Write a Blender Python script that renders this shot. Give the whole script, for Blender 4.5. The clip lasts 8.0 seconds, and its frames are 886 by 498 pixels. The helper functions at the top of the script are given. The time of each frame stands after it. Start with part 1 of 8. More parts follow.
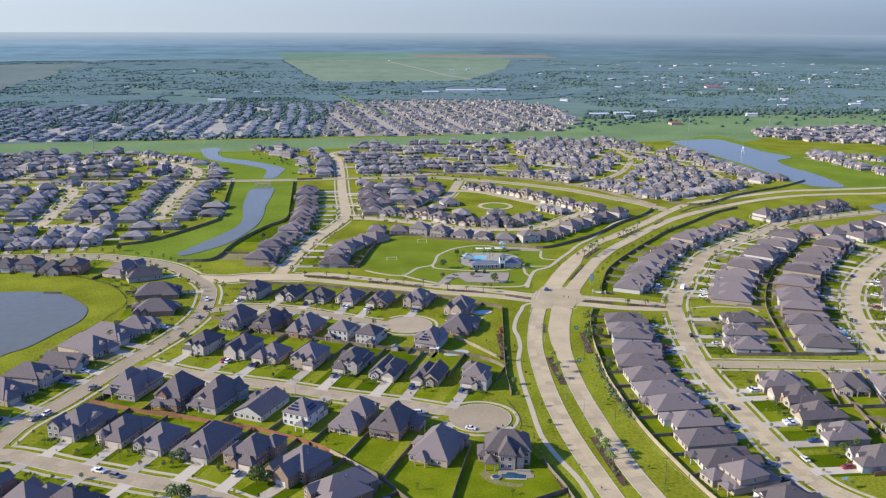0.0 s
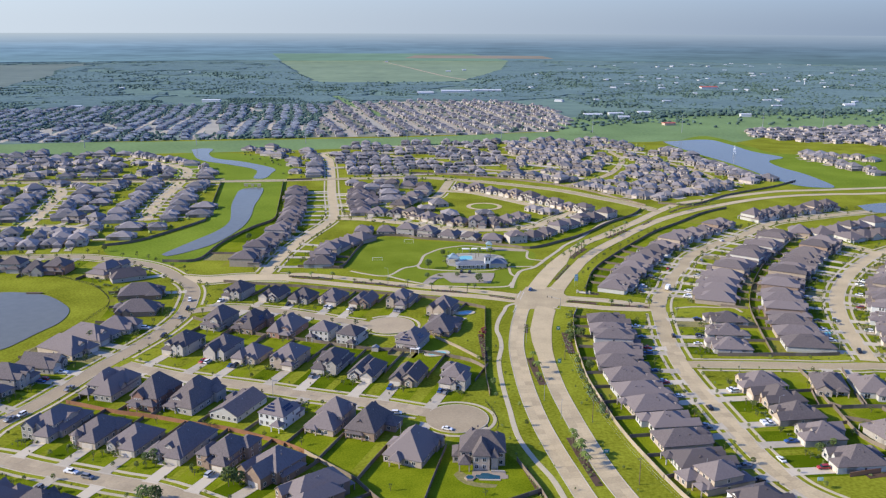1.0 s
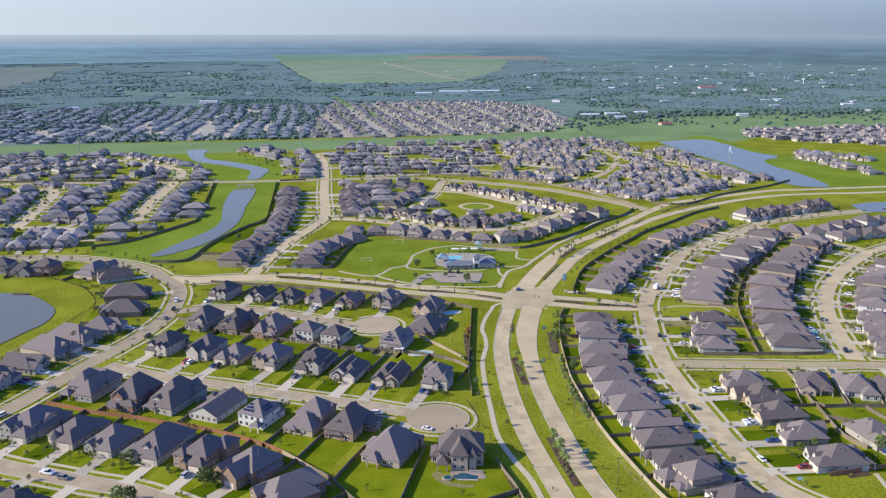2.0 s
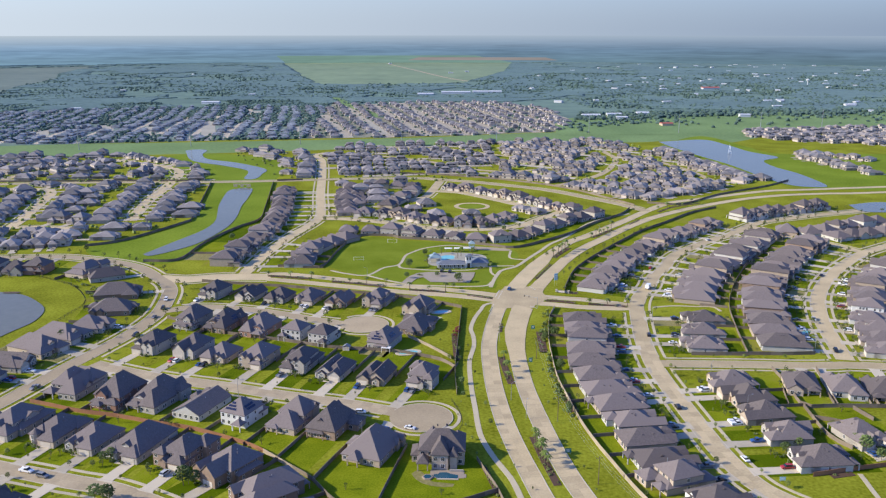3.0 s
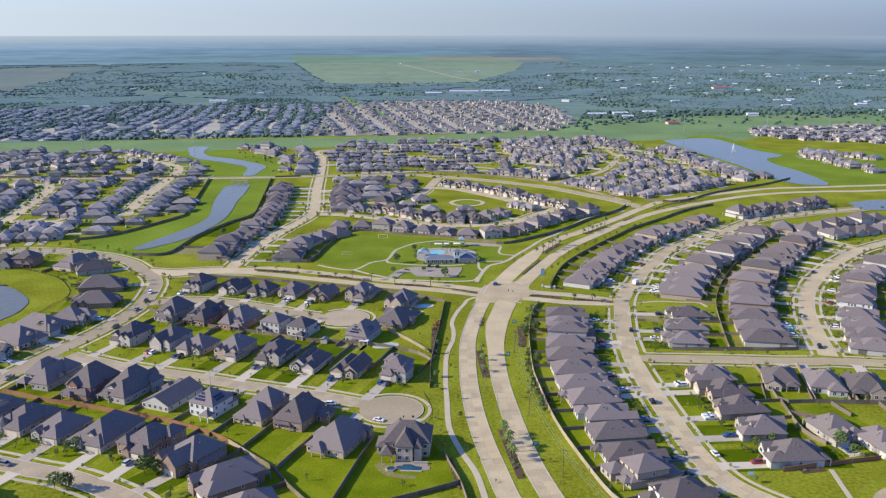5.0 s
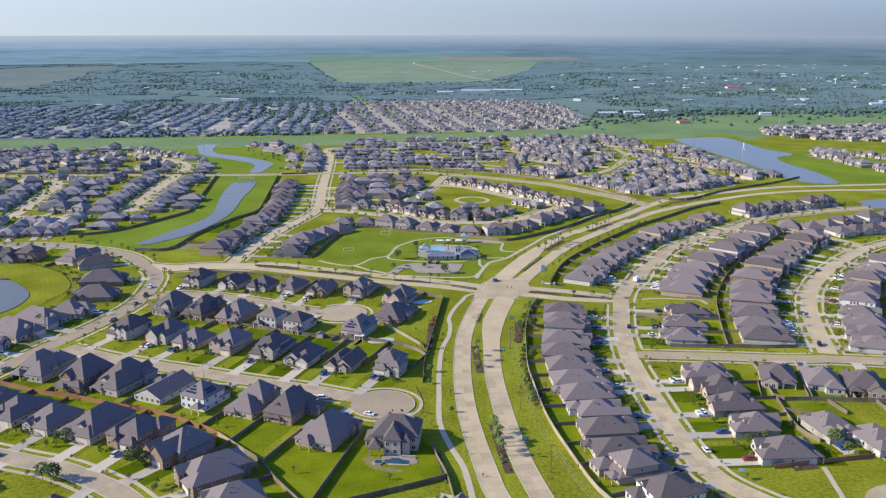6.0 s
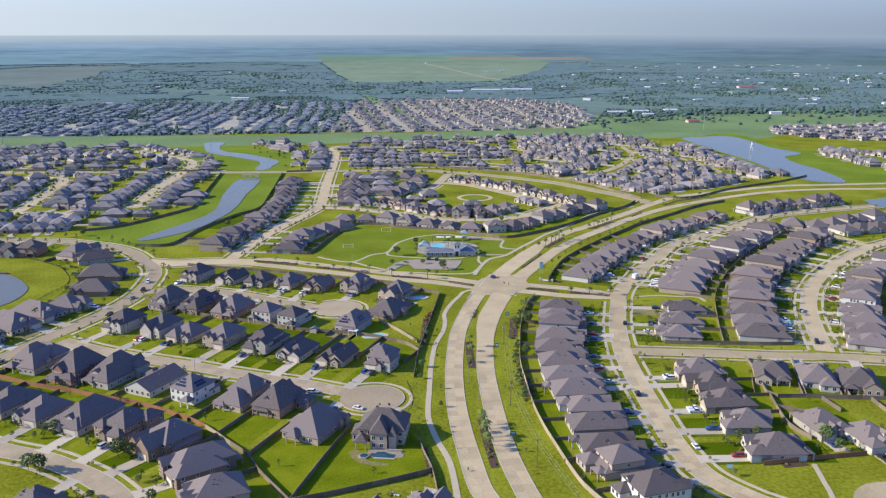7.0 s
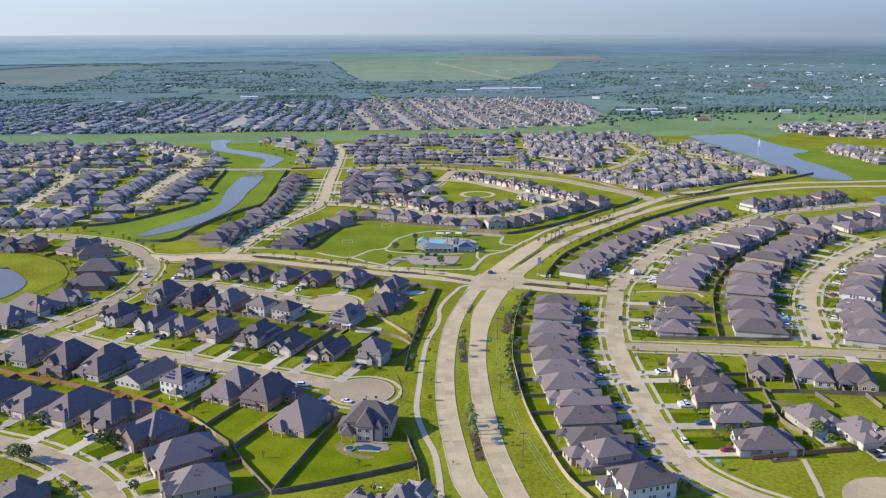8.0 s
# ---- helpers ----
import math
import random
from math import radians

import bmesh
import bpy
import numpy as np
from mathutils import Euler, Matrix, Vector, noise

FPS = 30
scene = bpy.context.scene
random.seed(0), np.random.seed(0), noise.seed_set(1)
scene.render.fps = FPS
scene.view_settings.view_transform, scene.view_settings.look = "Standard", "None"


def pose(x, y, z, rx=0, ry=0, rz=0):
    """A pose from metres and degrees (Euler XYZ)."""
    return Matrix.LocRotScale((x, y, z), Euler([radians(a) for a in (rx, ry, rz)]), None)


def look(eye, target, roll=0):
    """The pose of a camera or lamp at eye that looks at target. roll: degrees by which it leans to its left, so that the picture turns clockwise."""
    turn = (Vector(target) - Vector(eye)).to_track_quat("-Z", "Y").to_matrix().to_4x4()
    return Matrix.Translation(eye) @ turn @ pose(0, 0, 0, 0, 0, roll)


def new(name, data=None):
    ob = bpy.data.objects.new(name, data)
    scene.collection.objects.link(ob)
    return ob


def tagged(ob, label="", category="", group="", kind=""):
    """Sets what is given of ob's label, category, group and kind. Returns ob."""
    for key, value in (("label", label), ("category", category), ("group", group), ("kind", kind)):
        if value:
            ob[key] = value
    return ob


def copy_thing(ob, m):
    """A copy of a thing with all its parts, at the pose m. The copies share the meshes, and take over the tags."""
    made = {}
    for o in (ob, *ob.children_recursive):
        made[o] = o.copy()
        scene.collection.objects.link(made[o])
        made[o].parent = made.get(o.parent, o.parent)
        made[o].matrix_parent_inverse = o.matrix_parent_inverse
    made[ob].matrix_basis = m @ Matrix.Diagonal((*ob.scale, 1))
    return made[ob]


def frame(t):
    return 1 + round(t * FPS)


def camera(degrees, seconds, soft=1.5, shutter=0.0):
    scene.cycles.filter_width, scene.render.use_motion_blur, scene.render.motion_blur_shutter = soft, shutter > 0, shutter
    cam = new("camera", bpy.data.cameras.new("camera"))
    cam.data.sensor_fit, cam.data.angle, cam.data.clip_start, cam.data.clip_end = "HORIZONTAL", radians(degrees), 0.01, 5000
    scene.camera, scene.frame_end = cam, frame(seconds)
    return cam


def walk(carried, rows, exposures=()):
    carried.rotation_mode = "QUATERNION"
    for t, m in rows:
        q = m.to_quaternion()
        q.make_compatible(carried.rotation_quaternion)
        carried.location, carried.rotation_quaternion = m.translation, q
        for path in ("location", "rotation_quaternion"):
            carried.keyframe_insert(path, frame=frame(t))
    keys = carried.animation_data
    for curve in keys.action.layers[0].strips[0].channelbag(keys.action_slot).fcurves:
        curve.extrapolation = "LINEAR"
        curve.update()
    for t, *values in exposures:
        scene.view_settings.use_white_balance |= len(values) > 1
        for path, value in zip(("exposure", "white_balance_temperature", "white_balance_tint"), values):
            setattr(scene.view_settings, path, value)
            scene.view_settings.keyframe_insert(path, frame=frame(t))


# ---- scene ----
cam = camera(54.9, 8.0, soft=1.25)
PATH = [
    (0, (0.789, -0.632, 165.471), (3.389, 192.868, 114.971), 0.20),
    (0.5, (5.573, -0.039, 165.233), (8.073, 193.461, 114.833), 0.20),
    (1, (10.277, 0.363, 164.831), (13.177, 193.863, 114.531), 0.20),
    (1.5, (14.931, 0.919, 164.271), (17.731, 194.419, 114.071), 0.10),
    (3, (29.256, 2.794, 162.053), (30.356, 196.494, 112.253), 0.00),
    (3.5, (33.859, 3.195, 161.031), (33.959, 196.995, 111.231), 0.00),
    (4, (38.648, 3.689, 159.911), (38.148, 197.389, 110.211), -0.00),
    (4.5, (43.196, 4.315, 158.589), (42.096, 198.015, 108.989), 0.00),
    (6, (57.472, 6.022, 154.095), (51.672, 199.722, 104.595), 0.00),
    (6.5, (62.252, 6.650, 152.550), (54.852, 200.250, 103.150), -0.00),
    (7, (66.972, 7.226, 151.113), (58.172, 200.826, 101.713), -0.00),
    (7.5, (71.686, 7.959, 149.479), (61.386, 201.459, 100.079), -0.00),
    (8, (76.627, 8.642, 147.824), (64.827, 202.142, 98.424), -0.10),
]
walk(cam, [(t, look(eye, target, roll)) for t, eye, target, roll in PATH])

# ---- light ----
SUN_FROM = Vector((-0.98, -0.12, 0.5)).normalized()
world = bpy.data.worlds.new("sky")
scene.world = world
world.use_nodes = True
wn = world.node_tree.nodes
sky = wn.new("ShaderNodeTexSky")
sky.sky_type = "NISHITA"
sky.sun_disc = False
sky.sun_elevation = math.asin(SUN_FROM.z)
sky.sun_rotation = math.atan2(SUN_FROM.x, SUN_FROM.y)
sky.air_density, sky.dust_density, sky.ozone_density = 1.0, 0.6, 2.5
sky_tint = wn.new("ShaderNodeMix")
sky_tint.data_type, sky_tint.blend_type = "RGBA", "MULTIPLY"
sky_tint.inputs[0].default_value = 1.0
sky_tint.inputs[7].default_value = (0.76, 0.97, 1.6, 1)
world.node_tree.links.new(sky.outputs[0], sky_tint.inputs[6])
# pale summer haze low over the whole horizon
sky_way = wn.new("ShaderNodeTexCoord")
sky_xyz = wn.new("ShaderNodeSeparateXYZ")
world.node_tree.links.new(sky_way.outputs["Generated"], sky_xyz.inputs[0])
sky_low = wn.new("ShaderNodeMath")
sky_low.operation, sky_low.use_clamp = "SUBTRACT", True
sky_low.inputs[0].default_value = 1.0
world.node_tree.links.new(sky_xyz.outputs["Z"], sky_low.inputs[1])
sky_fall = wn.new("ShaderNodeMath")
sky_fall.operation = "POWER"
sky_fall.inputs[1].default_value = 5.5
world.node_tree.links.new(sky_low.outputs[0], sky_fall.inputs[0])
sky_haze = wn.new("ShaderNodeMix")
sky_haze.data_type = "RGBA"
# the haze is brighter and whiter towards the sun
sky_side = wn.new("ShaderNodeMath")
sky_side.operation, sky_side.use_clamp = "MULTIPLY_ADD", True
sky_side.inputs[1].default_value, sky_side.inputs[2].default_value = -0.95, 0.5
world.node_tree.links.new(sky_xyz.outputs["X"], sky_side.inputs[0])
sky_glow = wn.new("ShaderNodeMix")
sky_glow.data_type = "RGBA"
sky_glow.inputs[6].default_value = (1.42, 1.86, 2.58, 1)
sky_glow.inputs[7].default_value = (3.5, 3.98, 4.5, 1)
world.node_tree.links.new(sky_side.outputs[0], sky_glow.inputs[0])
world.node_tree.links.new(sky_glow.outputs[2], sky_haze.inputs[7])
world.node_tree.links.new(sky_fall.outputs[0], sky_haze.inputs[0])
world.node_tree.links.new(sky_tint.outputs[2], sky_haze.inputs[6])
world.node_tree.links.new(sky_haze.outputs[2], wn["Background"].inputs[0])
wn["Background"].inputs[1].default_value = 0.136
sun_data = bpy.data.lights.new("sun", "SUN")
sun_data.energy, sun_data.angle, sun_data.color = 5.0, radians(0.6), (1.0, 0.902, 0.705)
sun = new("sun", sun_data)
sun.matrix_world = look(SUN_FROM * 400, (0, 0, 0))
scene.view_settings.exposure = 0.46


# ---- materials ----
def material(name, colour, rough=0.8, var=0.25, scale=0.3, fine=6.0, random_tint=0.0, bump=0.0, metal=0.0, second=None, spec=0.3, third=None, island=False, haze_sheen=0.0):
    """Two scales of noise vary the base colour; random_tint also varies it from object to object, or from piece to piece of a joined mesh."""
    m = bpy.data.materials.new(name)
    m.use_nodes = True
    nt = m.node_tree
    b = nt.nodes["Principled BSDF"]
    b.inputs["Roughness"].default_value = rough
    b.inputs["Metallic"].default_value = metal
    b.inputs["Specular IOR Level"].default_value = spec
    if haze_sheen:
        # blue sheen at low angles imitates haze over far surfaces
        b.inputs["Sheen Weight"].default_value, b.inputs["Sheen Roughness"].default_value = haze_sheen, 0.6
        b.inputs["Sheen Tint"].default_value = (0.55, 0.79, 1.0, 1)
    geo = nt.nodes.new("ShaderNodeNewGeometry")
    big = nt.nodes.new("ShaderNodeTexNoise")
    big.inputs["Scale"].default_value = scale
    big.inputs["Detail"].default_value = 4
    small = nt.nodes.new("ShaderNodeTexNoise")
    small.inputs["Scale"].default_value = fine
    small.inputs["Detail"].default_value = 3
    for n in (big, small):
        nt.links.new(geo.outputs["Position"], n.inputs["Vector"])
    add = nt.nodes.new("ShaderNodeMath")
    add.operation = "MULTIPLY_ADD"
    add.inputs[1].default_value = 0.5
    nt.links.new(small.outputs[0], add.inputs[0])
    half = nt.nodes.new("ShaderNodeMath")
    half.operation = "MULTIPLY"
    half.inputs[1].default_value = 0.5
    nt.links.new(big.outputs[0], half.inputs[0])
    nt.links.new(half.outputs[0], add.inputs[2])
    last = add.outputs[0]
    if random_tint:
        info = nt.nodes.new("ShaderNodeObjectInfo")
        mix = nt.nodes.new("ShaderNodeMath")
        mix.operation = "MULTIPLY_ADD"
        mix.inputs[1].default_value = random_tint
        nt.links.new(geo.outputs["Random Per Island"] if island else info.outputs["Random"], mix.inputs[0])
        off = nt.nodes.new("ShaderNodeMath")
        off.operation = "SUBTRACT"
        off.inputs[1].default_value = random_tint / 2
        nt.links.new(last, off.inputs[0])
        nt.links.new(off.outputs[0], mix.inputs[2])
        last = mix.outputs[0]
    ramp = nt.nodes.new("ShaderNodeValToRGB")
    lo = [c * (1 - var) for c in colour]
    hi = [min(1, c * (1 + var)) for c in (second or colour)]
    ramp.color_ramp.elements[0].position, ramp.color_ramp.elements[0].color = 0.3, (*lo, 1)
    ramp.color_ramp.elements[1].position, ramp.color_ramp.elements[1].color = 0.7, (*hi, 1)
    if third:
        ramp.color_ramp.elements[1].position = 0.63
        ramp.color_ramp.elements.new(0.76).color = (*third, 1)
    nt.links.new(last, ramp.inputs[0])
    nt.links.new(ramp.outputs[0], b.inputs["Base Color"])
    if bump:
        bn = nt.nodes.new("ShaderNodeBump")
        bn.inputs["Strength"].default_value = bump
        bn.inputs["Distance"].default_value = 0.05
        nt.links.new(small.outputs[0], bn.inputs["Height"])
        nt.links.new(bn.outputs[0], b.inputs["Normal"])
    return m


GRASS = material("grass", (0.138, 0.15, 0.006), 0.95, 0.38, 0.03, 0.7, second=(0.186, 0.2, 0.018), bump=0.6, spec=0.02, third=(0.225, 0.21, 0.055))
LAWN = material("lawn", (0.09, 0.138, 0.003), 0.95, 0.27, 0.09, 1.4, 0.45, second=(0.15, 0.175, 0.008), bump=0.6, spec=0.02, third=(0.2, 0.185, 0.035))
DRY = material("dry_grass", (0.18, 0.18, 0.055), 0.95, 0.3, 0.05, 0.8, second=(0.24, 0.2, 0.085), spec=0.1)
FIELD = material("field", (0.13, 0.18, 0.085), 0.95, 0.2, 0.004, 0.02, second=(0.17, 0.215, 0.105), spec=0.1, haze_sheen=0.06)
CONCRETE = material("road_concrete", (0.445, 0.352, 0.205), 0.85, 0.22, 0.07, 1.2, 0.3, spec=0.25)
SLAB = material("concrete_slab", (0.452, 0.358, 0.212), 0.85, 0.2, 0.11, 1.2, 0.26, spec=0.25)
KERB = material("kerb_concrete", (0.46, 0.40, 0.30), 0.8, 0.12, 0.3, 3.0)
WALK = material("sidewalk_concrete", (0.445, 0.378, 0.255), 0.8, 0.12, 0.2, 3.0, 0.2)
DRIVE = material("driveway_concrete", (0.44, 0.38, 0.28), 0.8, 0.18, 0.2, 3.0, 0.6)
SHINGLE = material("roof_shingles", (0.124, 0.104, 0.1), 0.85, 0.18, 1.3, 6.0, 0.5, bump=0.9, second=(0.157, 0.131, 0.124))
BRICK_BEIGE = material("beige_brick", (0.38, 0.31, 0.24), 0.85, 0.15, 0.6, 9.0, 0.5)
BRICK_BROWN = material("brown_brick", (0.25, 0.18, 0.135), 0.85, 0.18, 0.6, 9.0, 0.5)
BRICK_RED = material("red_brick", (0.25, 0.145, 0.105), 0.85, 0.18, 0.6, 9.0, 0.4)
STONE = material("grey_stone", (0.36, 0.33, 0.29), 0.85, 0.18, 0.8, 7.0, 0.4)
SIDING = material("pale_siding", (0.44, 0.425, 0.39), 0.7, 0.08, 0.5, 6.0, 0.4)
TRIM = material("white_trim", (0.72, 0.70, 0.66), 0.6, 0.05, 0.5, 6.0)
GARAGE = material("garage_door_paint", (0.5, 0.45, 0.38), 0.6, 0.1, 0.5, 6.0, 0.9)
DOOR = material("front_door_wood", (0.14, 0.07, 0.04), 0.5, 0.2, 1.0, 8.0)
PANE = material("window_glass", (0.03, 0.035, 0.045), 0.08, 0.2, 0.5, 2.0, spec=0.6)
FENCE = material("cedar_fence", (0.17, 0.137, 0.105), 0.9, 0.2, 0.3, 5.0, 0.5)
FENCE_NEW = material("new_cedar_fence", (0.27, 0.13, 0.07), 0.9, 0.2, 0.3, 5.0, 0.3)
IRON = material("black_iron", (0.03, 0.03, 0.03), 0.5, 0.1, 1.0, 5.0)
LAKE = material("lake_water", (0.13, 0.13, 0.1), 0.16, 0.12, 0.01, 0.2, spec=0.1, bump=0.08)
POOL = material("pool_water", (0.17, 0.47, 0.5), 0.3, 0.12, 0.3, 2.0, spec=0.2)
POOL_DARK = material("dark_pool_water", (0.018, 0.075, 0.115), 0.06, 0.2, 0.3, 2.0, spec=0.5)
LEAF = material("leaves", (0.098, 0.135, 0.026), 0.8, 0.35, 0.4, 2.0, 0.6, second=(0.145, 0.18, 0.042))
LEAF_DARK = material("dark_leaves", (0.082, 0.12, 0.03), 0.85, 0.35, 0.3, 1.0, 0.4, second=(0.1, 0.14, 0.042))
PALM = material("palm_fronds", (0.112, 0.154, 0.030), 0.75, 0.3, 0.5, 3.0, 0.4)
BARK = material("bark", (0.12, 0.085, 0.06), 0.95, 0.25, 1.0, 8.0)
SHRUB = material("shrubs", (0.095, 0.13, 0.028), 0.85, 0.35, 0.8, 3.0, 0.6, second=(0.12, 0.145, 0.045))
RED_LEAF = material("red_leaves", (0.16, 0.035, 0.03), 0.85, 0.3, 0.8, 3.0, 0.3)
MULCH = material("bark_mulch", (0.085, 0.05, 0.032), 0.95, 0.25, 0.5, 4.0)
# distance haze is put into the bluish tone and blue sheen
WOODS = material("woodland", (0.042, 0.076, 0.066), 0.95, 0.25, 0.006, 0.05, second=(0.075, 0.115, 0.08), spec=0.05, haze_sheen=0.13)
FAR_ROOF = material("roofs_of_far_houses", (0.135, 0.116, 0.112), 0.85, 0.2, 0.06, 0.4, 0.7, second=(0.205, 0.174, 0.16), island=True, haze_sheen=0.14)
FAR_WALL = material("walls_of_far_houses", (0.25, 0.21, 0.178), 0.85, 0.2, 0.05, 0.4, 0.7, second=(0.37, 0.322, 0.28), island=True, haze_sheen=0.09)
METAL_WHITE = material("white_metal", (0.5, 0.515, 0.53), 0.5, 0.05, 0.05, 1.0)
GALV = material("galvanised_steel", (0.35, 0.36, 0.37), 0.45, 0.1, 0.5, 5.0, metal=0.6)
BLUE_SIGN = material("pale_blue_sign", (0.3, 0.5, 0.55), 0.5, 0.05, 0.5, 2.0)
GREEN_BOX = material("green_cabinet_paint", (0.02, 0.17, 0.15), 0.5, 0.1, 0.5, 3.0)
TYRE = material("tyre_rubber", (0.02, 0.02, 0.02), 0.9, 0.1, 1.0, 5.0)
CAR_GLASS = material("car_glass", (0.02, 0.025, 0.03), 0.06, 0.1, 1.0, 3.0, spec=0.6)
RIM = material("wheel_alloy", (0.5, 0.5, 0.52), 0.35, 0.1, 1.0, 5.0, metal=0.9)
SAND = material("bare_earth", (0.35, 0.28, 0.19), 0.95, 0.2, 0.1, 1.5)
SOLAR = material("solar_panel", (0.015, 0.02, 0.05), 0.15, 0.15, 1.0, 6.0, spec=0.6)
# far land, roofs and lawns: haze put into tone and sheen
FAR_PLAIN = material("far_grassland", (0.075, 0.12, 0.085), 0.95, 0.3, 0.003, 0.02, second=(0.095, 0.14, 0.09), spec=0.05, haze_sheen=0.085)
# blue-grey of distance haze painted into the roof colour
HAZY_ROOF = material("weathered_far_roofs", (0.11, 0.112, 0.128), 0.85, 0.22, 0.03, 0.3, 0.6, second=(0.17, 0.167, 0.178), island=True, haze_sheen=0.22)
ESTATE_DRY = material("dry_estate_lawn", (0.15, 0.155, 0.09), 0.95, 0.25, 0.012, 0.1, second=(0.225, 0.205, 0.14), spec=0.1, haze_sheen=0.04)
ESTATE_LAWN = material("estate_lawn", (0.09, 0.125, 0.085), 0.95, 0.25, 0.012, 0.1, second=(0.14, 0.165, 0.12), spec=0.05, haze_sheen=0.1)
EAST_ROOF = material("brown_far_roofs", (0.118, 0.102, 0.104), 0.85, 0.22, 0.03, 0.3, 0.6, second=(0.175, 0.15, 0.145), island=True, haze_sheen=0.13)
SPRAY = material("fountain_spray", (0.85, 0.88, 0.9), 0.6, 0.05, 1.0, 5.0)
AQUA = material("aqua_paint", (0.24, 0.32, 0.34), 0.5, 0.1, 0.5, 3.0)
BRICK_ROOF_RED = material("red_roof_metal", (0.35, 0.10, 0.07), 0.6, 0.15, 0.05, 1.0)
PAINT_WHITE = material("white_car_paint", (0.75, 0.75, 0.74), 0.25, 0.04, 1.0, 4.0, spec=0.5)
PAINT_BLACK = material("black_car_paint", (0.02, 0.02, 0.022), 0.25, 0.04, 1.0, 4.0, spec=0.5)
PAINT_GREY = material("grey_car_paint", (0.2, 0.2, 0.21), 0.25, 0.04, 1.0, 4.0, spec=0.5)
PAINT_SILVER = material("silver_car_paint", (0.45, 0.46, 0.47), 0.25, 0.04, 1.0, 4.0, spec=0.5)
PAINT_BLUE = material("blue_car_paint", (0.03, 0.08, 0.22), 0.25, 0.04, 1.0, 4.0, spec=0.5)
PAINT_RED = material("red_car_paint", (0.32, 0.03, 0.03), 0.25, 0.04, 1.0, 4.0, spec=0.5)
FAR_BRICK = material("walls_beyond_the_channel", (0.27, 0.235, 0.22), 0.85, 0.2, 0.05, 0.4, 0.8, second=(0.42, 0.375, 0.345), island=True, haze_sheen=0.12)
BANK = material("bank_grass", (0.124, 0.188, 0.014), 0.95, 0.22, 0.02, 0.5, second=(0.166, 0.216, 0.024), bump=0.5, spec=0.02)
CHANNEL = material("channel_grass", (0.118, 0.188, 0.05), 0.95, 0.22, 0.01, 0.2, second=(0.15, 0.22, 0.07), spec=0.1, haze_sheen=0.03)
MARKING = material("white_road_paint", (0.56, 0.54, 0.48), 0.7, 0.08, 0.5, 5.0)
WHITE_WALL = material("white_painted_brick", (0.56, 0.56, 0.54), 0.8, 0.07, 0.6, 9.0, 0.1)
TERRACE = material("tan_pool_terrace", (0.29, 0.235, 0.18), 0.85, 0.12, 0.2, 3.0)
# lighter cedar: pale boards, and sunlit faces put into the colour
FENCE_PALE_SUNLIT = material("pale_cedar_fence", (0.31, 0.255, 0.185), 0.9, 0.2, 0.3, 5.0, 0.4)
FIELD_OLIVE = material("olive_pasture", (0.105, 0.135, 0.1), 0.95, 0.2, 0.004, 0.02, second=(0.125, 0.15, 0.112), spec=0.1, haze_sheen=0.05)
PARK = material("park_grass", (0.124, 0.17, 0.008), 0.95, 0.22, 0.04, 1.2, second=(0.168, 0.205, 0.022), bump=0.5, spec=0.02)
CAR_PARK = material("tan_paving", (0.3, 0.255, 0.195), 0.9, 0.18, 0.08, 1.2)
POOL_ROOF = material("blue_grey_metal_roof", (0.15, 0.165, 0.19), 0.55, 0.15, 0.4, 3.0)
PALE_LOT = material("pale_paved_court", (0.34, 0.315, 0.25), 0.9, 0.15, 0.03, 0.3)
STREET = material("worn_street_concrete", (0.36, 0.285, 0.178), 0.85, 0.18, 0.07, 1.2, 0.2, spec=0.25)
STREET_SLAB = material("worn_concrete_slab", (0.375, 0.298, 0.188), 0.85, 0.17, 0.11, 1.2, 0.22, spec=0.25)


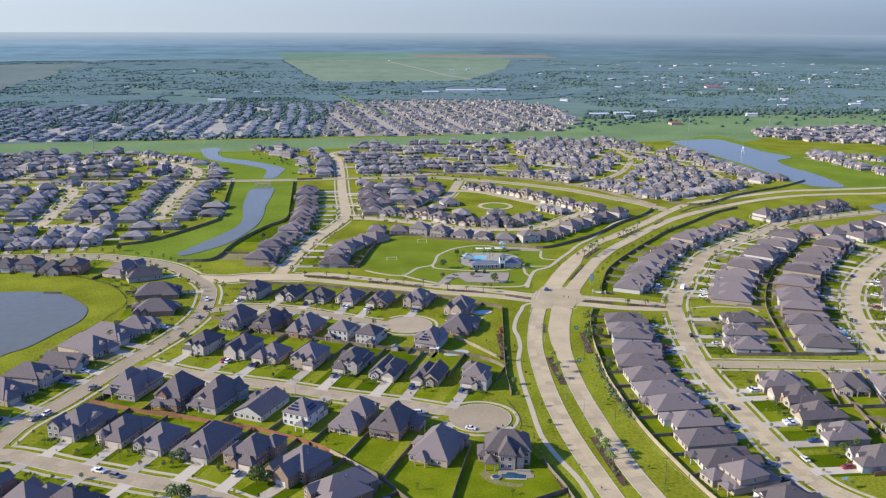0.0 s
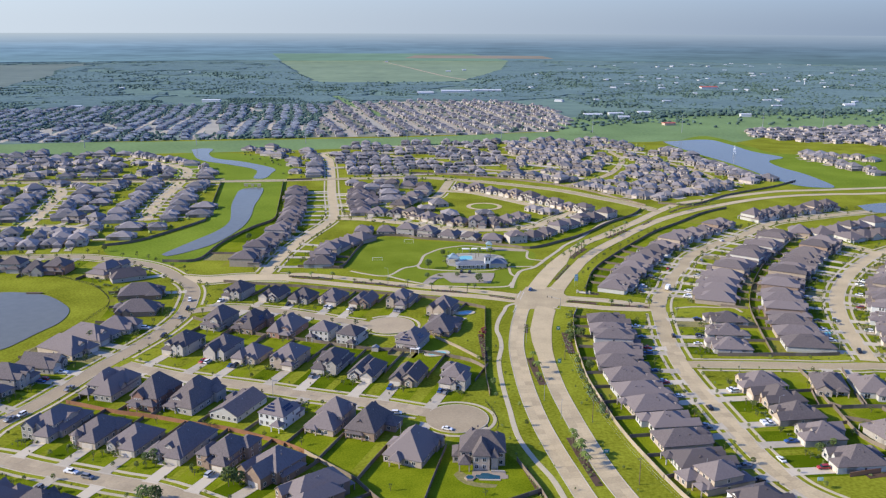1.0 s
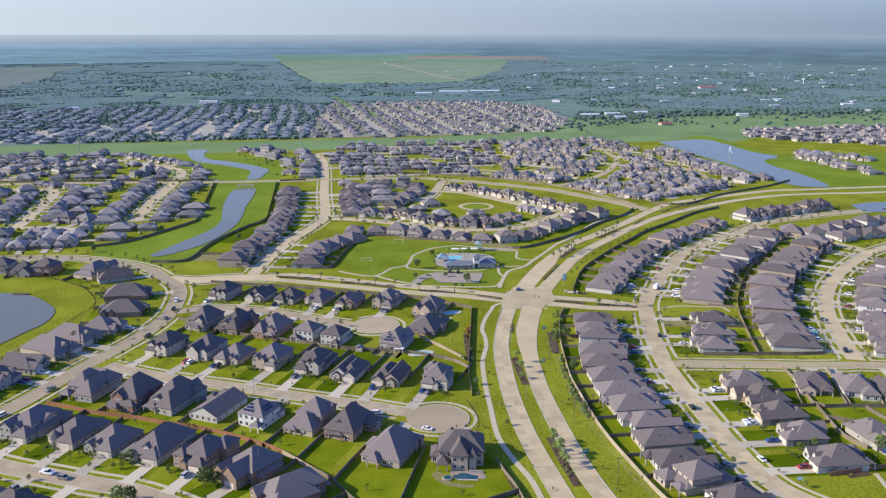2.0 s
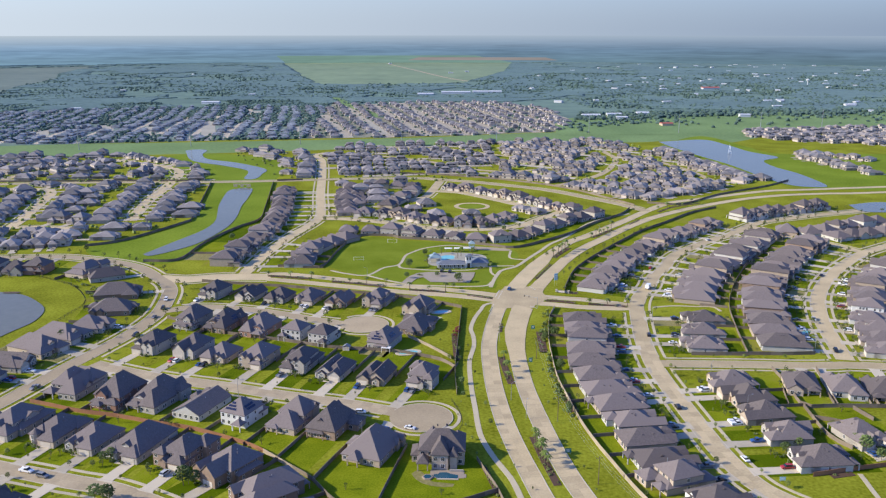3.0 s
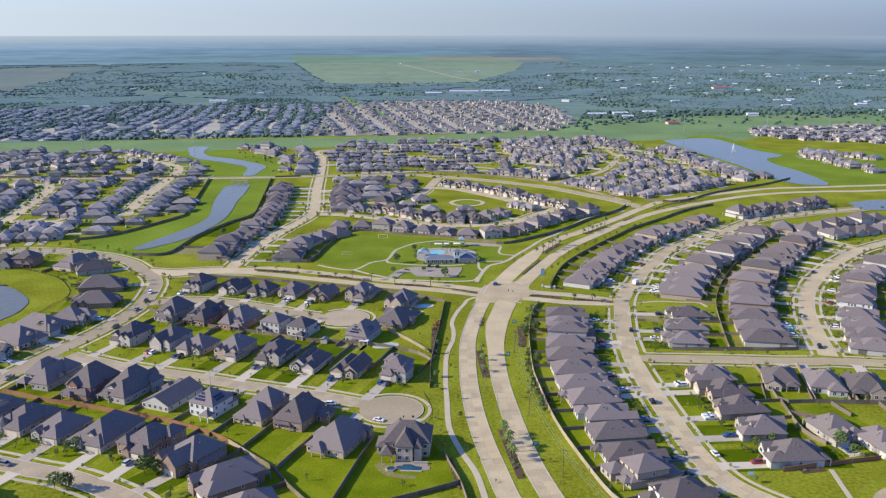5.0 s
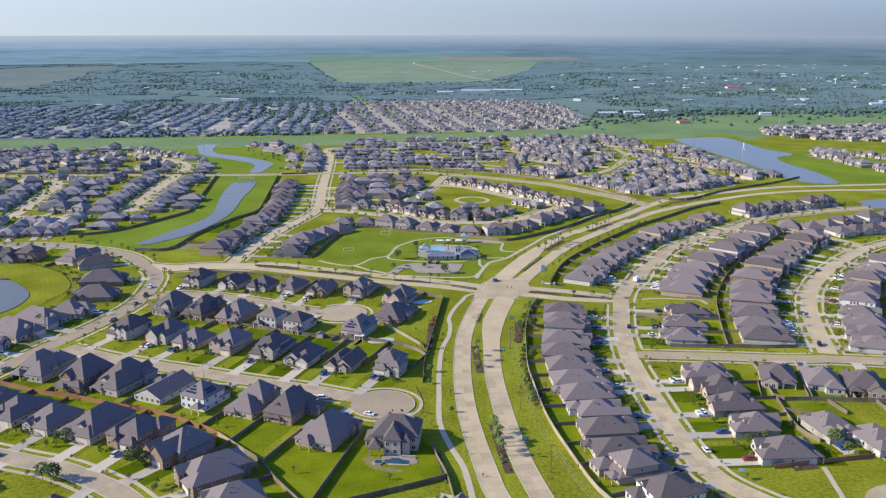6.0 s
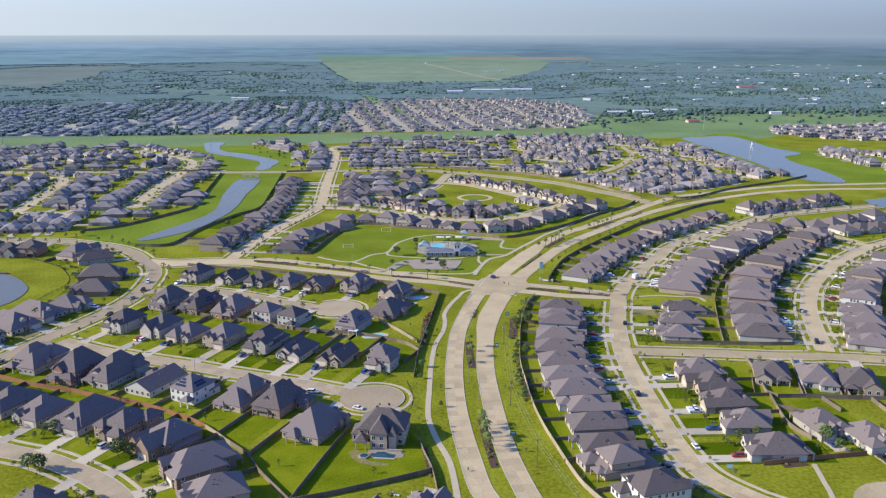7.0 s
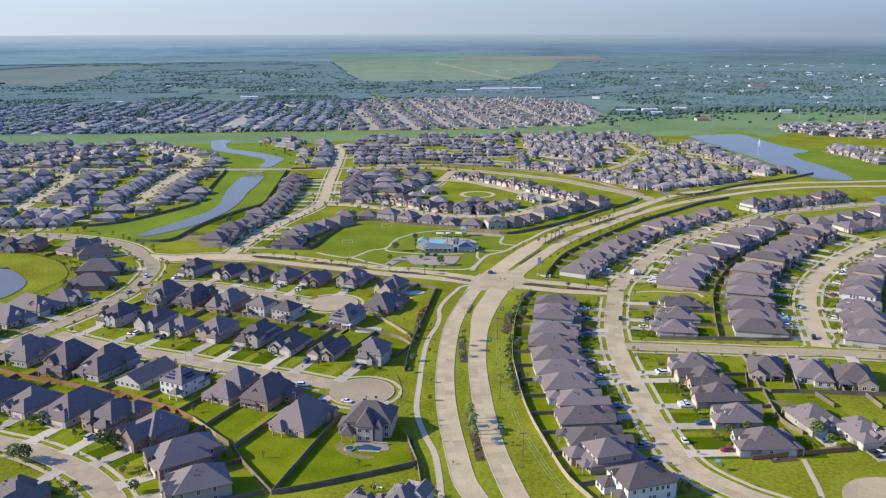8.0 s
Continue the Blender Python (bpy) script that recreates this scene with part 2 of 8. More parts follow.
# ---- building tools ----
class Shape:
    """Collects vertices and faces of one mesh."""

    def __init__(self):
        self.v, self.f = [], []

    def add(self, verts, faces):
        k = len(self.v)
        self.v += [tuple(p) for p in verts]
        self.f += [tuple(k + i for i in face) for face in faces]
        return self

    def box(self, x0, y0, z0, x1, y1, z1):
        return self.add([(x0, y0, z0), (x1, y0, z0), (x1, y1, z0), (x0, y1, z0), (x0, y0, z1), (x1, y0, z1), (x1, y1, z1), (x0, y1, z1)],
                        [(3, 2, 1, 0), (4, 5, 6, 7), (0, 1, 5, 4), (1, 2, 6, 5), (2, 3, 7, 6), (3, 0, 4, 7)])

    def taper(self, x, y, z0, z1, r0, r1, n=6):
        ring = [(math.cos(2 * math.pi * i / n), math.sin(2 * math.pi * i / n)) for i in range(n)]
        vs = [(x + r0 * c, y + r0 * s, z0) for c, s in ring] + [(x + r1 * c, y + r1 * s, z1) for c, s in ring]
        return self.add(vs, [(i, (i + 1) % n, n + (i + 1) % n, n + i) for i in range(n)] + [tuple(range(n, 2 * n)), tuple(reversed(range(n)))])

    def rod(self, a, b, r0, r1, n=5):
        a, b = Vector(a), Vector(b)
        q = (b - a).to_track_quat("Z", "Y").to_matrix()
        ring = [q @ Vector((math.cos(2 * math.pi * i / n), math.sin(2 * math.pi * i / n), 0)) for i in range(n)]
        vs = [a + c * r0 for c in ring] + [b + c * r1 for c in ring]
        return self.add(vs, [(i, (i + 1) % n, n + (i + 1) % n, n + i) for i in range(n)] + [tuple(range(n, 2 * n)), tuple(reversed(range(n)))])

    def hip(self, x0, y0, x1, y1, z, pitch, edge=0.22):
        """A hipped roof over a rectangle, with fascia and soffit."""
        w, d = x1 - x0, y1 - y0
        s = min(w, d) / 2
        h = s * pitch
        cx, cy = (x0 + x1) / 2, (y0 + y1) / 2
        if w >= d:
            r = [(x0 + s, cy, z + h), (x1 - s, cy, z + h)]
            up = [(0, 1, 9, 8), (1, 2, 9), (2, 3, 8, 9), (3, 0, 8)]
        else:
            r = [(cx, y0 + s, z + h), (cx, y1 - s, z + h)]
            up = [(0, 1, 8), (1, 2, 9, 8), (2, 3, 9), (3, 0, 8, 9)]
        vs = [(x0, y0, z), (x1, y0, z), (x1, y1, z), (x0, y1, z)]
        vs += [(x, y, z - edge) for x, y, _ in vs] + r
        return self.add(vs, up + [(0, 4, 5, 1), (1, 5, 6, 2), (2, 6, 7, 3), (3, 7, 4, 0), (7, 6, 5, 4)])

    def gable(self, x0, y0, x1, y1, z, pitch, edge=0.22):
        """A gabled roof whose ridge runs along y."""
        cx, h = (x0 + x1) / 2, (x1 - x0) / 2 * pitch
        vs = [(x0, y0, z), (cx, y0, z + h), (x1, y0, z), (x0, y1, z), (cx, y1, z + h), (x1, y1, z)]
        vs += [(x, y, c - edge) for x, y, c in vs]
        return self.add(vs, [(0, 1, 4, 3), (1, 2, 5, 4), (6, 9, 10, 7), (7, 10, 11, 8), (0, 6, 7, 1), (1, 7, 8, 2), (4, 10, 9, 3), (5, 11, 10, 4), (0, 3, 9, 6), (2, 8, 11, 5)])

    def mesh(self, name, *mats):
        me = bpy.data.meshes.new(name)
        me.from_pydata(self.v, [], self.f)
        for m in mats:
            me.materials.append(m)
        me.update()
        return me


def part(name, shape, mat, parent, label=""):
    """One mesh under a thing or under a part."""
    me = shape if isinstance(shape, bpy.types.Mesh) else shape.mesh(name, mat)
    ob = new(name, me)
    ob.parent = parent
    return tagged(ob, label) if label else ob


def thing(name, m, label, category, group="", kind=""):
    ob = new(name)
    ob.matrix_basis = m
    return tagged(ob, label, category, group, kind)


def arrays(name, verts, faces, mat, label, category, kind):
    """One joined mesh out of numpy arrays of vertices and equal-sized faces."""
    me = bpy.data.meshes.new(name)
    n, k = faces.shape
    me.vertices.add(len(verts))
    me.vertices.foreach_set("co", verts.astype(np.float32).ravel())
    me.loops.add(n * k)
    me.loops.foreach_set("vertex_index", faces.astype(np.int32).ravel())
    me.polygons.add(n)
    me.polygons.foreach_set("loop_start", np.arange(0, n * k, k, dtype=np.int32))
    me.materials.append(mat)
    me.update(calc_edges=True)
    me.shade_flat()
    return tagged(new(name, me), label, category, kind=kind)


def spline(points, step=6.0):
    """A smooth line through the points, at about even steps; returns places and left-hand normals."""
    p = np.array(points, float)
    p = np.vstack([2 * p[0] - p[1], p, 2 * p[-1] - p[-2]])
    out = []
    for i in range(1, len(p) - 2):
        a, b, c, d = p[i - 1:i + 3]
        n = max(2, int(np.linalg.norm(c - b) / 2))
        t = np.linspace(0, 1, n, endpoint=False)[:, None]
        out.append(0.5 * (2 * b + (c - a) * t + (2 * a - 5 * b + 4 * c - d) * t ** 2 + (3 * b - a - 3 * c + d) * t ** 3))
    line = np.vstack(out + [p[-2:-1]])
    run = np.concatenate([[0], np.cumsum(np.linalg.norm(np.diff(line, axis=0), axis=1))])
    n = max(2, int(round(run[-1] / step)) + 1)
    s = np.linspace(0, run[-1], n)
    q = np.stack([np.interp(s, run, line[:, 0]), np.interp(s, run, line[:, 1])], 1)
    g = np.gradient(q, axis=0)
    g /= np.linalg.norm(g, axis=1)[:, None]
    return q, np.stack([-g[:, 1], g[:, 0]], 1)


def ribbon(q, nrm, a, b, z0, z1, keep=None):
    """A raised strip between the offsets a and b (to the left) of a line."""
    sh = Shape()
    l, r = q + nrm * max(a, b), q + nrm * min(a, b)
    for i in range(len(q) - 1):
        if keep is not None and not (keep[i] and keep[i + 1]):
            continue
        vs = [(*r[i], z1), (*r[i + 1], z1), (*l[i + 1], z1), (*l[i], z1), (*r[i], z0), (*r[i + 1], z0), (*l[i + 1], z0), (*l[i], z0)]
        sh.add(vs, [(0, 1, 2, 3), (4, 5, 1, 0), (6, 7, 3, 2)])
    return sh


def sheet(name, outline, z, mat, label, category, smooth=True, kind="structure"):
    """A flat patch of ground or water inside a closed, rounded outline."""
    q = spline([*outline, outline[0]], 4.0)[0][:-1] if smooth else np.array(outline, float)
    bm = bmesh.new()
    vs = [bm.verts.new((x, y, z)) for x, y in q]
    edges = [bm.edges.new((vs[i], vs[(i + 1) % len(vs)])) for i in range(len(vs))]
    bmesh.ops.triangle_fill(bm, edges=edges, use_beauty=True)
    for face in bm.faces:
        if face.normal.z < 0:
            face.normal_flip()
    me = bpy.data.meshes.new(name)
    bm.to_mesh(me)
    bm.free()
    me.materials.append(mat)
    return tagged(new(name, me), label, category, kind=kind)


def inside(x, y, outline):
    hit = False
    j = len(outline) - 1
    for i in range(len(outline)):
        (xi, yi), (xj, yj) = outline[i], outline[j]
        if (yi > y) != (yj > y) and x < (xj - xi) * (y - yi) / (yj - yi) + xi:
            hit = not hit
        j = i
    return hit


# ---- ground, far land, water ----
def make_ground():
    """One sheet that reaches the horizon, with holes-free water laid on it; finer near the houses."""
    sh = Shape()
    xs = [-5200, -2600, -1200, -600, 0, 600, 1200, 2600, 5200]
    ys = [-1200, -300, 300, 900, 1500, 2600, 5200]
    for y in ys:
        for x in xs:
            sh.v.append((x, y, 0))
    n = len(xs)
    for j in range(len(ys) - 1):
        for i in range(n - 1):
            sh.f.append((j * n + i, j * n + i + 1, (j + 1) * n + i + 1, (j + 1) * n + i))
    tagged(new("ground", sh.mesh("ground", GRASS)), "mown green grass plain between the housing estates", "grass", kind="structure")


make_ground()

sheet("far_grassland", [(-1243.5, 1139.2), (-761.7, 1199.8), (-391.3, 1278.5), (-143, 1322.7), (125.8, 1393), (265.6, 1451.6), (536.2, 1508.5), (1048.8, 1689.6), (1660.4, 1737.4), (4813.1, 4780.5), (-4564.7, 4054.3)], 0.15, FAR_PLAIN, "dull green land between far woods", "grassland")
far_sheets = [
    ("field", [(-790, 4560), (-735, 4300), (-461, 3143), (-346, 2707), (-250, 2640), (60, 2690), (131, 2830), (300, 3500), (391, 4303), (420, 4700), (-200, 4800)], FIELD, "pale green open pasture beyond the woods"),
    ("field", [(-1880, 3760), (-1541, 3985), (-1400, 3300), (-1269, 2965), (-1200, 2540), (-1129, 2290), (-1500, 2600), (-1960, 3200)], FIELD_OLIVE, "olive pasture among far woods"),
    ("field", [(212.7, 1356.6), (286.4, 1630.2), (607.1, 1714.1), (1041.5, 1796.5), (852.6, 1428.5), (536.6, 1376.5)], CHANNEL, "green meadow beside the drainage channel"),
]
for far_name, far_line, far_mat, far_label in far_sheets:
    sheet(far_name, far_line, 0.3, far_mat, far_label, "field")

sheet("grass_bank", [(-240.5, 638.5), (-209.8, 671.1), (-187.4, 723.1), (-187.7, 746), (-217.5, 917), (-266.6, 934.4), (-329, 1108.4), (-273.9, 1152), (-165.3, 1083.4), (-151.7, 940.1), (-151.7, 924.2), (-132.6, 787.3), (-127.3, 733.7), (-138.7, 704), (-154.1, 639.2), (-158.9, 598.6), (-182.4, 590.5), (-211.4, 602.7), (-234.2, 623.4)], 0.014, BANK, "bright mown grass banks of the canal", "grass")
sheet("channel_grass", [(-832.9, 1006.2), (-592.6, 1100.9), (-296.9, 1151.6), (-144.1, 1184.4), (14.4, 1225.5), (181.6, 1275.9), (314, 1267.4), (371.3, 1284.6), (438.4, 1302.5), (461.5, 1263.3), (646, 1432.3), (864.6, 1514.2), (922.9, 1628.7), (464.3, 1450.2), (186.4, 1387.7), (-22.2, 1324), (-336.2, 1273.2), (-643.4, 1238.1), (-927.1, 1165.7)], 0.02, CHANNEL, "wide mown grass channel between estates", "grass")
sheet("lake_lawn", [(350.4, 1238.1), (442.5, 1341.9), (471.1, 1217.9), (492.3, 1147.6), (665.5, 1123.3), (546.9, 890.4), (444.8, 885.3), (409.9, 897.1), (390.7, 943.5), (382.2, 1040.2)], 0.022, BANK, "green grass banks round the lake", "grass")
YARDS = [
    ("yard_lawn", [(-6.2, 316.4), (16.4, 314.6), (4.4, 257.8), (-17, 287.3)], LAWN, "bright fenced back lawn"),
    ("yard_lawn", [(17, 314.6), (27, 337.9), (43.9, 303.5), (50.5, 280.3), (5.1, 257.5)], LAWN, "patchy fenced back lawn beside a pool"),
    ("bare_patch", [(19, 293), (21.5, 296.5), (23.6, 293.6), (24.4, 289.4), (27.5, 286.9), (33, 286), (36.4, 284.8), (33, 283), (26.4, 284.2), (21.4, 287.6)], DRY, "worn dry patch in the lawn"),
]
LAKE_LINES = []
LAKE_LINES.append(("lake", [(-366.8, 521), (-298, 525.6), (-275.2, 523.2), (-254.2, 524.3), (-233.7, 518.4), (-215.9, 502.3), (-205.5, 487.2), (-202.5, 467), (-207.6, 448.3), (-213.4, 426.7), (-221.7, 413.2), (-233.3, 372.3), (-268.2, 354.1)], "grey-blue retention lake among lawns"))
LAKE_LINES.append(("canal", [(-190.6, 617.9), (-181, 650), (-167, 697), (-165.6, 730), (-171, 760), (-178.8, 796.8), (-185, 840), (-188, 876), (-180, 891), (-166.5, 889), (-160, 840), (-157.2, 797.9), (-150.7, 748), (-149.8, 703.6), (-158.2, 653.2), (-173.4, 624.7), (-184.7, 612.9)], "winding blue-grey canal between grass banks"))
LAKE_LINES.append(("canal", [(-320, 1179.4), (-310.8, 1191.1), (-291.8, 1185.3), (-285.8, 1140.5), (-266.3, 1098.8), (-224.3, 1069.6), (-178.4, 1019.6), (-174.6, 981.9), (-175.7, 950.5), (-188.4, 950.5), (-197.2, 1006.7), (-236.1, 1046.2), (-285.3, 1088.8)], "blue-grey canal bending between grass banks"))
LAKE_LINES.append(("lake", [(357.7, 1272.3), (430.5, 1296.8), (447.6, 1242.6), (455.6, 1168.7), (475, 1114.2), (444.7, 1081.9), (439.3, 1033.8), (448.1, 978), (446, 902.4), (425.9, 894.5), (407.9, 907.5), (398.1, 947.7), (390.3, 1045.3), (373.5, 1136.4), (362, 1212.8)], "blue-grey lake with a fountain"))
LAKE_LINES.append(("lake", [(420.3, 799), (456.3, 812), (489.4, 797.1), (466.2, 769.7), (421.8, 767.4)], "small blue pond beside the houses"))
for k, (yard_name, yard_line, yard_mat, yard_label) in enumerate(YARDS):
    sheet(yard_name, yard_line, 0.016 + 0.006 * k, yard_mat, yard_label, "lawn", k == 2)
for lake_name, lake_line, lake_label in LAKE_LINES:
    sheet(lake_name, lake_line, 0.28, LAKE, lake_label, "water")


BACKDROP_TOP = 134.0


def backdrop_material():
    """A glowing far wooded plain in streaks; haze is painted in, bluer and paler with distance, fading into the sky."""
    m = bpy.data.materials.new("distant_plain")
    m.use_nodes = True
    nt = m.node_tree
    nt.nodes.remove(nt.nodes["Principled BSDF"])
    em = nt.nodes.new("ShaderNodeEmission")
    geo = nt.nodes.new("ShaderNodeNewGeometry")
    sep = nt.nodes.new("ShaderNodeSeparateXYZ")
    nt.links.new(geo.outputs["Position"], sep.inputs[0])

    def streaks(scale_across, scale_up, detail):
        mul = nt.nodes.new("ShaderNodeVectorMath")
        mul.operation = "MULTIPLY"
        mul.inputs[1].default_value = (scale_across, scale_across, scale_up)
        nz = nt.nodes.new("ShaderNodeTexNoise")
        nz.inputs["Scale"].default_value = 1.0
        nz.inputs["Detail"].default_value = detail
        nt.links.new(geo.outputs["Position"], mul.inputs[0])
        nt.links.new(mul.outputs[0], nz.inputs["Vector"])
        return nz.outputs[0]

    def math_node(kind, a, b, c=None, clamp=False):
        n = nt.nodes.new("ShaderNodeMath")
        n.operation, n.use_clamp = kind, clamp
        for k, v in enumerate((a, b, c)):
            if v is None:
                continue
            if isinstance(v, (int, float)):
                n.inputs[k].default_value = v
            else:
                nt.links.new(v, n.inputs[k])
        return n.outputs[0]

    def mix_node(fac, a, b):
        n = nt.nodes.new("ShaderNodeMix")
        n.data_type = "RGBA"
        for k, v in ((0, fac), (6, a), (7, b)):
            if isinstance(v, tuple):
                n.inputs[k].default_value = (*v, 1)
            else:
                nt.links.new(v, n.inputs[k])
        return n.outputs[2]

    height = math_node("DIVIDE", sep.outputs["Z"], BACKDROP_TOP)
    # haze painted brighter and bluer on the land towards the sun
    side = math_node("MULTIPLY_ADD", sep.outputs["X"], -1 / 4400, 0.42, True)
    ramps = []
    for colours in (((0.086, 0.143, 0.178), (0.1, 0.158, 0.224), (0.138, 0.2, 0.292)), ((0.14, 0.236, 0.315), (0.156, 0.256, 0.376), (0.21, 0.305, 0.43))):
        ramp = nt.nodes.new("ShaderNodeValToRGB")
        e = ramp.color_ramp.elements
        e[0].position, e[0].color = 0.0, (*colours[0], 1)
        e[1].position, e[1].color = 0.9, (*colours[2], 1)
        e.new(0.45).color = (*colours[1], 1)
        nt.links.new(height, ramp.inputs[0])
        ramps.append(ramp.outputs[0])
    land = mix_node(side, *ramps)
    # streaks of woods and clearings, weaker towards the horizon
    broad, fine = streaks(0.0016, 0.055, 5), streaks(0.008, 0.16, 4)
    both = math_node("ADD", broad, math_node("MULTIPLY", fine, 0.6))
    amount = math_node("MULTIPLY", math_node("SUBTRACT", both, 0.8), math_node("MULTIPLY_ADD", height, -1.5, 1.65, True))
    bright = math_node("MULTIPLY_ADD", amount, 1.0, 1.0)
    vary = nt.nodes.new("ShaderNodeVectorMath")
    vary.operation = "SCALE"
    nt.links.new(land, vary.inputs[0])
    nt.links.new(bright, vary.inputs["Scale"])
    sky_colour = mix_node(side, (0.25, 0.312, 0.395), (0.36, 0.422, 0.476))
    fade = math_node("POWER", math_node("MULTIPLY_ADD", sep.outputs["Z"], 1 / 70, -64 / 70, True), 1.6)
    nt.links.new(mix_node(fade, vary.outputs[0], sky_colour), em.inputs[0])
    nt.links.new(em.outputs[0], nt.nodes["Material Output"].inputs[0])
    return m


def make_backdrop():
    """The plain past the clipping distance: a glowing ring with painted haze, its top set to the camera's horizon."""
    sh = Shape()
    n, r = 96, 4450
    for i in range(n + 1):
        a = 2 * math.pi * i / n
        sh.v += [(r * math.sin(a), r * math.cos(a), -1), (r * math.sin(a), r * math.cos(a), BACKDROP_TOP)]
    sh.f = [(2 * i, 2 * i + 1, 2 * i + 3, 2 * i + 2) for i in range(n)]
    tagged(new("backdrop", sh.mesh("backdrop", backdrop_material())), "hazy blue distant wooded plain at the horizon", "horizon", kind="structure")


def distant_field(bottom, top, colour, label, r=4441):
    """The far end of a field, past the clipping distance, on the backdrop, glowing with haze painted into its colour
    and placed to fit the camera's view; bottom and top: from and to in degrees, and the height.
    """
    m = bpy.data.materials.new("distant_field")
    m.use_nodes = True
    nt = m.node_tree
    nt.nodes.remove(nt.nodes["Principled BSDF"])
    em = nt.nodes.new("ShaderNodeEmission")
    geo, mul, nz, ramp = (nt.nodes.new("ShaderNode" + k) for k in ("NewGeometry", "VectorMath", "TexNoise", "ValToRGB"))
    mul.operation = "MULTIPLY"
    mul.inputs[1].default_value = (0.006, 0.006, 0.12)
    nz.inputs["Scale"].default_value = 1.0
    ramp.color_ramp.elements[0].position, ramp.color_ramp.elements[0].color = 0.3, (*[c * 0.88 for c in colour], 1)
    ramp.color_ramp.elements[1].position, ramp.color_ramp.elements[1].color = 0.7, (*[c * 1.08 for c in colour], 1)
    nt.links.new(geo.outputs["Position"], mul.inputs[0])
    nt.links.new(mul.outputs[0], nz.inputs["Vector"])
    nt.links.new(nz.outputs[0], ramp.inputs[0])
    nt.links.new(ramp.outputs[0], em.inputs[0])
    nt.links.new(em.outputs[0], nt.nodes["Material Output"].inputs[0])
    sh = Shape()
    n = 24
    for i in range(n + 1):
        for a0, a1, z in (bottom, top):
            a = radians(a0 + (a1 - a0) * i / n)
            sh.v.append((r * math.sin(a), r * math.cos(a), z))
    sh.f = [(2 * i, 2 * i + 1, 2 * i + 3, 2 * i + 2) for i in range(n)]
    tagged(new("backdrop", sh.mesh("backdrop", m)), label, "horizon", kind="structure")


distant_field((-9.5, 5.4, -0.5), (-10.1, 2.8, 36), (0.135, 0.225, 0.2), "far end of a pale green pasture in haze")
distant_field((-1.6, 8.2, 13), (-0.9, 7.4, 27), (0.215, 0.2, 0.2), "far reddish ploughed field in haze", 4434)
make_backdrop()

# ---- roads ----
ROADS = []
WORN = ("west_street", "middle_street", "south_street", "north_close")


def road(name, points, width, label, walks=2, kerbs=True, mat=None):
    q, nrm = spline(points, 5.0)
    ROADS.append((name, q, nrm, width / 2, 0.05 + 0.004 * len(ROADS), label, walks, kerbs, mat or (STREET if name in WORN else CONCRETE)))


BOULEVARD_LEFT = [(173.7, -23.2), (112.6, 146), (85.4, 221.3), (71.8, 258.9), (67.7, 270.3), (64.1, 290.2), (60.4, 313.1), (57.3, 339.6), (55.5, 370.6), (55.2, 400), (55.6, 420), (57, 437), (60, 459), (62.8, 475.1), (66.6, 492.3), (73.2, 512), (81.2, 535.5), (92.5, 566), (101.6, 590), (111, 614.7), (131.4, 652.5), (148.6, 673.3), (174.2, 706.8), (195.8, 735.8), (219.5, 769.8), (252.8, 810.1), (299.1, 836.2), (343.8, 860.4), (378.3, 875.2), (416.8, 880.5), (467.2, 889.8), (554, 904.4)]
BOULEVARD_RIGHT = [(156.5, -31.8), (113.9, 143.1), (94.9, 220.8), (85.4, 259.7), (82.6, 271.1), (78.4, 291.1), (75.1, 313.9), (72.4, 340.4), (70.1, 371.4), (69.7, 400), (70.2, 420.5), (72.7, 448.7), (77, 475), (80.8, 491), (86, 508), (93.6, 533.5), (108, 569.5), (120, 596.7), (138.7, 632.2), (163, 667.9), (182.4, 696.2), (203.5, 724.3), (223.3, 747), (256, 777), (295.2, 806.5), (335.3, 832), (378.4, 849.5), (426.9, 858.3), (454.5, 859.7), (538.3, 873.6)]
road("boulevard", BOULEVARD_LEFT, 7.6, "pale concrete boulevard carriageway with slab joints", 0)
road("boulevard", BOULEVARD_RIGHT, 7.6, "pale concrete boulevard carriageway with slab joints", 0)
JUNCTION = [(61.2, 492.3), (64.6, 516.5), (70.5, 528), (74, 536), (85.7, 534), (98, 534), (95.6, 520.7), (97.5, 508.5), (89, 497), (85.2, 489), (75.3, 491), (70, 489)]
road("collector_road", [(-88.4, 563.5), (-73.7, 564.2), (-36.4, 551.4), (3.4, 536.7), (30.5, 528.8), (51, 522.1), (68.8, 514.2)], 6.6, "pale concrete collector road", 0)
road("collector_road", [(-85.5, 553.1), (-69.6, 548.2), (-33.4, 536.1), (5.2, 523.5), (31.5, 517.2), (51.5, 510.8), (71.1, 502.2)], 6.6, "pale concrete collector road", 0)
road("collector_road", [(-160, 555), (-141.1, 551.6), (-119.7, 557.2), (-100.5, 558.3), (-84, 557.7)], 15, "wide pale concrete collector road", 2)
road("collector_road", [(86.2, 515.2), (103.3, 510), (120.1, 506.1), (139.4, 497.8), (150.8, 493.9)], 6.6, "pale concrete collector road", 0)
road("collector_road", [(86, 500.7), (102.7, 495.8), (118.9, 491), (141.4, 488.9), (150.4, 490.5)], 6.6, "pale concrete collector road", 0)
